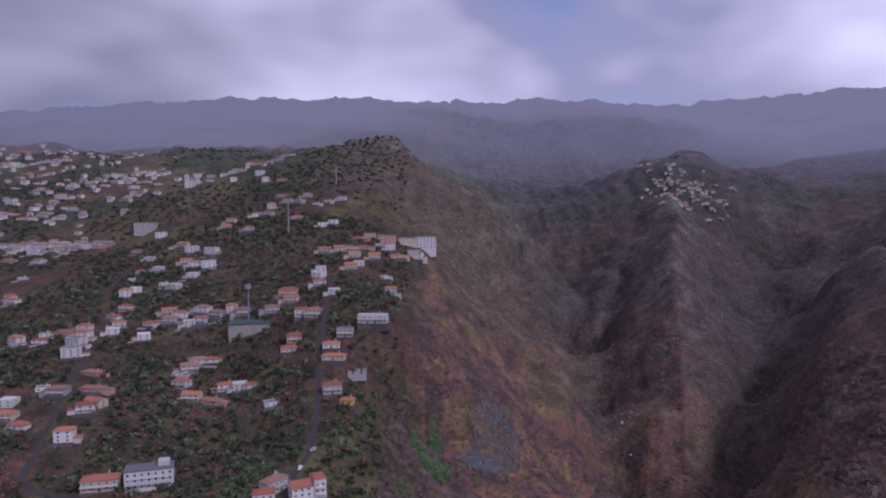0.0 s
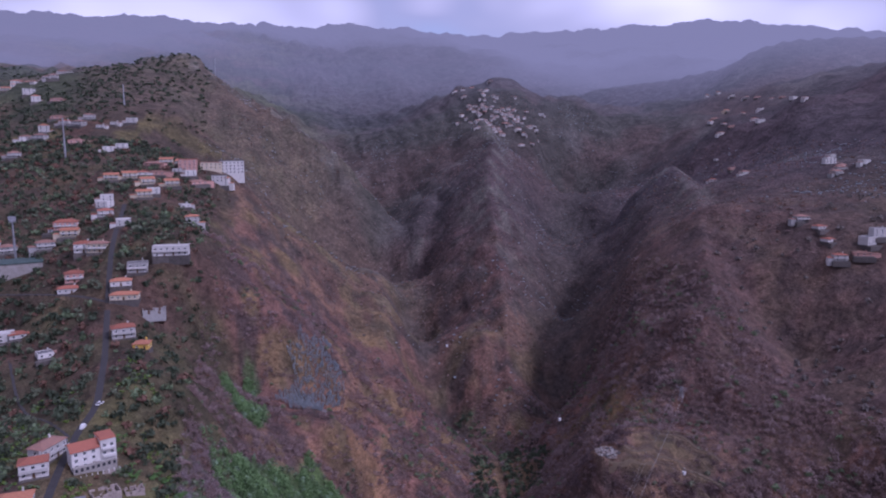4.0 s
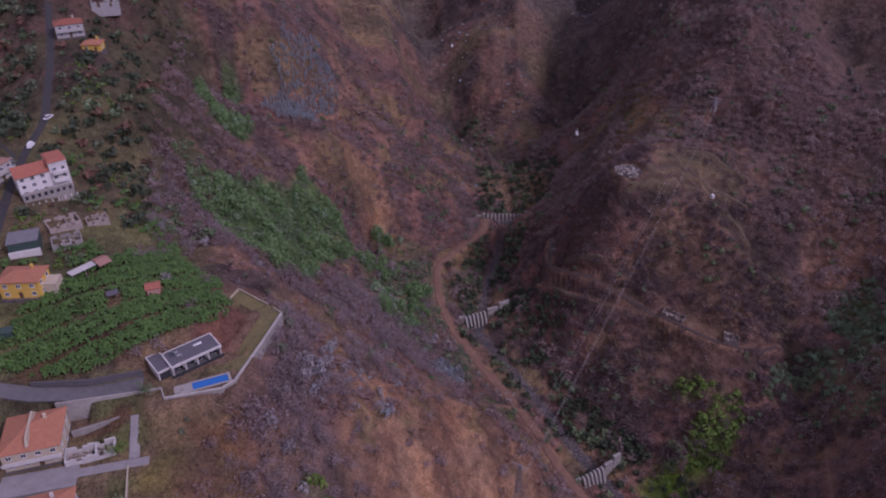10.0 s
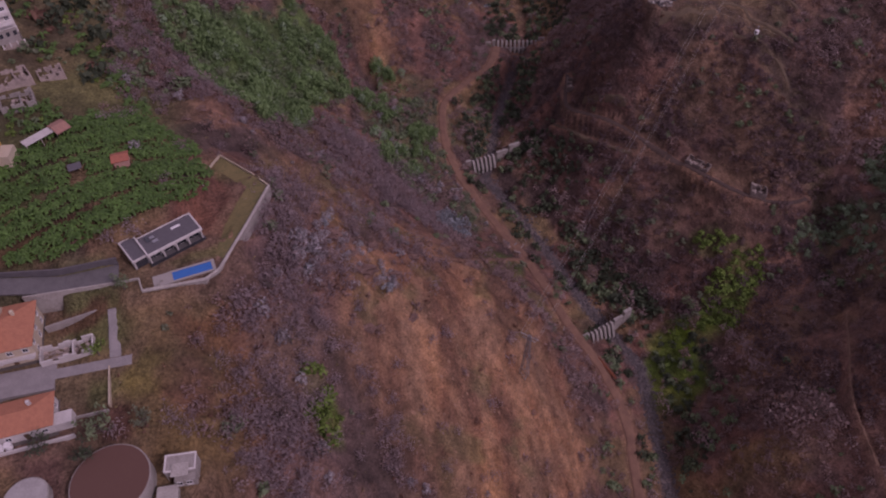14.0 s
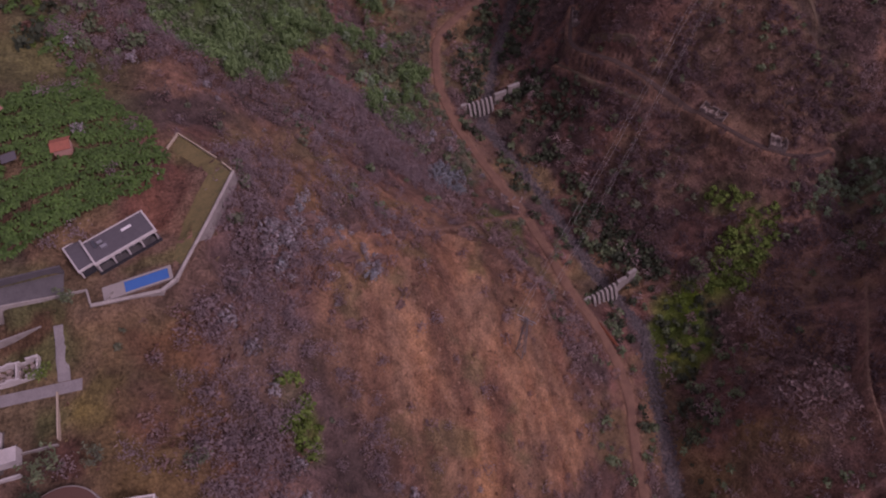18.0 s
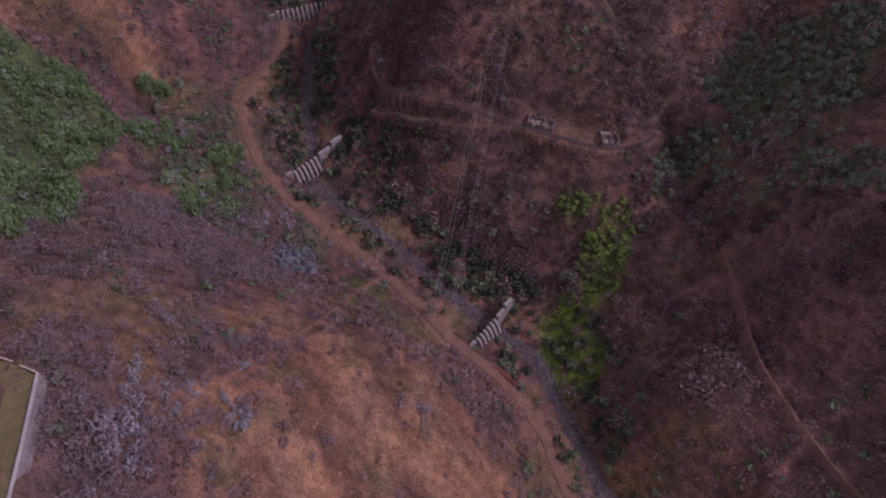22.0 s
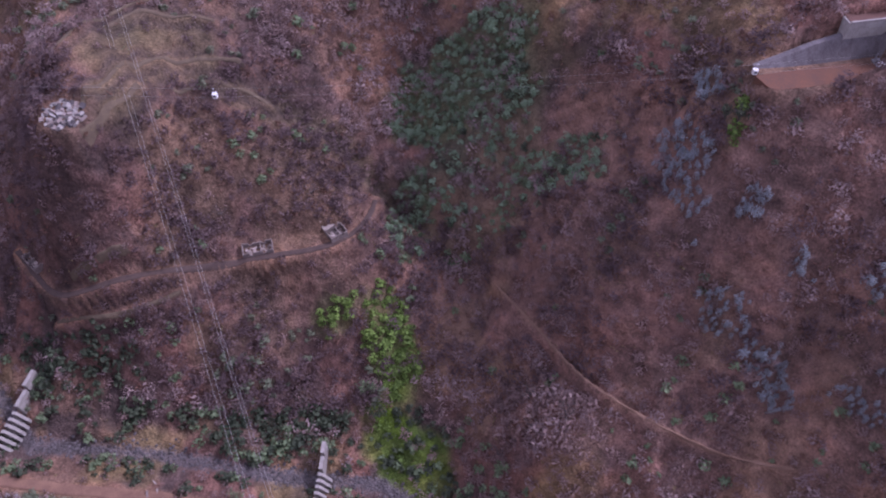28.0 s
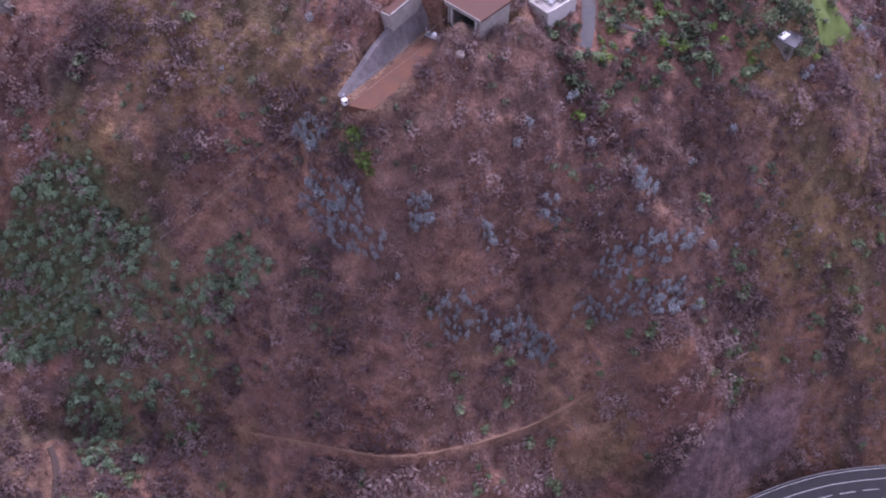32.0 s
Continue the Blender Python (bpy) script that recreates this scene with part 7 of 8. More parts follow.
def mast(m, h, label, head):
    root = empty("mast", m, label, "mast")
    bm = bmesh.new()
    prism(bm, circle(0.9, 10), -3, h * 0.5)
    prism(bm, circle(0.6, 10), h * 0.5, h)
    part("pole", bm, M_METAL, root)
    if head:
        part("platform", prism(bmesh.new(), circle(2.4, 12), h - 3.0, h - 1.6), M_METAL, root)
        part("antenna", block(-2.6, 2.6, -0.3, 0.3, h - 1.5, h + 1.0), M_METAL, root)
    return root


mast(at(-163, 596), 30, "tall grey lattice-topped mast by the hall", True)
mast(at(-174, 806), 38, "tall slim pale pylon on the hillside", False)
mast(at(-150, 1010), 26, "slim pale pylon below the hill", False)
mast(at(-130, 1560), 40, "far pylon on the hill crest", False)
mast(at(-60, 1440), 34, "far pylon on the spur", False)

church = empty("church", at(-412, 1183, 8), "white hillside church with two bell towers", "church")
part("nave", block(-11, 11, -4, 22, -8, 11), M_WHITE, church)
part("roof", roof_gable(22, 26, 11, 4.5), M_TILEOLD, church, m=pose(0, 9, 0))
for s in (-1, 1):
    tw = part("bell_tower", block(s * 8.5 - 3, s * 8.5 + 3, -6.5, -0.5, -8, 19), M_WHITE, church)
    part("dome", (lambda b: (prism(b, circle(2.4, 12, s * 8.5, -3.5), 19, 21.5), b)[1])(bmesh.new()), M_GREYWALL, tw)
    fr = again("window", WIDEWIN[0], tw, pose(s * 8.5, -6.51, 13))
    again("pane", WIDEWIN[1], fr, Matrix())
part("stairs", block(-9, 9, -12, -6.6, -8, -1.5, top=(1, 2)), M_OLDCONC, church)


def car(m, paint, label, van=False):
    root = empty("car", m, label, "car", "parked cars")
    bm = bmesh.new()
    box(bm, -0.85, 0.85, -2.1, 2.1, 0.3, 0.85, top=(0.05, 0.08))
    part("body", bm, paint, root)
    part("cabin", block(-0.78, 0.78, -1.9 if van else -1.5, 1.2 if van else 0.9, 0.86, 1.95 if van else 1.42, top=(0.12, 0.3)), M_GLASS if not van else paint, root)
    part("roof_panel", block(-0.62, 0.62, -1.2, 0.55, 1.96 if van else 1.43, 2.0 if van else 1.47), paint, root)
    for x in (-0.8, 0.8):
        for y in (-1.3, 1.3):
            wh = bmesh.new()
            prism(wh, circle(0.32, 12), -0.11, 0.11)
            w = part("wheel", wh, M_RUBBER, root, m=pose(x, y, 0.32, 0, 90, 0))
            rb = bmesh.new()
            prism(rb, circle(0.18, 10), -0.125, 0.125)
            part("rim", rb, M_METAL, w)
    return root


for x, y, turn, pt, word, van in ((-75.4, 305.0, -12, M_CARW, "white hatchback parked on the narrow road", False), (-74.6, 366.0, -8, M_CARW, "white van parked at the roadside", True), (-71.2, 385.0, -25, M_CARW, "white car parked at the road bend", False),
                                  (-80.0, 357.0, 30, M_CARG, "grey car parked by the house", False), (-78.4, 352.0, 5, M_CARG, "dark car parked between the houses", False), (-78.6, 294.5, 0, M_CARW, "white car at the road edge", False)):
    car(at(x, y, turn, lift=0.12), pt, word, van)
for k, (x, y) in enumerate(((-1.6, -3.0), (0.6, -2.6), (-0.6, 0.4), (1.8, 0.6))):
    q = white_yard.matrix_basis @ pose(x, y, 3.02, 0, 0, 10 * k)
    car(q, M_CARW, "white van parked on the concrete deck", True)

# ---- plants ----
rs = np.random.RandomState(12)
M_TWIG = material("burnt_twigs", (0.307, 0.214, 0.194), 0.9, (0.203, 0.144, 0.135), 0.05, 0.9, per_island=0.10, through_light=0.35)
M_DRYLEAF = material("dry_brown_leaves", (0.227, 0.127, 0.091), 0.9, (0.150, 0.088, 0.068), 0.12, 0.9, per_island=0.2, through_light=0.35)
M_LEAF = material("green_leaves", (0.196, 0.263, 0.142), 0.8, (0.132, 0.178, 0.100), 0.12, 0.9, per_island=0.2, through_light=0.35)
M_DARKLEAF = material("dark_green_leaves", (0.078, 0.101, 0.060), 0.8, (0.052, 0.068, 0.044), 0.1, 0.9, per_island=0.2, through_light=0.3)
M_LUSH = material("bright_green_leaves", (0.185, 0.285, 0.062), 0.8, (0.115, 0.18, 0.046), 0.15, 0.8, per_island=0.35, through_light=0.35)
M_BLUE = material("blue_grey_leaves", (0.372, 0.414, 0.438), 0.75, (0.240, 0.266, 0.282), 0.15, 0.8, per_island=0.2, through_light=0.35)
M_SAGE = material("sage_green_leaves", (0.182, 0.209, 0.135), 0.8, (0.121, 0.142, 0.095), 0.12, 0.8, per_island=0.2, through_light=0.35)
M_BANANA = material("banana_leaves", (0.104, 0.208, 0.049), 0.5, (0.046, 0.098, 0.026), 0.3, 0.8, per_island=0.3, through_light=0.3)
M_PALE = material("pale_grey_leaves", (0.413, 0.394, 0.406), 0.85, (0.237, 0.213, 0.225), 0.15, 0.8, per_island=0.35, through_light=0.35)
M_SEA = material("sea_green_leaves", (0.295, 0.415, 0.265), 0.8, (0.205, 0.29, 0.18), 0.10, 0.8, per_island=0.15, through_light=0.35)
M_TWIG2 = material("pale_pinkish_twigs", (0.349, 0.264, 0.251), 0.9, (0.248, 0.183, 0.174), 0.05, 0.9, per_island=0.10, through_light=0.35)
M_TWIGDARK = material("charred_dark_twigs", (0.186, 0.133, 0.133), 0.9, (0.119, 0.084, 0.087), 0.05, 0.9, per_island=0.10, through_light=0.4)
M_SOFT = material("lavender_twigs", (0.35, 0.28, 0.285), 0.9, (0.23, 0.18, 0.183), 0.07, 0.9, per_island=0.08, through_light=0.45)
M_FARLEAF = material("dull_far_leaves", (0.228, 0.204, 0.180), 0.9, (0.150, 0.134, 0.126), 0.03, 0.9, per_island=0.2, through_light=0.35)
M_REED = material("fresh_green_reeds", (0.215, 0.345, 0.140), 0.8, (0.130, 0.210, 0.09), 0.08, 0.9, per_island=0.12, through_light=0.35)
M_BARK = material("grey_bark", (0.12, 0.10, 0.09), 0.95, (0.07, 0.055, 0.05), 1.0, 0.8, 0.4)
M_STRAW = material("straw_grass", (0.260, 0.208, 0.098), 0.9, (0.156, 0.130, 0.065), 0.15, 0.8, per_island=0.3, through_light=0.35)


def tri_leaf(c, size, r):
    """Two corners-together triangles: a bent leaf spray at c."""
    a = r.normal(size=3)
    a /= np.linalg.norm(a)
    b = np.cross(a, r.normal(size=3))
    b /= np.linalg.norm(b) + 1e-9
    n = np.cross(a, b)
    return [c - a * size, c + b * size * 0.55 + n * size * 0.2, c + a * size, c - b * size * 0.55 + n * size * 0.2], [(0, 1, 2), (0, 2, 3)]


def leafy(r, n, tall=1.0, size=0.3, hollow=0.55, cone=0.0):
    """A ragged clump of leaf sprays about one metre in radius."""
    v, f = [], []
    lumps = r.normal(size=(5, 3)) * np.array((0.45, 0.45, 0.3)) + np.array((0, 0, 0.65))
    for k in range(n):
        d = r.normal(size=3)
        d /= np.linalg.norm(d)
        q = hollow + (1 - hollow) * r.rand()
        c = lumps[k % 5] + d * q * 0.55
        if cone:
            h = r.rand() ** 1.3
            ang, rad = r.rand() * 6.283, (1 - h) * 0.55 * (0.6 + 0.4 * r.rand())
            c = np.array((rad * math.cos(ang), rad * math.sin(ang), 0.1 + h * 1.9))
        c[2] = max(c[2], 0.05) * tall
        p, t = tri_leaf(c, size * (0.6 + 0.8 * r.rand()), r)
        f += [tuple(i + len(v) for i in q_) for q_ in t]
        v += p
    return np.array(v), np.array(f)


def dome(r, n, tall=1.0, size=0.22, lumps=4, face=0.45):
    """A rounded crown of leaf sprays lying about its skin, one metre in radius."""
    v, f = [], []
    heads = [np.array((0.5 * math.cos(a), 0.5 * math.sin(a), 0.5 + 0.4 * r.rand())) * (0.6 + 0.5 * r.rand()) for a in [k * 6.283 / lumps + r.rand() for k in range(lumps)]] + [np.array((0, 0, 0.85))]
    for k in range(n):
        d = r.normal(size=3) + np.array((0, 0, 0.5))
        d /= np.linalg.norm(d)
        c = heads[k % len(heads)] + d * (0.38 + 0.22 * r.rand())
        c[2] = max(c[2], 0.02) * tall
        nn = d + r.normal(size=3) * face
        nn /= np.linalg.norm(nn)
        a = np.cross(nn, r.normal(size=3))
        a /= np.linalg.norm(a) + 1e-9
        b, s_ = np.cross(nn, a), size * (0.6 + 0.8 * r.rand())
        i = len(v)
        v += [c - a * s_, c + b * s_ * 0.6, c + a * s_, c - b * s_ * 0.6]
        f += [(i, i + 1, i + 2), (i, i + 2, i + 3)]
    return np.array(v), np.array(f)


def twiggy(r, n=3, sprays=52, fine=0.088, loose=0.16):
    """A leafless shrub: a few thin stems and a rounded haze of fine twigs."""
    v, f = [], []
    for k in range(n):
        ang, lean = r.rand() * 6.283, 0.1 + 0.6 * r.rand()
        p2 = np.array((math.cos(ang) * lean, math.sin(ang) * lean, 0.6 + 0.4 * r.rand()))
        s = np.array((-math.sin(ang), math.cos(ang), 0)) * 0.022
        b = len(v)
        v += [-s, s, p2]
        f += [(b, b + 1, b + 2)]
    heads = [np.array((0.48 * math.cos(a), 0.48 * math.sin(a), 0.3 + 0.35 * r.rand())) * (0.5 + 0.6 * r.rand()) for a in [k * 1.57 + r.rand() for k in range(4)]] + [np.array((0, 0, 0.62))]
    for k in range(sprays):
        d = r.normal(size=3) + np.array((0, 0, 0.5))
        d /= np.linalg.norm(d)
        c = heads[k % 5] + d * (0.46 - loose + loose * (r.rand() if loose < 0.2 else 2 * r.rand() ** 1.5))
        c[2] = max(c[2], 0.02)
        t = np.cross(d, r.normal(size=3))
        t = t / (np.linalg.norm(t) + 1e-9) + d * r.uniform(-0.3, 0.6)
        e = c + t * (0.10 + 2.0 * fine)
        s = np.cross(t, d + 0.35 * r.normal(size=3))
        s *= fine / (np.linalg.norm(s) + 1e-9)
        b = len(v)
        v += [c - s, c + s, e]
        f += [(b, b + 1, b + 2)]
    return np.array(v), np.array(f)


def banana(r):
    """One banana plant: a stem and drooping blades."""
    v, f = [], []
    for k in range(3):
        a = k * 2.094
        v.append((0.1 * math.cos(a), 0.1 * math.sin(a), 0))
    v.append((0, 0, 1.5))
    f += [(0, 1, 3), (1, 2, 3), (2, 0, 3)]
    for k in range(9):
        a = k * 2.4 + r.rand() * 0.6
        L, up = 1.2 + 0.7 * r.rand(), 0.5 + 0.7 * r.rand()
        c, s = math.cos(a), math.sin(a)
        mid = []
        for t, w in ((0.08, 0.08), (0.4, 0.28), (0.75, 0.26), (1.0, 0.03)):
            rr, z = L * t, 1.35 + up * t * 1.5 - 1.5 * t * t
            mid.append(((rr * c + w * s, rr * s - w * c, z), (rr * c, rr * s, z + 0.1), (rr * c - w * s, rr * s + w * c, z)))
        b = len(v)
        for m3 in mid:
            v += m3
        for i in range(3):
            q = b + i * 3
            f += [(q, q + 3, q + 4), (q, q + 4, q + 1), (q + 1, q + 4, q + 5), (q + 1, q + 5, q + 2)]
    return np.array(v, float), np.array(f)


def stone(r):
    v = r.normal(size=(8, 3))
    v /= np.linalg.norm(v, axis=1)[:, None]
    base = np.array([(-1, -1, -.6), (1, -1, -.6), (1, 1, -.6), (-1, 1, -.6), (-.7, -.7, .6), (.7, -.7, .6), (.7, .7, .6), (-.7, .7, .6)]) + 0.3 * v
    q = [(0, 1, 5, 4), (1, 2, 6, 5), (2, 3, 7, 6), (3, 0, 4, 7), (4, 5, 6, 7)]
    return base, np.array([t for a, b, c, d in q for t in ((a, b, c), (a, c, d))])


def scatter(name, protos, x, y, size, mat, label, category, sink=0.1, tall=None):
    """One mesh of many plants, a prototype at each place."""
    vs, fs, base = [], [], 0
    z = ground_z(x, y)
    which, turn = rs.randint(len(protos), size=len(x)), rs.rand(len(x)) * 6.283
    tall = np.ones(len(x)) if tall is None else tall
    for k, (pv, pf) in enumerate(protos):
        sel = np.where(which == k)[0]
        if not len(sel):
            continue
        c, s = np.cos(turn[sel])[:, None], np.sin(turn[sel])[:, None]
        S = size[sel][:, None]
        px, py, pz = pv[None, :, 0], pv[None, :, 1], pv[None, :, 2]
        V = np.stack([(px * c - py * s) * S + x[sel][:, None], (px * s + py * c) * S + y[sel][:, None], pz * S * tall[sel][:, None] + z[sel][:, None] - sink * S], -1)
        F = pf[None] + (np.arange(len(sel)) * len(pv))[:, None, None] + base
        vs.append(V.reshape(-1, 3))
        fs.append(F.reshape(-1, 3))
        base += len(sel) * len(pv)
    m = fast_mesh(name, np.concatenate(vs), np.concatenate(fs), 3)
    m.materials.append(mat)
    return tagged(new(name, m), label, category, kind="stuff")


TWIGS = [twiggy(rs) for _ in range(7)]
SOFTTWIGS = [twiggy(rs, 4, 130, 0.042, 0.34) for _ in range(7)]
SPRIGS = [twiggy(rs, 2, 16, 0.065) for _ in range(5)]
CLUMPS = [dome(rs, 46, 0.95, 0.29) for _ in range(6)]
REEDS = [dome(rs, 120, 1.0, 0.155, 5, 0.6) for _ in range(6)]
SPARSE = [leafy(rs, 14, 0.8, 0.32, 0.3) for _ in range(5)]
CONES = [dome(rs, 110, 1.3, 0.16, 3) for _ in range(6)]
GARDEN = [dome(rs, 24, 1.0, 0.38, 4) for _ in range(6)]
FARS = [dome(rs, 18, 0.9, 0.42, 3) for _ in range(5)]
BANANAS = [banana(rs) for _ in range(6)]
STONES = [stone(rs) for _ in range(8)]


def spots(x0, x1, y0, y1, step):
    gx, gy = np.meshgrid(np.arange(x0, x1, step), np.arange(y0, y1, step))
    gx, gy = gx.ravel(), gy.ravel()
    return gx + rs.uniform(-0.6, 0.6, len(gx)) * step, gy + rs.uniform(-0.6, 0.6, len(gy)) * step


def clear_of(x, y, lines, gap):
    ok = np.ones(len(x), bool)
    for key in lines:
        d, _ = to_line(x, y, road_lines[key][0])
        ok &= d > road_lines[key][1] + gap
    return ok


px, py = [np.concatenate(p) for p in zip(spots(-34, 335, 70, 620, 2.25), spots(135, 335, -70, 70, 2.5))]
zo = zones(px, py)
cdist, _ = to_line(px, py, creek_line)
clump = fbm(px, py, 16, 3, 20.0)
steepish = smooth(0.2, 0.55, np.hypot((ground_z(px + 2, py) - ground_z(px - 2, py)) / 4, (ground_z(px, py + 2) - ground_z(px, py - 2)) / 4))
dens = (0.16 + 0.95 * smooth(0.43, 0.57, clump)) * (0.25 + 0.75 * steepish)
terraced = blob(px, py, 230, 135, 30, 80, 12)
dens *= 1 + terraced * (np.where((((ground_z(px, py) + 5.0 * (fbm(px, py, 40, 2, 23.0) - 0.5)) / 5.2) % 1.0 > 0.42), 0.9, -0.85))
bd = np.full(len(px), 1e9)
for pts_ in BANKS:
    bd = np.minimum(bd, to_line(px, py, [(a, b, 0) for a, b in pts_])[0])
dens *= (1 + 0.3 * blob(px, py, 215, 385, 45, 45, 20)) * smooth(0.8, 4.0, bd)
dens *= (1 - 0.92 * zo["bare"]) * (1 - zo["spray"])
dens *= (1 - zo["blue"]) * (1 - 0.9 * zo["gully"]) * (1 - 0.8 * zo["green"])
dens = np.maximum(dens, 0.95 * np.maximum.reduce([zo["green"] * 0.5, zo["gully"] * 0.4, zo["grey"] * np.where(px < 60, 0.62, 0.85), zo["mixed"] * 0.8, zo["lush"] * 0.9, zo["pale"] * 0.9, zo["bankwood"] * 0.9]))
dens = np.where((px > 150) & (zo["bare"] < 0.3) & (zo["spray"] < 0.3), np.maximum(dens, 0.50 + 0.4 * (clump - 0.5)), dens)
dens *= np.where((px < -8) & (py < 300), 0.25, 1.0) * (1 - 0.85 * zo["field"]) * np.where((px > 238) & (py < 112) & (ground_z(px, py) > 113), 0.15, 1.0)
dens *= smooth(2.0, 4.5, cdist)
dens *= 1 - smooth(450, 620, py) * 0.45
dens *= 1 - 0.85 * blob(px, py, 160, 474, 22, 9, -14)
ok = (rs.rand(len(px)) < dens) & clear_of(px, py, ("dirt", "path", "lower", "track", "drive", "station"), 0.4) & clear_of(px, py, ("trail",), 1.6)
for cx, cy, hx, hy, turn, pz in PADS:
    c, s = math.cos(radians(turn)), math.sin(radians(turn))
    u, v = np.abs((px - cx) * c + (py - cy) * s) - hx, np.abs(-(px - cx) * s + (py - cy) * c) - hy
    ok &= np.maximum(u, v) > 1.0
hd, _ = to_line(px, py, [(a, b, 0) for a, b, _ in hw])
ok &= hd > 9
px, py, clump = px[ok], py[ok], clump[ok]
zo = {k: v[ok] for k, v in zo.items()}
bank = (cdist[ok] < 17) & (fbm(px, py, 22, 2, 31.0) > 0.42)
kind_n, pick = fbm(px, py, 26, 3, 41.0), rs.rand(len(px))
size = rs.uniform(0.8, 2.1, len(px)) * (0.8 + 0.5 * clump) * (1 + 0.35 * zo["grey"])
cat = np.full(len(px), "twig", dtype=object)
cat[(pick < 0.16)] = "dry"
cat[(pick > 0.90)] = "straw"
cat[(kind_n > 0.62) & (pick < 0.16) & (zo["bare"] < 0.2)] = "leaf"
cat[(kind_n < 0.38) & (pick < 0.25) & (zo["bare"] < 0.2)] = "sage"
cat[(pick > 0.5) & (pick < 0.5 + 0.5 * smooth(0.45, 0.6, fbm(px, py, 12, 2, 77.0)))] = "twig2"
cat[(blob(px, py, 198, 345, 62, 78, 10, 0.8) > 0.3) & ((cat == "twig2") | ((cat == "twig") & (pick > 0.3)))] = "char"
cat[(px > 190) & (py < 262) & (cat == "twig2") & (pick < 0.8)] = "twig"
cat[(px > 190) & (py < 262) & (cat == "twig") & (clump > 0.52) & (pick > 0.45)] = "char"
cat[(zo["green"] > 0.4) & (pick < 0.85)] = "leaf"
cat[(zo["green"] > 0.4) & (pick > 0.7)] = "sage"
cat[(zo["green"] > 0.15) & (zo["green"] < 0.6) & (pick > 0.3) & (pick < 0.55)] = "twig2"
cat[(zo["gully"] > 0.4) & (pick < 0.26)] = "sea"
cat[(px > 205) & (py < 220) & (pick > 0.18) & (pick < 0.19)] = "blue"
cat[(px < 60) & (py < 330) & (pick > 0.18) & (pick < 0.22)] = "pale"
cat[(zo["gully"] > 0.4) & (pick > 0.26) & (pick < 0.34)] = "dark"
cat[(zo["gully"] > 0.4) & (pick > 0.34) & (pick < 0.48)] = "sage"
cat[(zo["grey"] > 0.3) & (cat == "leaf")] = "twig2"
cat[(px > 140) & (zo["grey"] > 0.2) & (cat == "twig2")] = np.where(pick[(px > 140) & (zo["grey"] > 0.2) & (cat == "twig2")] < 0.75, "twig", "twig2")
cat[(px < 75) & (py < 385) & ((cat == "twig") | (cat == "twig2")) & ((zo["grey"] > 0.3) | (pick > 0.55))] = "soft"
mix_n = fbm(px, py, 9, 2, 61.0)
cat[(zo["mixed"] > 0.3) & (mix_n > 0.43) & (pick < 0.62)] = "sage"
cat[(zo["mixed"] > 0.3) & (mix_n > 0.47) & (pick > 0.62) & (pick < 0.85)] = "leaf"
cat[(zo["mixed"] > 0.3) & (mix_n < 0.40) & (pick < 0.3)] = "pale"
cat[(zo["blue"] > 0.35) & (pick < 0.5)] = "blue"
cat[(zo["pale"] > 0.35) & (pick < 0.62)] = "pale"
cat[(zo["pale"] > 0.35) & (pick > 0.92)] = "blue"
cat[(zo["lush"] > 0.3) & (pick < 0.75)] = "lush"
cat[(zo["bankwood"] > 0.35) & (pick < 0.7)] = "dark"
cat[bank & (pick < 0.4)] = "dark"
cat[bank & (pick > 0.4) & (pick < 0.7)] = "leaf"
for key, protos, mat, name, label, category, tall in (
        ("char", TWIGS, M_TWIGDARK, "charred_scrub", "charred dark mauve bushes on the spur", "scrub", 1.0), ("soft", SOFTTWIGS, M_SOFT, "lavender_scrub", "soft lavender-grey leafless bushes below the villa wall", "scrub", 1.0),
        ("twig2", TWIGS, M_TWIG2, "pale_burnt_scrub", "pale pinkish-grey leafless bushes on the slopes", "scrub", 1.0), ("twig", TWIGS, M_TWIG, "burnt_scrub", "leafless mauve-grey burnt scrub covering the slopes", "scrub", 1.0), ("dry", SPARSE, M_DRYLEAF, "dry_scrub", "rust-brown dry scrub on the slopes", "scrub", 0.9),
        ("straw", SPARSE, M_STRAW, "dry_grass", "straw-coloured tufts on the slopes", "grass", 0.5), ("leaf", CLUMPS, M_LEAF, "green_scrub", "green leafy scrub in damp hollows", "scrub", 1.0),
        ("sage", CLUMPS, M_SAGE, "sage_scrub", "pale sage-green scrub on the slopes", "scrub", 0.9), ("dark", CLUMPS, M_DARKLEAF, "dark_scrub", "dark green bushes along the creek", "scrub", 1.1),
        ("blue", CONES, M_BLUE, "young_eucalyptus", "blue-grey young eucalyptus saplings in stands", "saplings", 1.25), ("pale", CONES, M_PALE, "pale_scrub", "pale grey-white shrubs above the bare slope", "scrub", 1.0), ("sea", CLUMPS, M_SEA, "canopy_scrub", "sea-green leafy canopy in the ravine", "scrub", 1.0), ("lush", CLUMPS, M_LUSH, "lush_scrub", "bright yellow-green leafy growth below the terrace", "scrub", 0.9)):
    sel = cat == key
    if sel.any():
        sz = size[sel] * (1.2 if key in ("lush", "leaf", "dark") else 1.0) * (0.55 if key == "straw" else 1.0) * (1.55 if key == "twig" else 1.0) * (1.9 if key in ("twig2", "soft", "char") else 1.0)
        scatter(name, protos, px[sel], py[sel], sz, mat, label, category, tall=np.full(sel.sum(), tall))

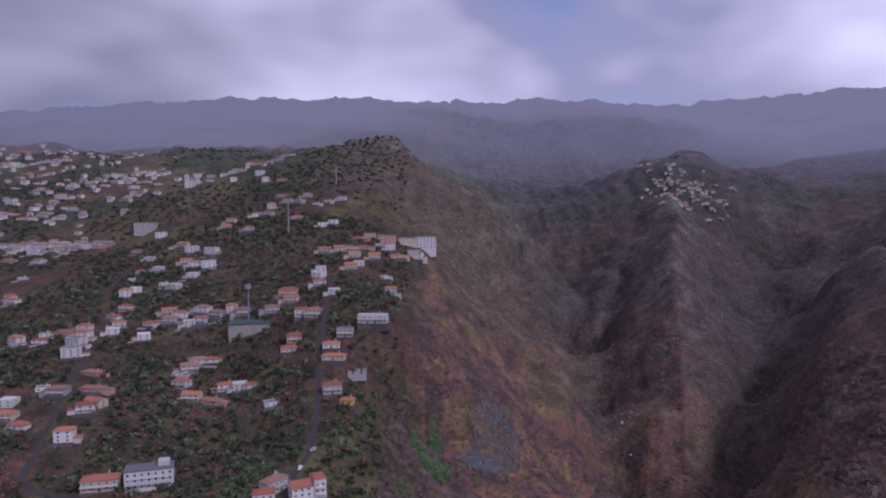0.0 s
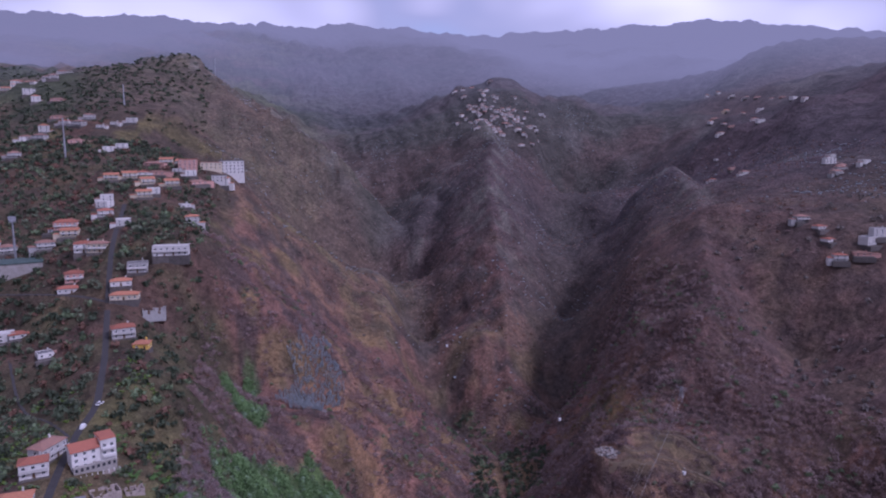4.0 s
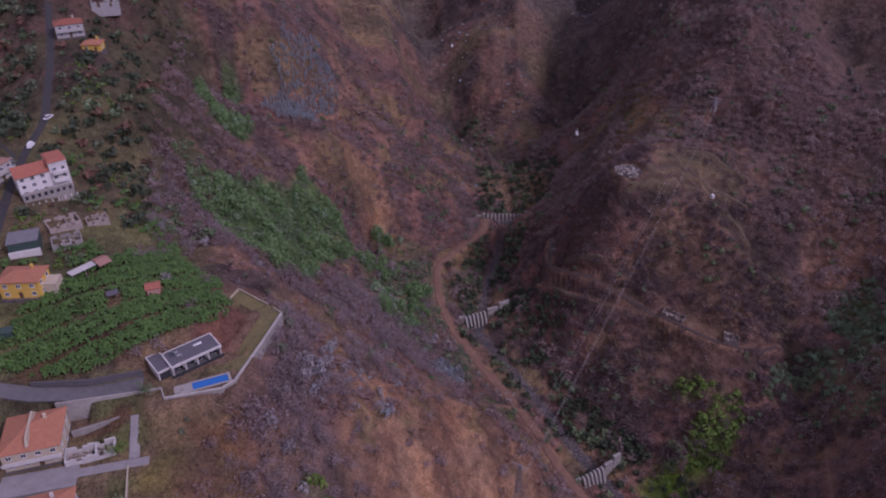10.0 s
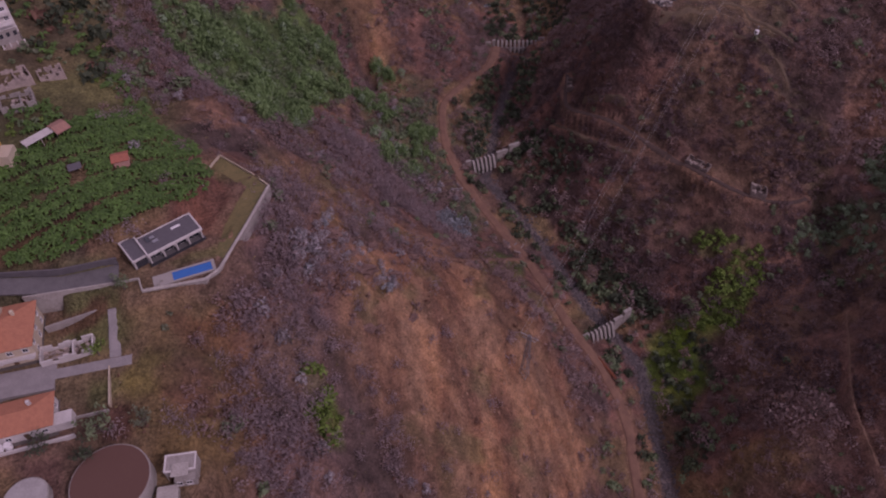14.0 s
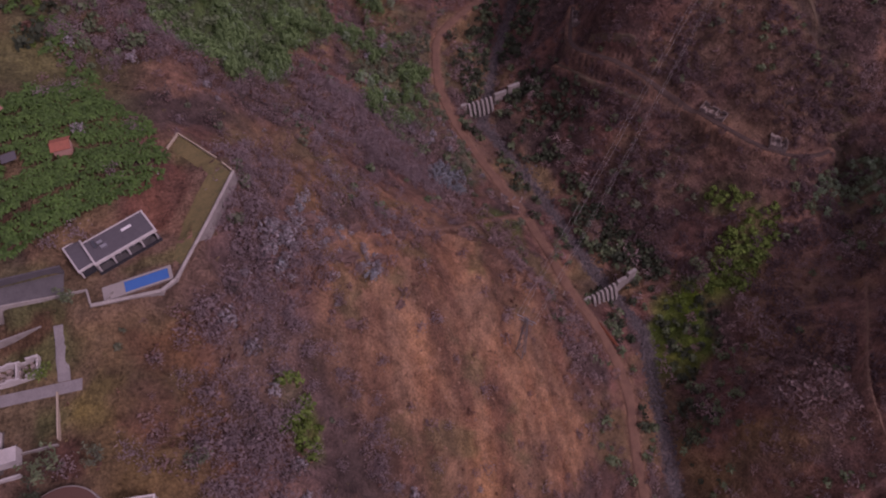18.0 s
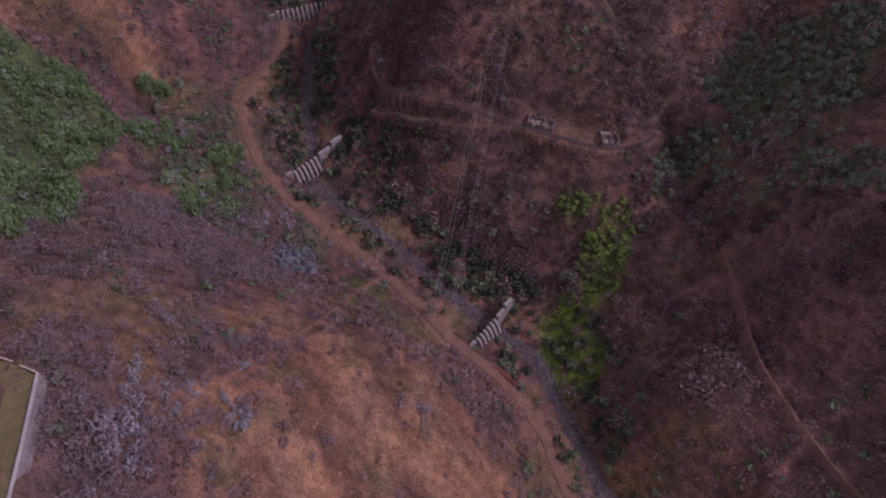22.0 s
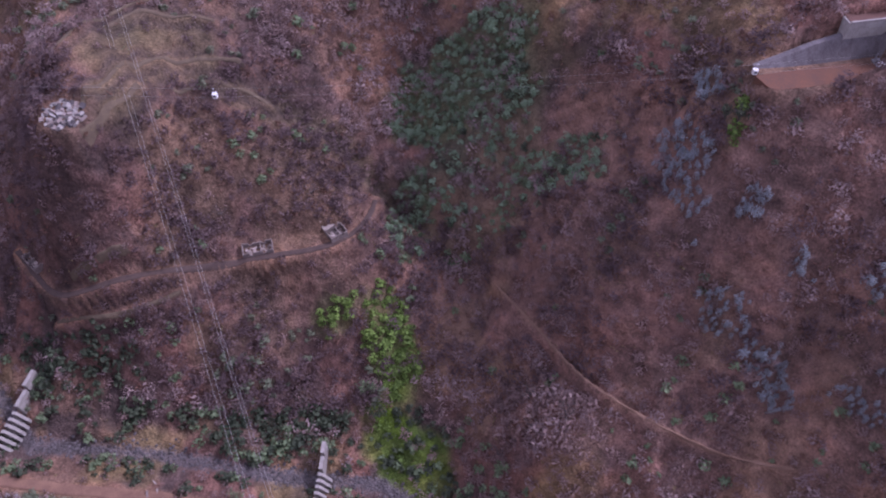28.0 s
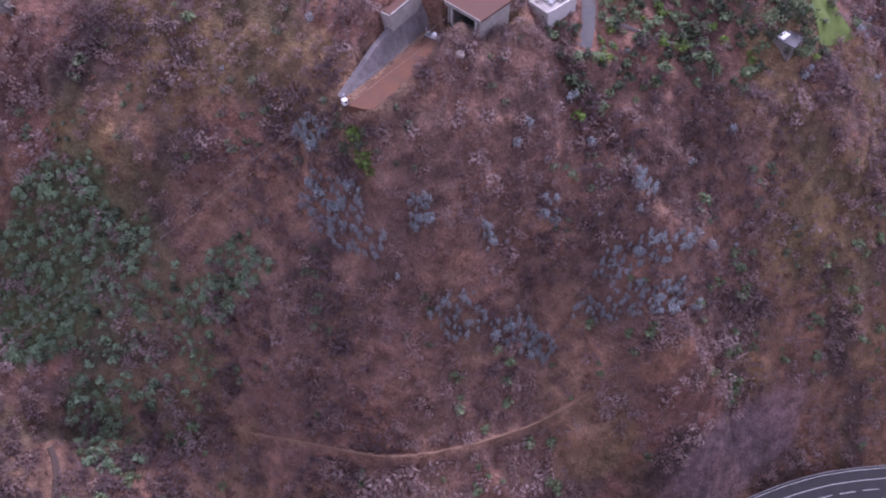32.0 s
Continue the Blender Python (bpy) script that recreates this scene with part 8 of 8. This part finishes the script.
# rounded stands: eucalyptus, canopy of the ravine, reeds of the damp slope
for key, step, lo, hi, protos, mat, name, label, category, tall in (("blue", 1.9, 0.65, 1.25, CONES, M_BLUE, "eucalyptus_stand", "dense blue-grey stands of young eucalyptus", "saplings", 1.9),
                                                                    ("gully", 3.0, 0.7, 1.9, REEDS, M_LEAF, "ravine_bushes", "fresh green bushes between the ravine trees", "bushes", 0.9), ("gully", 2.6, 0.8, 2.2, REEDS, M_SEA, "ravine_canopy", "sea-green leafy canopy filling the ravine", "trees", 1.0),
                                                                    ("green", 4.6, 0.9, 1.8, REEDS, M_SEA, "pale_thicket", "grey-green bushes within the damp thicket", "thicket", 1.0), ("green", 2.3, 0.9, 2.1, REEDS, M_REED, "reed_thicket", "fresh green thicket on the damp western slope", "thicket", 1.15)):
    ex, ey = spots(-40, 335, 60, 620, step)
    ez = zones(ex, ey)[key] * (0.35 + 1.3 * fbm(ex, ey, 13, 3, 91.0)) + 0.5 * (fbm(ex, ey, 5, 2, 93.0) - 0.5)
    if key == "gully":
        ez -= 0.30 * rs.rand(len(ex)) - 0.08
    if key == "green":
        ez += 1.1 * (fbm(ex, ey, 17, 3, 95.0) - 0.5) * (zones(ex, ey)[key] > 0.08) - 0.22 * rs.rand(len(ex)) + 0.08
    sel = (ez > {"blue": 0.3, "gully": 0.52, "green": 0.36}[key] - (0.05 if name == "pale_thicket" else 0.0)) & clear_of(ex, ey, ("dirt", "path", "lower", "trail", "track"), 0.8)
    lump = np.ones(sel.sum())
    if key == "green":
        lump = 0.38 + 1.35 * smooth(0.36, 0.64, fbm(ex[sel], ey[sel], 8, 2, 97.0))
    scatter(name, protos, ex[sel], ey[sel], rs.uniform(lo, hi, sel.sum()) * lump, mat, label, category, tall=tall * (0.7 + 0.5 * lump))

qx, qy = [np.concatenate(p) for p in zip(spots(-34, 320, 70, 520, 2.6), spots(135, 320, -70, 70, 3.0))]
zq = zones(qx, qy)
cq, _ = to_line(qx, qy, creek_line)
keep = (rs.rand(len(qx)) < 0.30) & (cq > 6.5) & clear_of(qx, qy, ("dirt", "path", "lower", "trail", "track", "drive"), 0.1)
for cx, cy, hx, hy, turn, pz in PADS[:6] + PADS[8:10]:
    c, s = math.cos(radians(turn)), math.sin(radians(turn))
    u, v = np.abs((qx - cx) * c + (qy - cy) * s) - hx, np.abs(-(qx - cx) * s + (qy - cy) * c) - hy
    keep &= np.maximum(u, v) > 0.6
qx, qy, zq = qx[keep], qy[keep], {k: v[keep] for k, v in zq.items()}
r1 = rs.rand(len(qx))
g = (zq["grass"] > 0.3) | (zq["lush"] > 0.3) | (zq["green"] > 0.4)
for sel, protos, mat, name, label in ((~g & (r1 < 0.35), SPARSE, M_DRYLEAF, "ground_litter", "low rust-brown litter between the shrubs"), (~g & (r1 > 0.35) & (r1 < 0.7), SPRIGS, M_TWIG, "low_twigs", "low grey twigs between the shrubs"),
                                      (~g & (r1 > 0.7), SPARSE, M_STRAW, "grass_tufts", "dry grass tufts on the bare earth"), (g, SPARSE, M_LEAF, "low_green", "low green weeds and grass")):
    scatter(name, protos, qx[sel], qy[sel], rs.uniform(0.35, 0.8, sel.sum()), mat, label, "undergrowth", tall=np.full(sel.sum(), 0.7))

# stones in the creek and on the cut face
k = 2600
tt_ = rs.rand(k) * (len(creek_line) - 4) + 2
ii = tt_.astype(int)
cl = np.array(creek_line)
sx = cl[ii, 0] + (cl[ii + 1, 0] - cl[ii, 0]) * (tt_ - ii) + rs.normal(size=k) * 2.0
sy = cl[ii, 1] + (cl[ii + 1, 1] - cl[ii, 1]) * (tt_ - ii) + rs.normal(size=k) * 2.0
scatter("creek_stones", STONES, sx, sy, rs.uniform(0.15, 0.75, k) ** 1.3, M_ROCK, "grey boulders and stones in the creek bed", "stones", sink=0.2)
sx, sy = spots(15, 110, 190, 300, 3.2)
sel = (rs.rand(len(sx)) < 0.5 * zones(sx, sy)["bare"]) & clear_of(sx, sy, ("dirt", "track"), 0.2)
scatter("slope_stones", STONES, sx[sel], sy[sel], rs.uniform(0.15, 0.6, sel.sum()), material("ochre_stones", (0.27, 0.16, 0.10), 0.95, (0.16, 0.10, 0.07), 0.5, 0.9, per_island=0.3), "ochre stones on the bare cut slope", "stones", sink=0.3)

# crags of reddish rock on the western slope
M_CRAG = material("reddish_crag", (0.20, 0.125, 0.10), 0.95, (0.095, 0.062, 0.055), 0.35, 0.9, 0.6, fine=5)


def crag(x, y, size, turn, seed):
    """A jagged outcrop, longer down the slope, sunk in the ground."""
    r = random.Random(seed)
    bm = bmesh.new()
    bmesh.ops.create_icosphere(bm, subdivisions=3, radius=1.0)
    for v in bm.verts:
        p = v.co
        k = 1 + 0.30 * math.sin(p.x * 4.1 + seed) * math.sin(p.y * 5.3 + 2 * seed) + 0.22 * math.sin(p.z * 7.7 + p.x * 6 + seed) + r.uniform(-0.12, 0.12)
        v.co = Vector((p.x * size * 1.5, p.y * size * 0.8, p.z * size * 0.75)) * k
    return tagged(part("rock_outcrop", bm, M_CRAG, m=at(x, y, turn, lift=-0.15 * size)), "jagged reddish-brown rock outcrop on the steep slope", "rock", "outcrops on the western slope")


for k, (x, y, q) in enumerate(((24, 269, 2.4), (32, 262, 2.8), (41, 264, 2.2), (20, 275, 2.0), (50, 277, 2.0), (60, 284, 1.8), (74, 287, 1.6), (16, 262, 2.0), (18, 251, 1.8), (27, 255, 1.6), (36, 272, 1.8), (13, 284, 1.7), (9, 295, 1.8), (30, 243, 1.6),
                               (22, 236, 1.5), (45, 252, 1.4), (8, 322, 1.8), (2, 340, 1.7), (48, 505, 2.6), (60, 520, 2.8), (72, 540, 3.0), (84, 560, 3.0), (66, 490, 2.4), (92, 590, 3.2))):
    crag(x, y, q, -25 + 17 * (k % 4), 3 + k)

# the banana field above the villa
FIELD = ((-72, 262), (-66, 275), (-46, 297), (-27, 307), (-12, 297), (-8.0, 291), (-5.0, 277.5), (-9.0, 270), (-13, 264.5), (-29, 258.5), (-45, 255), (-60, 257))


def inside(x, y, ring):
    r = np.zeros(len(x), bool)
    for (x0, y0), (x1, y1) in zip(ring, ring[1:] + ring[:1]):
        r ^= ((y0 > y) != (y1 > y)) & (x < (x1 - x0) * (y - y0) / (y1 - y0 + 1e-9) + x0)
    return r


u, v = np.meshgrid(np.arange(-45, 45, 1.25), np.arange(-40, 40, 1.5))
rows_on = np.abs(((v + 40) % 9.0) - 4.2) < 3.55
u, v = u[rows_on] + rs.uniform(-0.5, 0.5, rows_on.sum()), v[rows_on] + rs.uniform(-0.4, 0.4, rows_on.sum())
ca, sa = math.cos(radians(20)), math.sin(radians(20))
bx, by = -40 + u * ca - v * sa, 279 + u * sa + v * ca
on = inside(bx, by, FIELD) & (np.hypot(bx + 27.3, by - 281.7) > 3.4) & (np.hypot(bx + 38.5, by - 279.5) > 3.0) & (rs.rand(len(bx)) < 0.95)
scatter("banana_plants", BANANAS, bx[on], by[on], rs.uniform(0.6, 1.15, on.sum()), M_BANANA, "dense rows of green banana plants in the field", "banana plants", sink=0.02)
bx, by = spots(-72, -14, 296, 362, 2.4)
on = (fbm(bx, by, 10, 2, 3.0) > 0.49) & (bx + 0.35 * (by - 300) < -18) & clear_of(bx, by, ("main",), 2.5) & (np.hypot(bx + 57, by - 314) > 10) & (np.hypot(bx + 66, by - 306) > 7) & (np.hypot(bx + 66, by - 339) > 12) & (np.hypot(bx + 48, by - 322) > 5)
scatter("banana_plants", BANANAS, bx[on], by[on], rs.uniform(0.7, 1.2, on.sum()), M_BANANA, "scattered banana plants between the ruins", "banana plants", sink=0.02)

gx, gy = spots(-112, -26, 296, 430, 2.6)
on = (fbm(gx, gy, 11, 3, 13.0) > 0.51) & (gx + 0.3 * (gy - 300) < -20) & clear_of(gx, gy, ("main", "west", "cross", "lane"), 1.5) & ~inside(gx, gy, FIELD)
for hx, hy in [(o.matrix_basis.translation.x, o.matrix_basis.translation.y) for o in scene.objects if o.parent is None and o.type in ("EMPTY", "MESH") and o.name.split(".")[0] in ("house", "ruined_house", "metal_shed", "garden_hut", "car")]:
    on &= np.hypot(gx - hx, gy - hy) > 7.5
gk = rs.rand(len(gx))
for sel, mat, name, label in ((on & (gk < 0.55), M_LUSH, "garden_bushes", "bright green bushes in the overgrown plots"), (on & (gk >= 0.55), M_LEAF, "garden_growth", "mid-green shrubs between the ruins")):
    scatter(name, CLUMPS, gx[sel], gy[sel], rs.uniform(0.6, 1.5, sel.sum()), mat, label, "bushes", tall=np.full(sel.sum(), 0.85))

# woods and gardens of the town, far slopes
HOUSES = np.array([(o.matrix_basis.translation.x, o.matrix_basis.translation.y) for o in scene.objects if o.parent is None and o.name.split(".")[0] in ("house", "apartment_building", "sports_hall", "church", "ruined_house", "metal_shed", "garden_hut")])


def off_houses(x, y, gap):
    ok = np.ones(len(x), bool)
    for hx, hy in HOUSES:
        ok &= (np.abs(x - hx) > gap) | (np.abs(y - hy) > gap)
    return ok


tx, ty = spots(-420, -34, 320, 900, 4.4)
wood = fbm(tx, ty, 70, 3, 51.0) + 0.25 * blob(tx, ty, -135, 420, 45, 100, -20) + 0.2 * blob(tx, ty, -300, 680, 60, 50)
on = (rs.rand(len(tx)) < smooth(0.36, 0.54, wood) * 0.55 + 0.43) & clear_of(tx, ty, ("main", "west", "cross", "lane"), 1.5) & off_houses(tx, ty, 9)
tx, ty = tx[on], ty[on]
r2, sz = rs.rand(len(tx)), 0.8 + 2.9 * rs.rand(on.sum()) ** 1.8
for sel, mat, name, label in ((r2 < 0.6, M_DARKLEAF, "town_woods", "dark green trees between the town houses"), ((r2 >= 0.6) & (r2 < 0.72), M_LEAF, "town_gardens", "green garden bushes between the houses"), ((r2 >= 0.72) & (r2 < 0.86), M_SAGE, "town_orchards", "grey-green orchard trees between the houses"), (r2 >= 0.86, M_DRYLEAF, "town_thicket", "brown thickets on the town slopes")):
    scatter(name, GARDEN, tx[sel], ty[sel], sz[sel], mat, label, "trees")
tx, ty = spots(-1000, -60, 850, 1600, 11)
wood = fbm(tx, ty, 130, 3, 61.0) + 0.3 * blob(tx, ty, -400, 1080, 130, 70)
on = (rs.rand(len(tx)) < smooth(0.38, 0.56, wood)) & off_houses(tx, ty, 10)
scatter("far_woods", FARS, tx[on], ty[on], rs.uniform(2.2, 5.0, on.sum()), M_DARKLEAF, "dark woods on the far town hillside", "trees", tall=np.full(on.sum(), 0.7))
tx, ty = spots(-60, 700, 520, 1500, 7)
wood = fbm(tx, ty, 60, 3, 71.0)
on = (rs.rand(len(tx)) < 0.25 + 0.6 * smooth(0.42, 0.6, wood)) & off_houses(tx, ty, 10)
tx, ty, wood = tx[on], ty[on], wood[on]
r2 = rs.rand(len(tx))
r2 = np.where((fbm(tx, ty, 75, 3, 27.0) > 0.58) & (rs.rand(len(tx)) < 0.7), 0.9, r2 * 0.87)
for sel, mat, name, label in ((r2 < 0.4, M_TWIG, "far_scrub", "mauve-grey burnt woods on the far slopes"), ((r2 >= 0.4) & (r2 < 0.65), M_FARLEAF, "far_thicket", "dark thickets in the far ravines"), ((r2 >= 0.65) & (r2 < 0.85), M_DRYLEAF, "far_brown_scrub", "brown scrub on the far slopes"), (r2 >= 0.85, M_BLUE, "far_eucalyptus", "blue-grey eucalyptus patches on the far slopes")):
    scatter(name, FARS, tx[sel], ty[sel], rs.uniform(0.9, 2.1, sel.sum()), mat, label, "trees", tall=np.full(sel.sum(), 0.6))
tx, ty = spots(335, 760, 60, 540, 9)
on = (rs.rand(len(tx)) < 0.2 + 0.6 * smooth(0.42, 0.6, fbm(tx, ty, 50, 3, 81.0))) & off_houses(tx, ty, 10)
scatter("east_woods", FARS, tx[on], ty[on], rs.uniform(1.6, 3.2, on.sum()), M_FARLEAF, "dull brown-green woods on the eastern heights", "trees")


# hedges and bushes of the eastern rim gardens
tx, ty = spots(243, 320, 8, 122, 3.0)
on = (ground_z(tx, ty) > 112) & (rs.rand(len(tx)) < 0.35 + 0.65 * smooth(0.4, 0.55, fbm(tx, ty, 14, 3, 95.0))) & clear_of(tx, ty, ("station",), 1.0) & (np.hypot(tx - 247, ty - 45.5) > 6.5) & ((np.abs(tx - 254) > 9.5) | (np.abs(ty - 21) > 9.5)) & (np.hypot(tx - 277, ty - 117) > 9)
tx, ty = tx[on], ty[on]
r2 = rs.rand(len(tx))
for sel, mat, name, label in ((r2 < 0.4, M_LEAF, "rim_bushes", "green garden bushes along the eastern rim"), ((r2 >= 0.4) & (r2 < 0.88), M_DARKLEAF, "rim_hedges", "dark green hedges around the rim plots"), (r2 >= 0.88, M_LUSH, "rim_shrubs", "bright green shrubs beside the lawn")):
    scatter(name, CLUMPS, tx[sel], ty[sel], rs.uniform(1.1, 2.7, sel.sum()), mat, label, "bushes")


# ---- single trees ----
def tree(x, y, h, spread, leaf_mat, label, leaves=160, seed=1, limbs=5, bare=False):
    r, rnd = np.random.RandomState(seed), random.Random(seed)
    root = empty("tree", at(x, y, rnd.uniform(0, 360)), label, "tree")
    bm = bmesh.new()
    pts, rad = [Vector((0, 0, -0.8))], [h * 0.035]
    for i in range(1, 6):
        pts.append(Vector((rnd.uniform(-0.05, 0.05) * h * i / 5, rnd.uniform(-0.05, 0.05) * h * i / 5, h * 0.62 * i / 5)))
        rad.append(h * 0.035 * (1 - i / 6.5))
    rings = [[bm.verts.new(p + Vector((math.cos(a) * q, math.sin(a) * q, 0))) for a in [j * math.tau / 7 for j in range(7)]] for p, q in zip(pts, rad)]
    for a, b in zip(rings[:-1], rings[1:]):
        for j in range(7):
            bm.faces.new((a[j], a[(j + 1) % 7], b[(j + 1) % 7], b[j]))
    bm.faces.new(rings[-1])
    part("trunk", bm, M_BARK, root)
    tips = []
    for k in range(limbs):
        lb = bmesh.new()
        a, z0 = k * math.tau / limbs + rnd.uniform(-0.4, 0.4), h * rnd.uniform(0.28, 0.55)
        p = Vector((0, 0, z0))
        d = Vector((math.cos(a), math.sin(a), rnd.uniform(0.5, 1.1))).normalized()
        for j in range(3):
            q = p + d * spread * 0.42
            beam(lb, p, q, h * 0.014 / (j + 1))
            for s in range(3 if bare else 1):
                e = q + Vector((rnd.uniform(-1, 1), rnd.uniform(-1, 1), rnd.uniform(0.1, 1))) * spread * 0.35
                beam(lb, q, e, h * 0.006)
                if bare:
                    for _ in range(3):
                        beam(lb, e, e + Vector((rnd.uniform(-1, 1), rnd.uniform(-1, 1), rnd.uniform(-0.2, 1))) * spread * 0.22, h * 0.0035)
                tips.append(e)
            p, d = q, (d + Vector((rnd.uniform(-0.4, 0.4), rnd.uniform(-0.4, 0.4), 0.25))).normalized()
        part("limb", lb, M_BARK, root)
    v, f = [], []
    for k in range(leaves):
        c = np.array(tips[k % len(tips)]) + r.normal(size=3) * spread * 0.2
        p_, t_ = tri_leaf(c, spread * 0.13 * (0.6 + r.rand()), r)
        f += [tuple(i + len(v) for i in q_) for q_ in t_]
        v += p_
    if v:
        m = fast_mesh("crown", np.array(v), np.array(f), 3)
        m.materials.append(leaf_mat)
        again("crown", m, root, Matrix())
    return root


for k, (x, y, h, s) in enumerate(((5, 303, 7, 3.2), (-6, 308, 6, 2.8), (12, 318, 6.5, 3), (9, 232, 6, 3), (4, 214, 6.5, 3), (6, 244, 6, 2.6), (12, 205, 6, 3), (150, 318, 7, 3.4), (162, 300, 7, 3.2), (186, 222, 6.5, 3), (181, 208, 7, 3.2),
                                  (176, 218, 6, 2.8), (168, 226, 6, 2.6), (248, 262, 6, 2.8), (236, 268, 6, 2.8), (199, 345, 5.5, 2.5), (221, 320, 5.5, 2.5), (60, 334, 6, 3), (46, 340, 6, 3), (82, 346, 6, 3), (259, 221, 6, 2.8), (272, 236, 6, 2.6))):
    tree(x, y, h, s, M_TWIG, "leafless burnt tree with grey branches on the slope", leaves=26, seed=100 + k, bare=True)
for k, (x, y, h, s, mt, word) in enumerate(((-33, 209, 6, 3.2, M_LEAF, "leafy green garden tree by the plot wall"), (-36, 204, 5, 2.6, M_DARKLEAF, "dark green garden tree by the reservoir"), (-34.5, 229, 4.5, 2.2, M_LUSH, "bright green garden shrub tree by the path"),
                                            (-27.5, 243, 4.2, 2.2, M_LEAF, "small palm-green tree below the driveway"), (-24, 209, 4.5, 2.2, M_SAGE, "grey-green tree on the dry plot"), (-6, 207, 4.2, 2.4, M_SAGE, "pale green bush tree at the cliff edge"),
                                            (-45, 207, 5, 2.4, M_DARKLEAF, "dark tree behind the bungalow"), (14, 217, 5, 3, M_LUSH, "bright green tree on the steep slope"), (253.5, 188, 8, 2.2, M_DARKLEAF, "narrow dark green tree below the ramp"),
                                            (255.5, 191.5, 7, 2.0, M_DARKLEAF, "narrow dark green tree below the ramp"), (252.5, 51, 6, 3, M_LEAF, "leafy tree beside the farm hut"), (256, 58, 6, 3, M_DARKLEAF, "dark leafy tree beside the farm hut"),
                                            (254, 39, 6, 3.2, M_LEAF, "leafy tree between hut and lawn"), (243.2, 47.5, 5, 2.8, M_DARKLEAF, "dark leafy tree beside the farm hut"), (245.0, 40.5, 5, 2.8, M_DARKLEAF, "dark leafy tree beside the farm hut"), (249.5, 38.8, 5.5, 3.0, M_DARKLEAF, "dark leafy tree beside the farm hut"), (251.6, 45.5, 6, 3.0, M_DARKLEAF, "dark leafy tree beside the farm hut"), (248.5, 52.0, 5.5, 3.0, M_DARKLEAF, "dark leafy tree beside the farm hut"), (241.8, 43.2, 4.5, 2.6, M_LEAF, "leafy green tree below the farm hut"), (266, 66, 6.5, 3.4, M_DARKLEAF, "dark tree at the eastern rim"), (259, 72, 6, 3, M_SAGE, "grey-green tree at the eastern rim"), (256, 80, 4, 2.4, M_LUSH, "bright green bush tree by the rim fence"),
                                            (168, 272, 6, 3, M_DARKLEAF, "dark green tree beside the creek meadow"), (174, 279, 6, 3, M_LEAF, "green tree beside the creek meadow"), (148, 305, 6.5, 3.2, M_DARKLEAF, "dark green tree at the creek bank"), (118, 432, 6.5, 3.2, M_DARKLEAF, "dark green tree at the road bend"),
                                            (106, 425, 6, 3, M_DARKLEAF, "dark green tree beside the dirt road"), (104, 410, 5, 2.6, M_DARKLEAF, "dark green tree beside the dirt road"), (118, 296, 4, 2.2, M_LEAF, "green bush tree at the creek edge"), (122, 305, 4, 2.2, M_LEAF, "green bush tree at the creek edge"))):
    tree(x, y, h, s, mt, word, leaves=190, seed=200 + k)
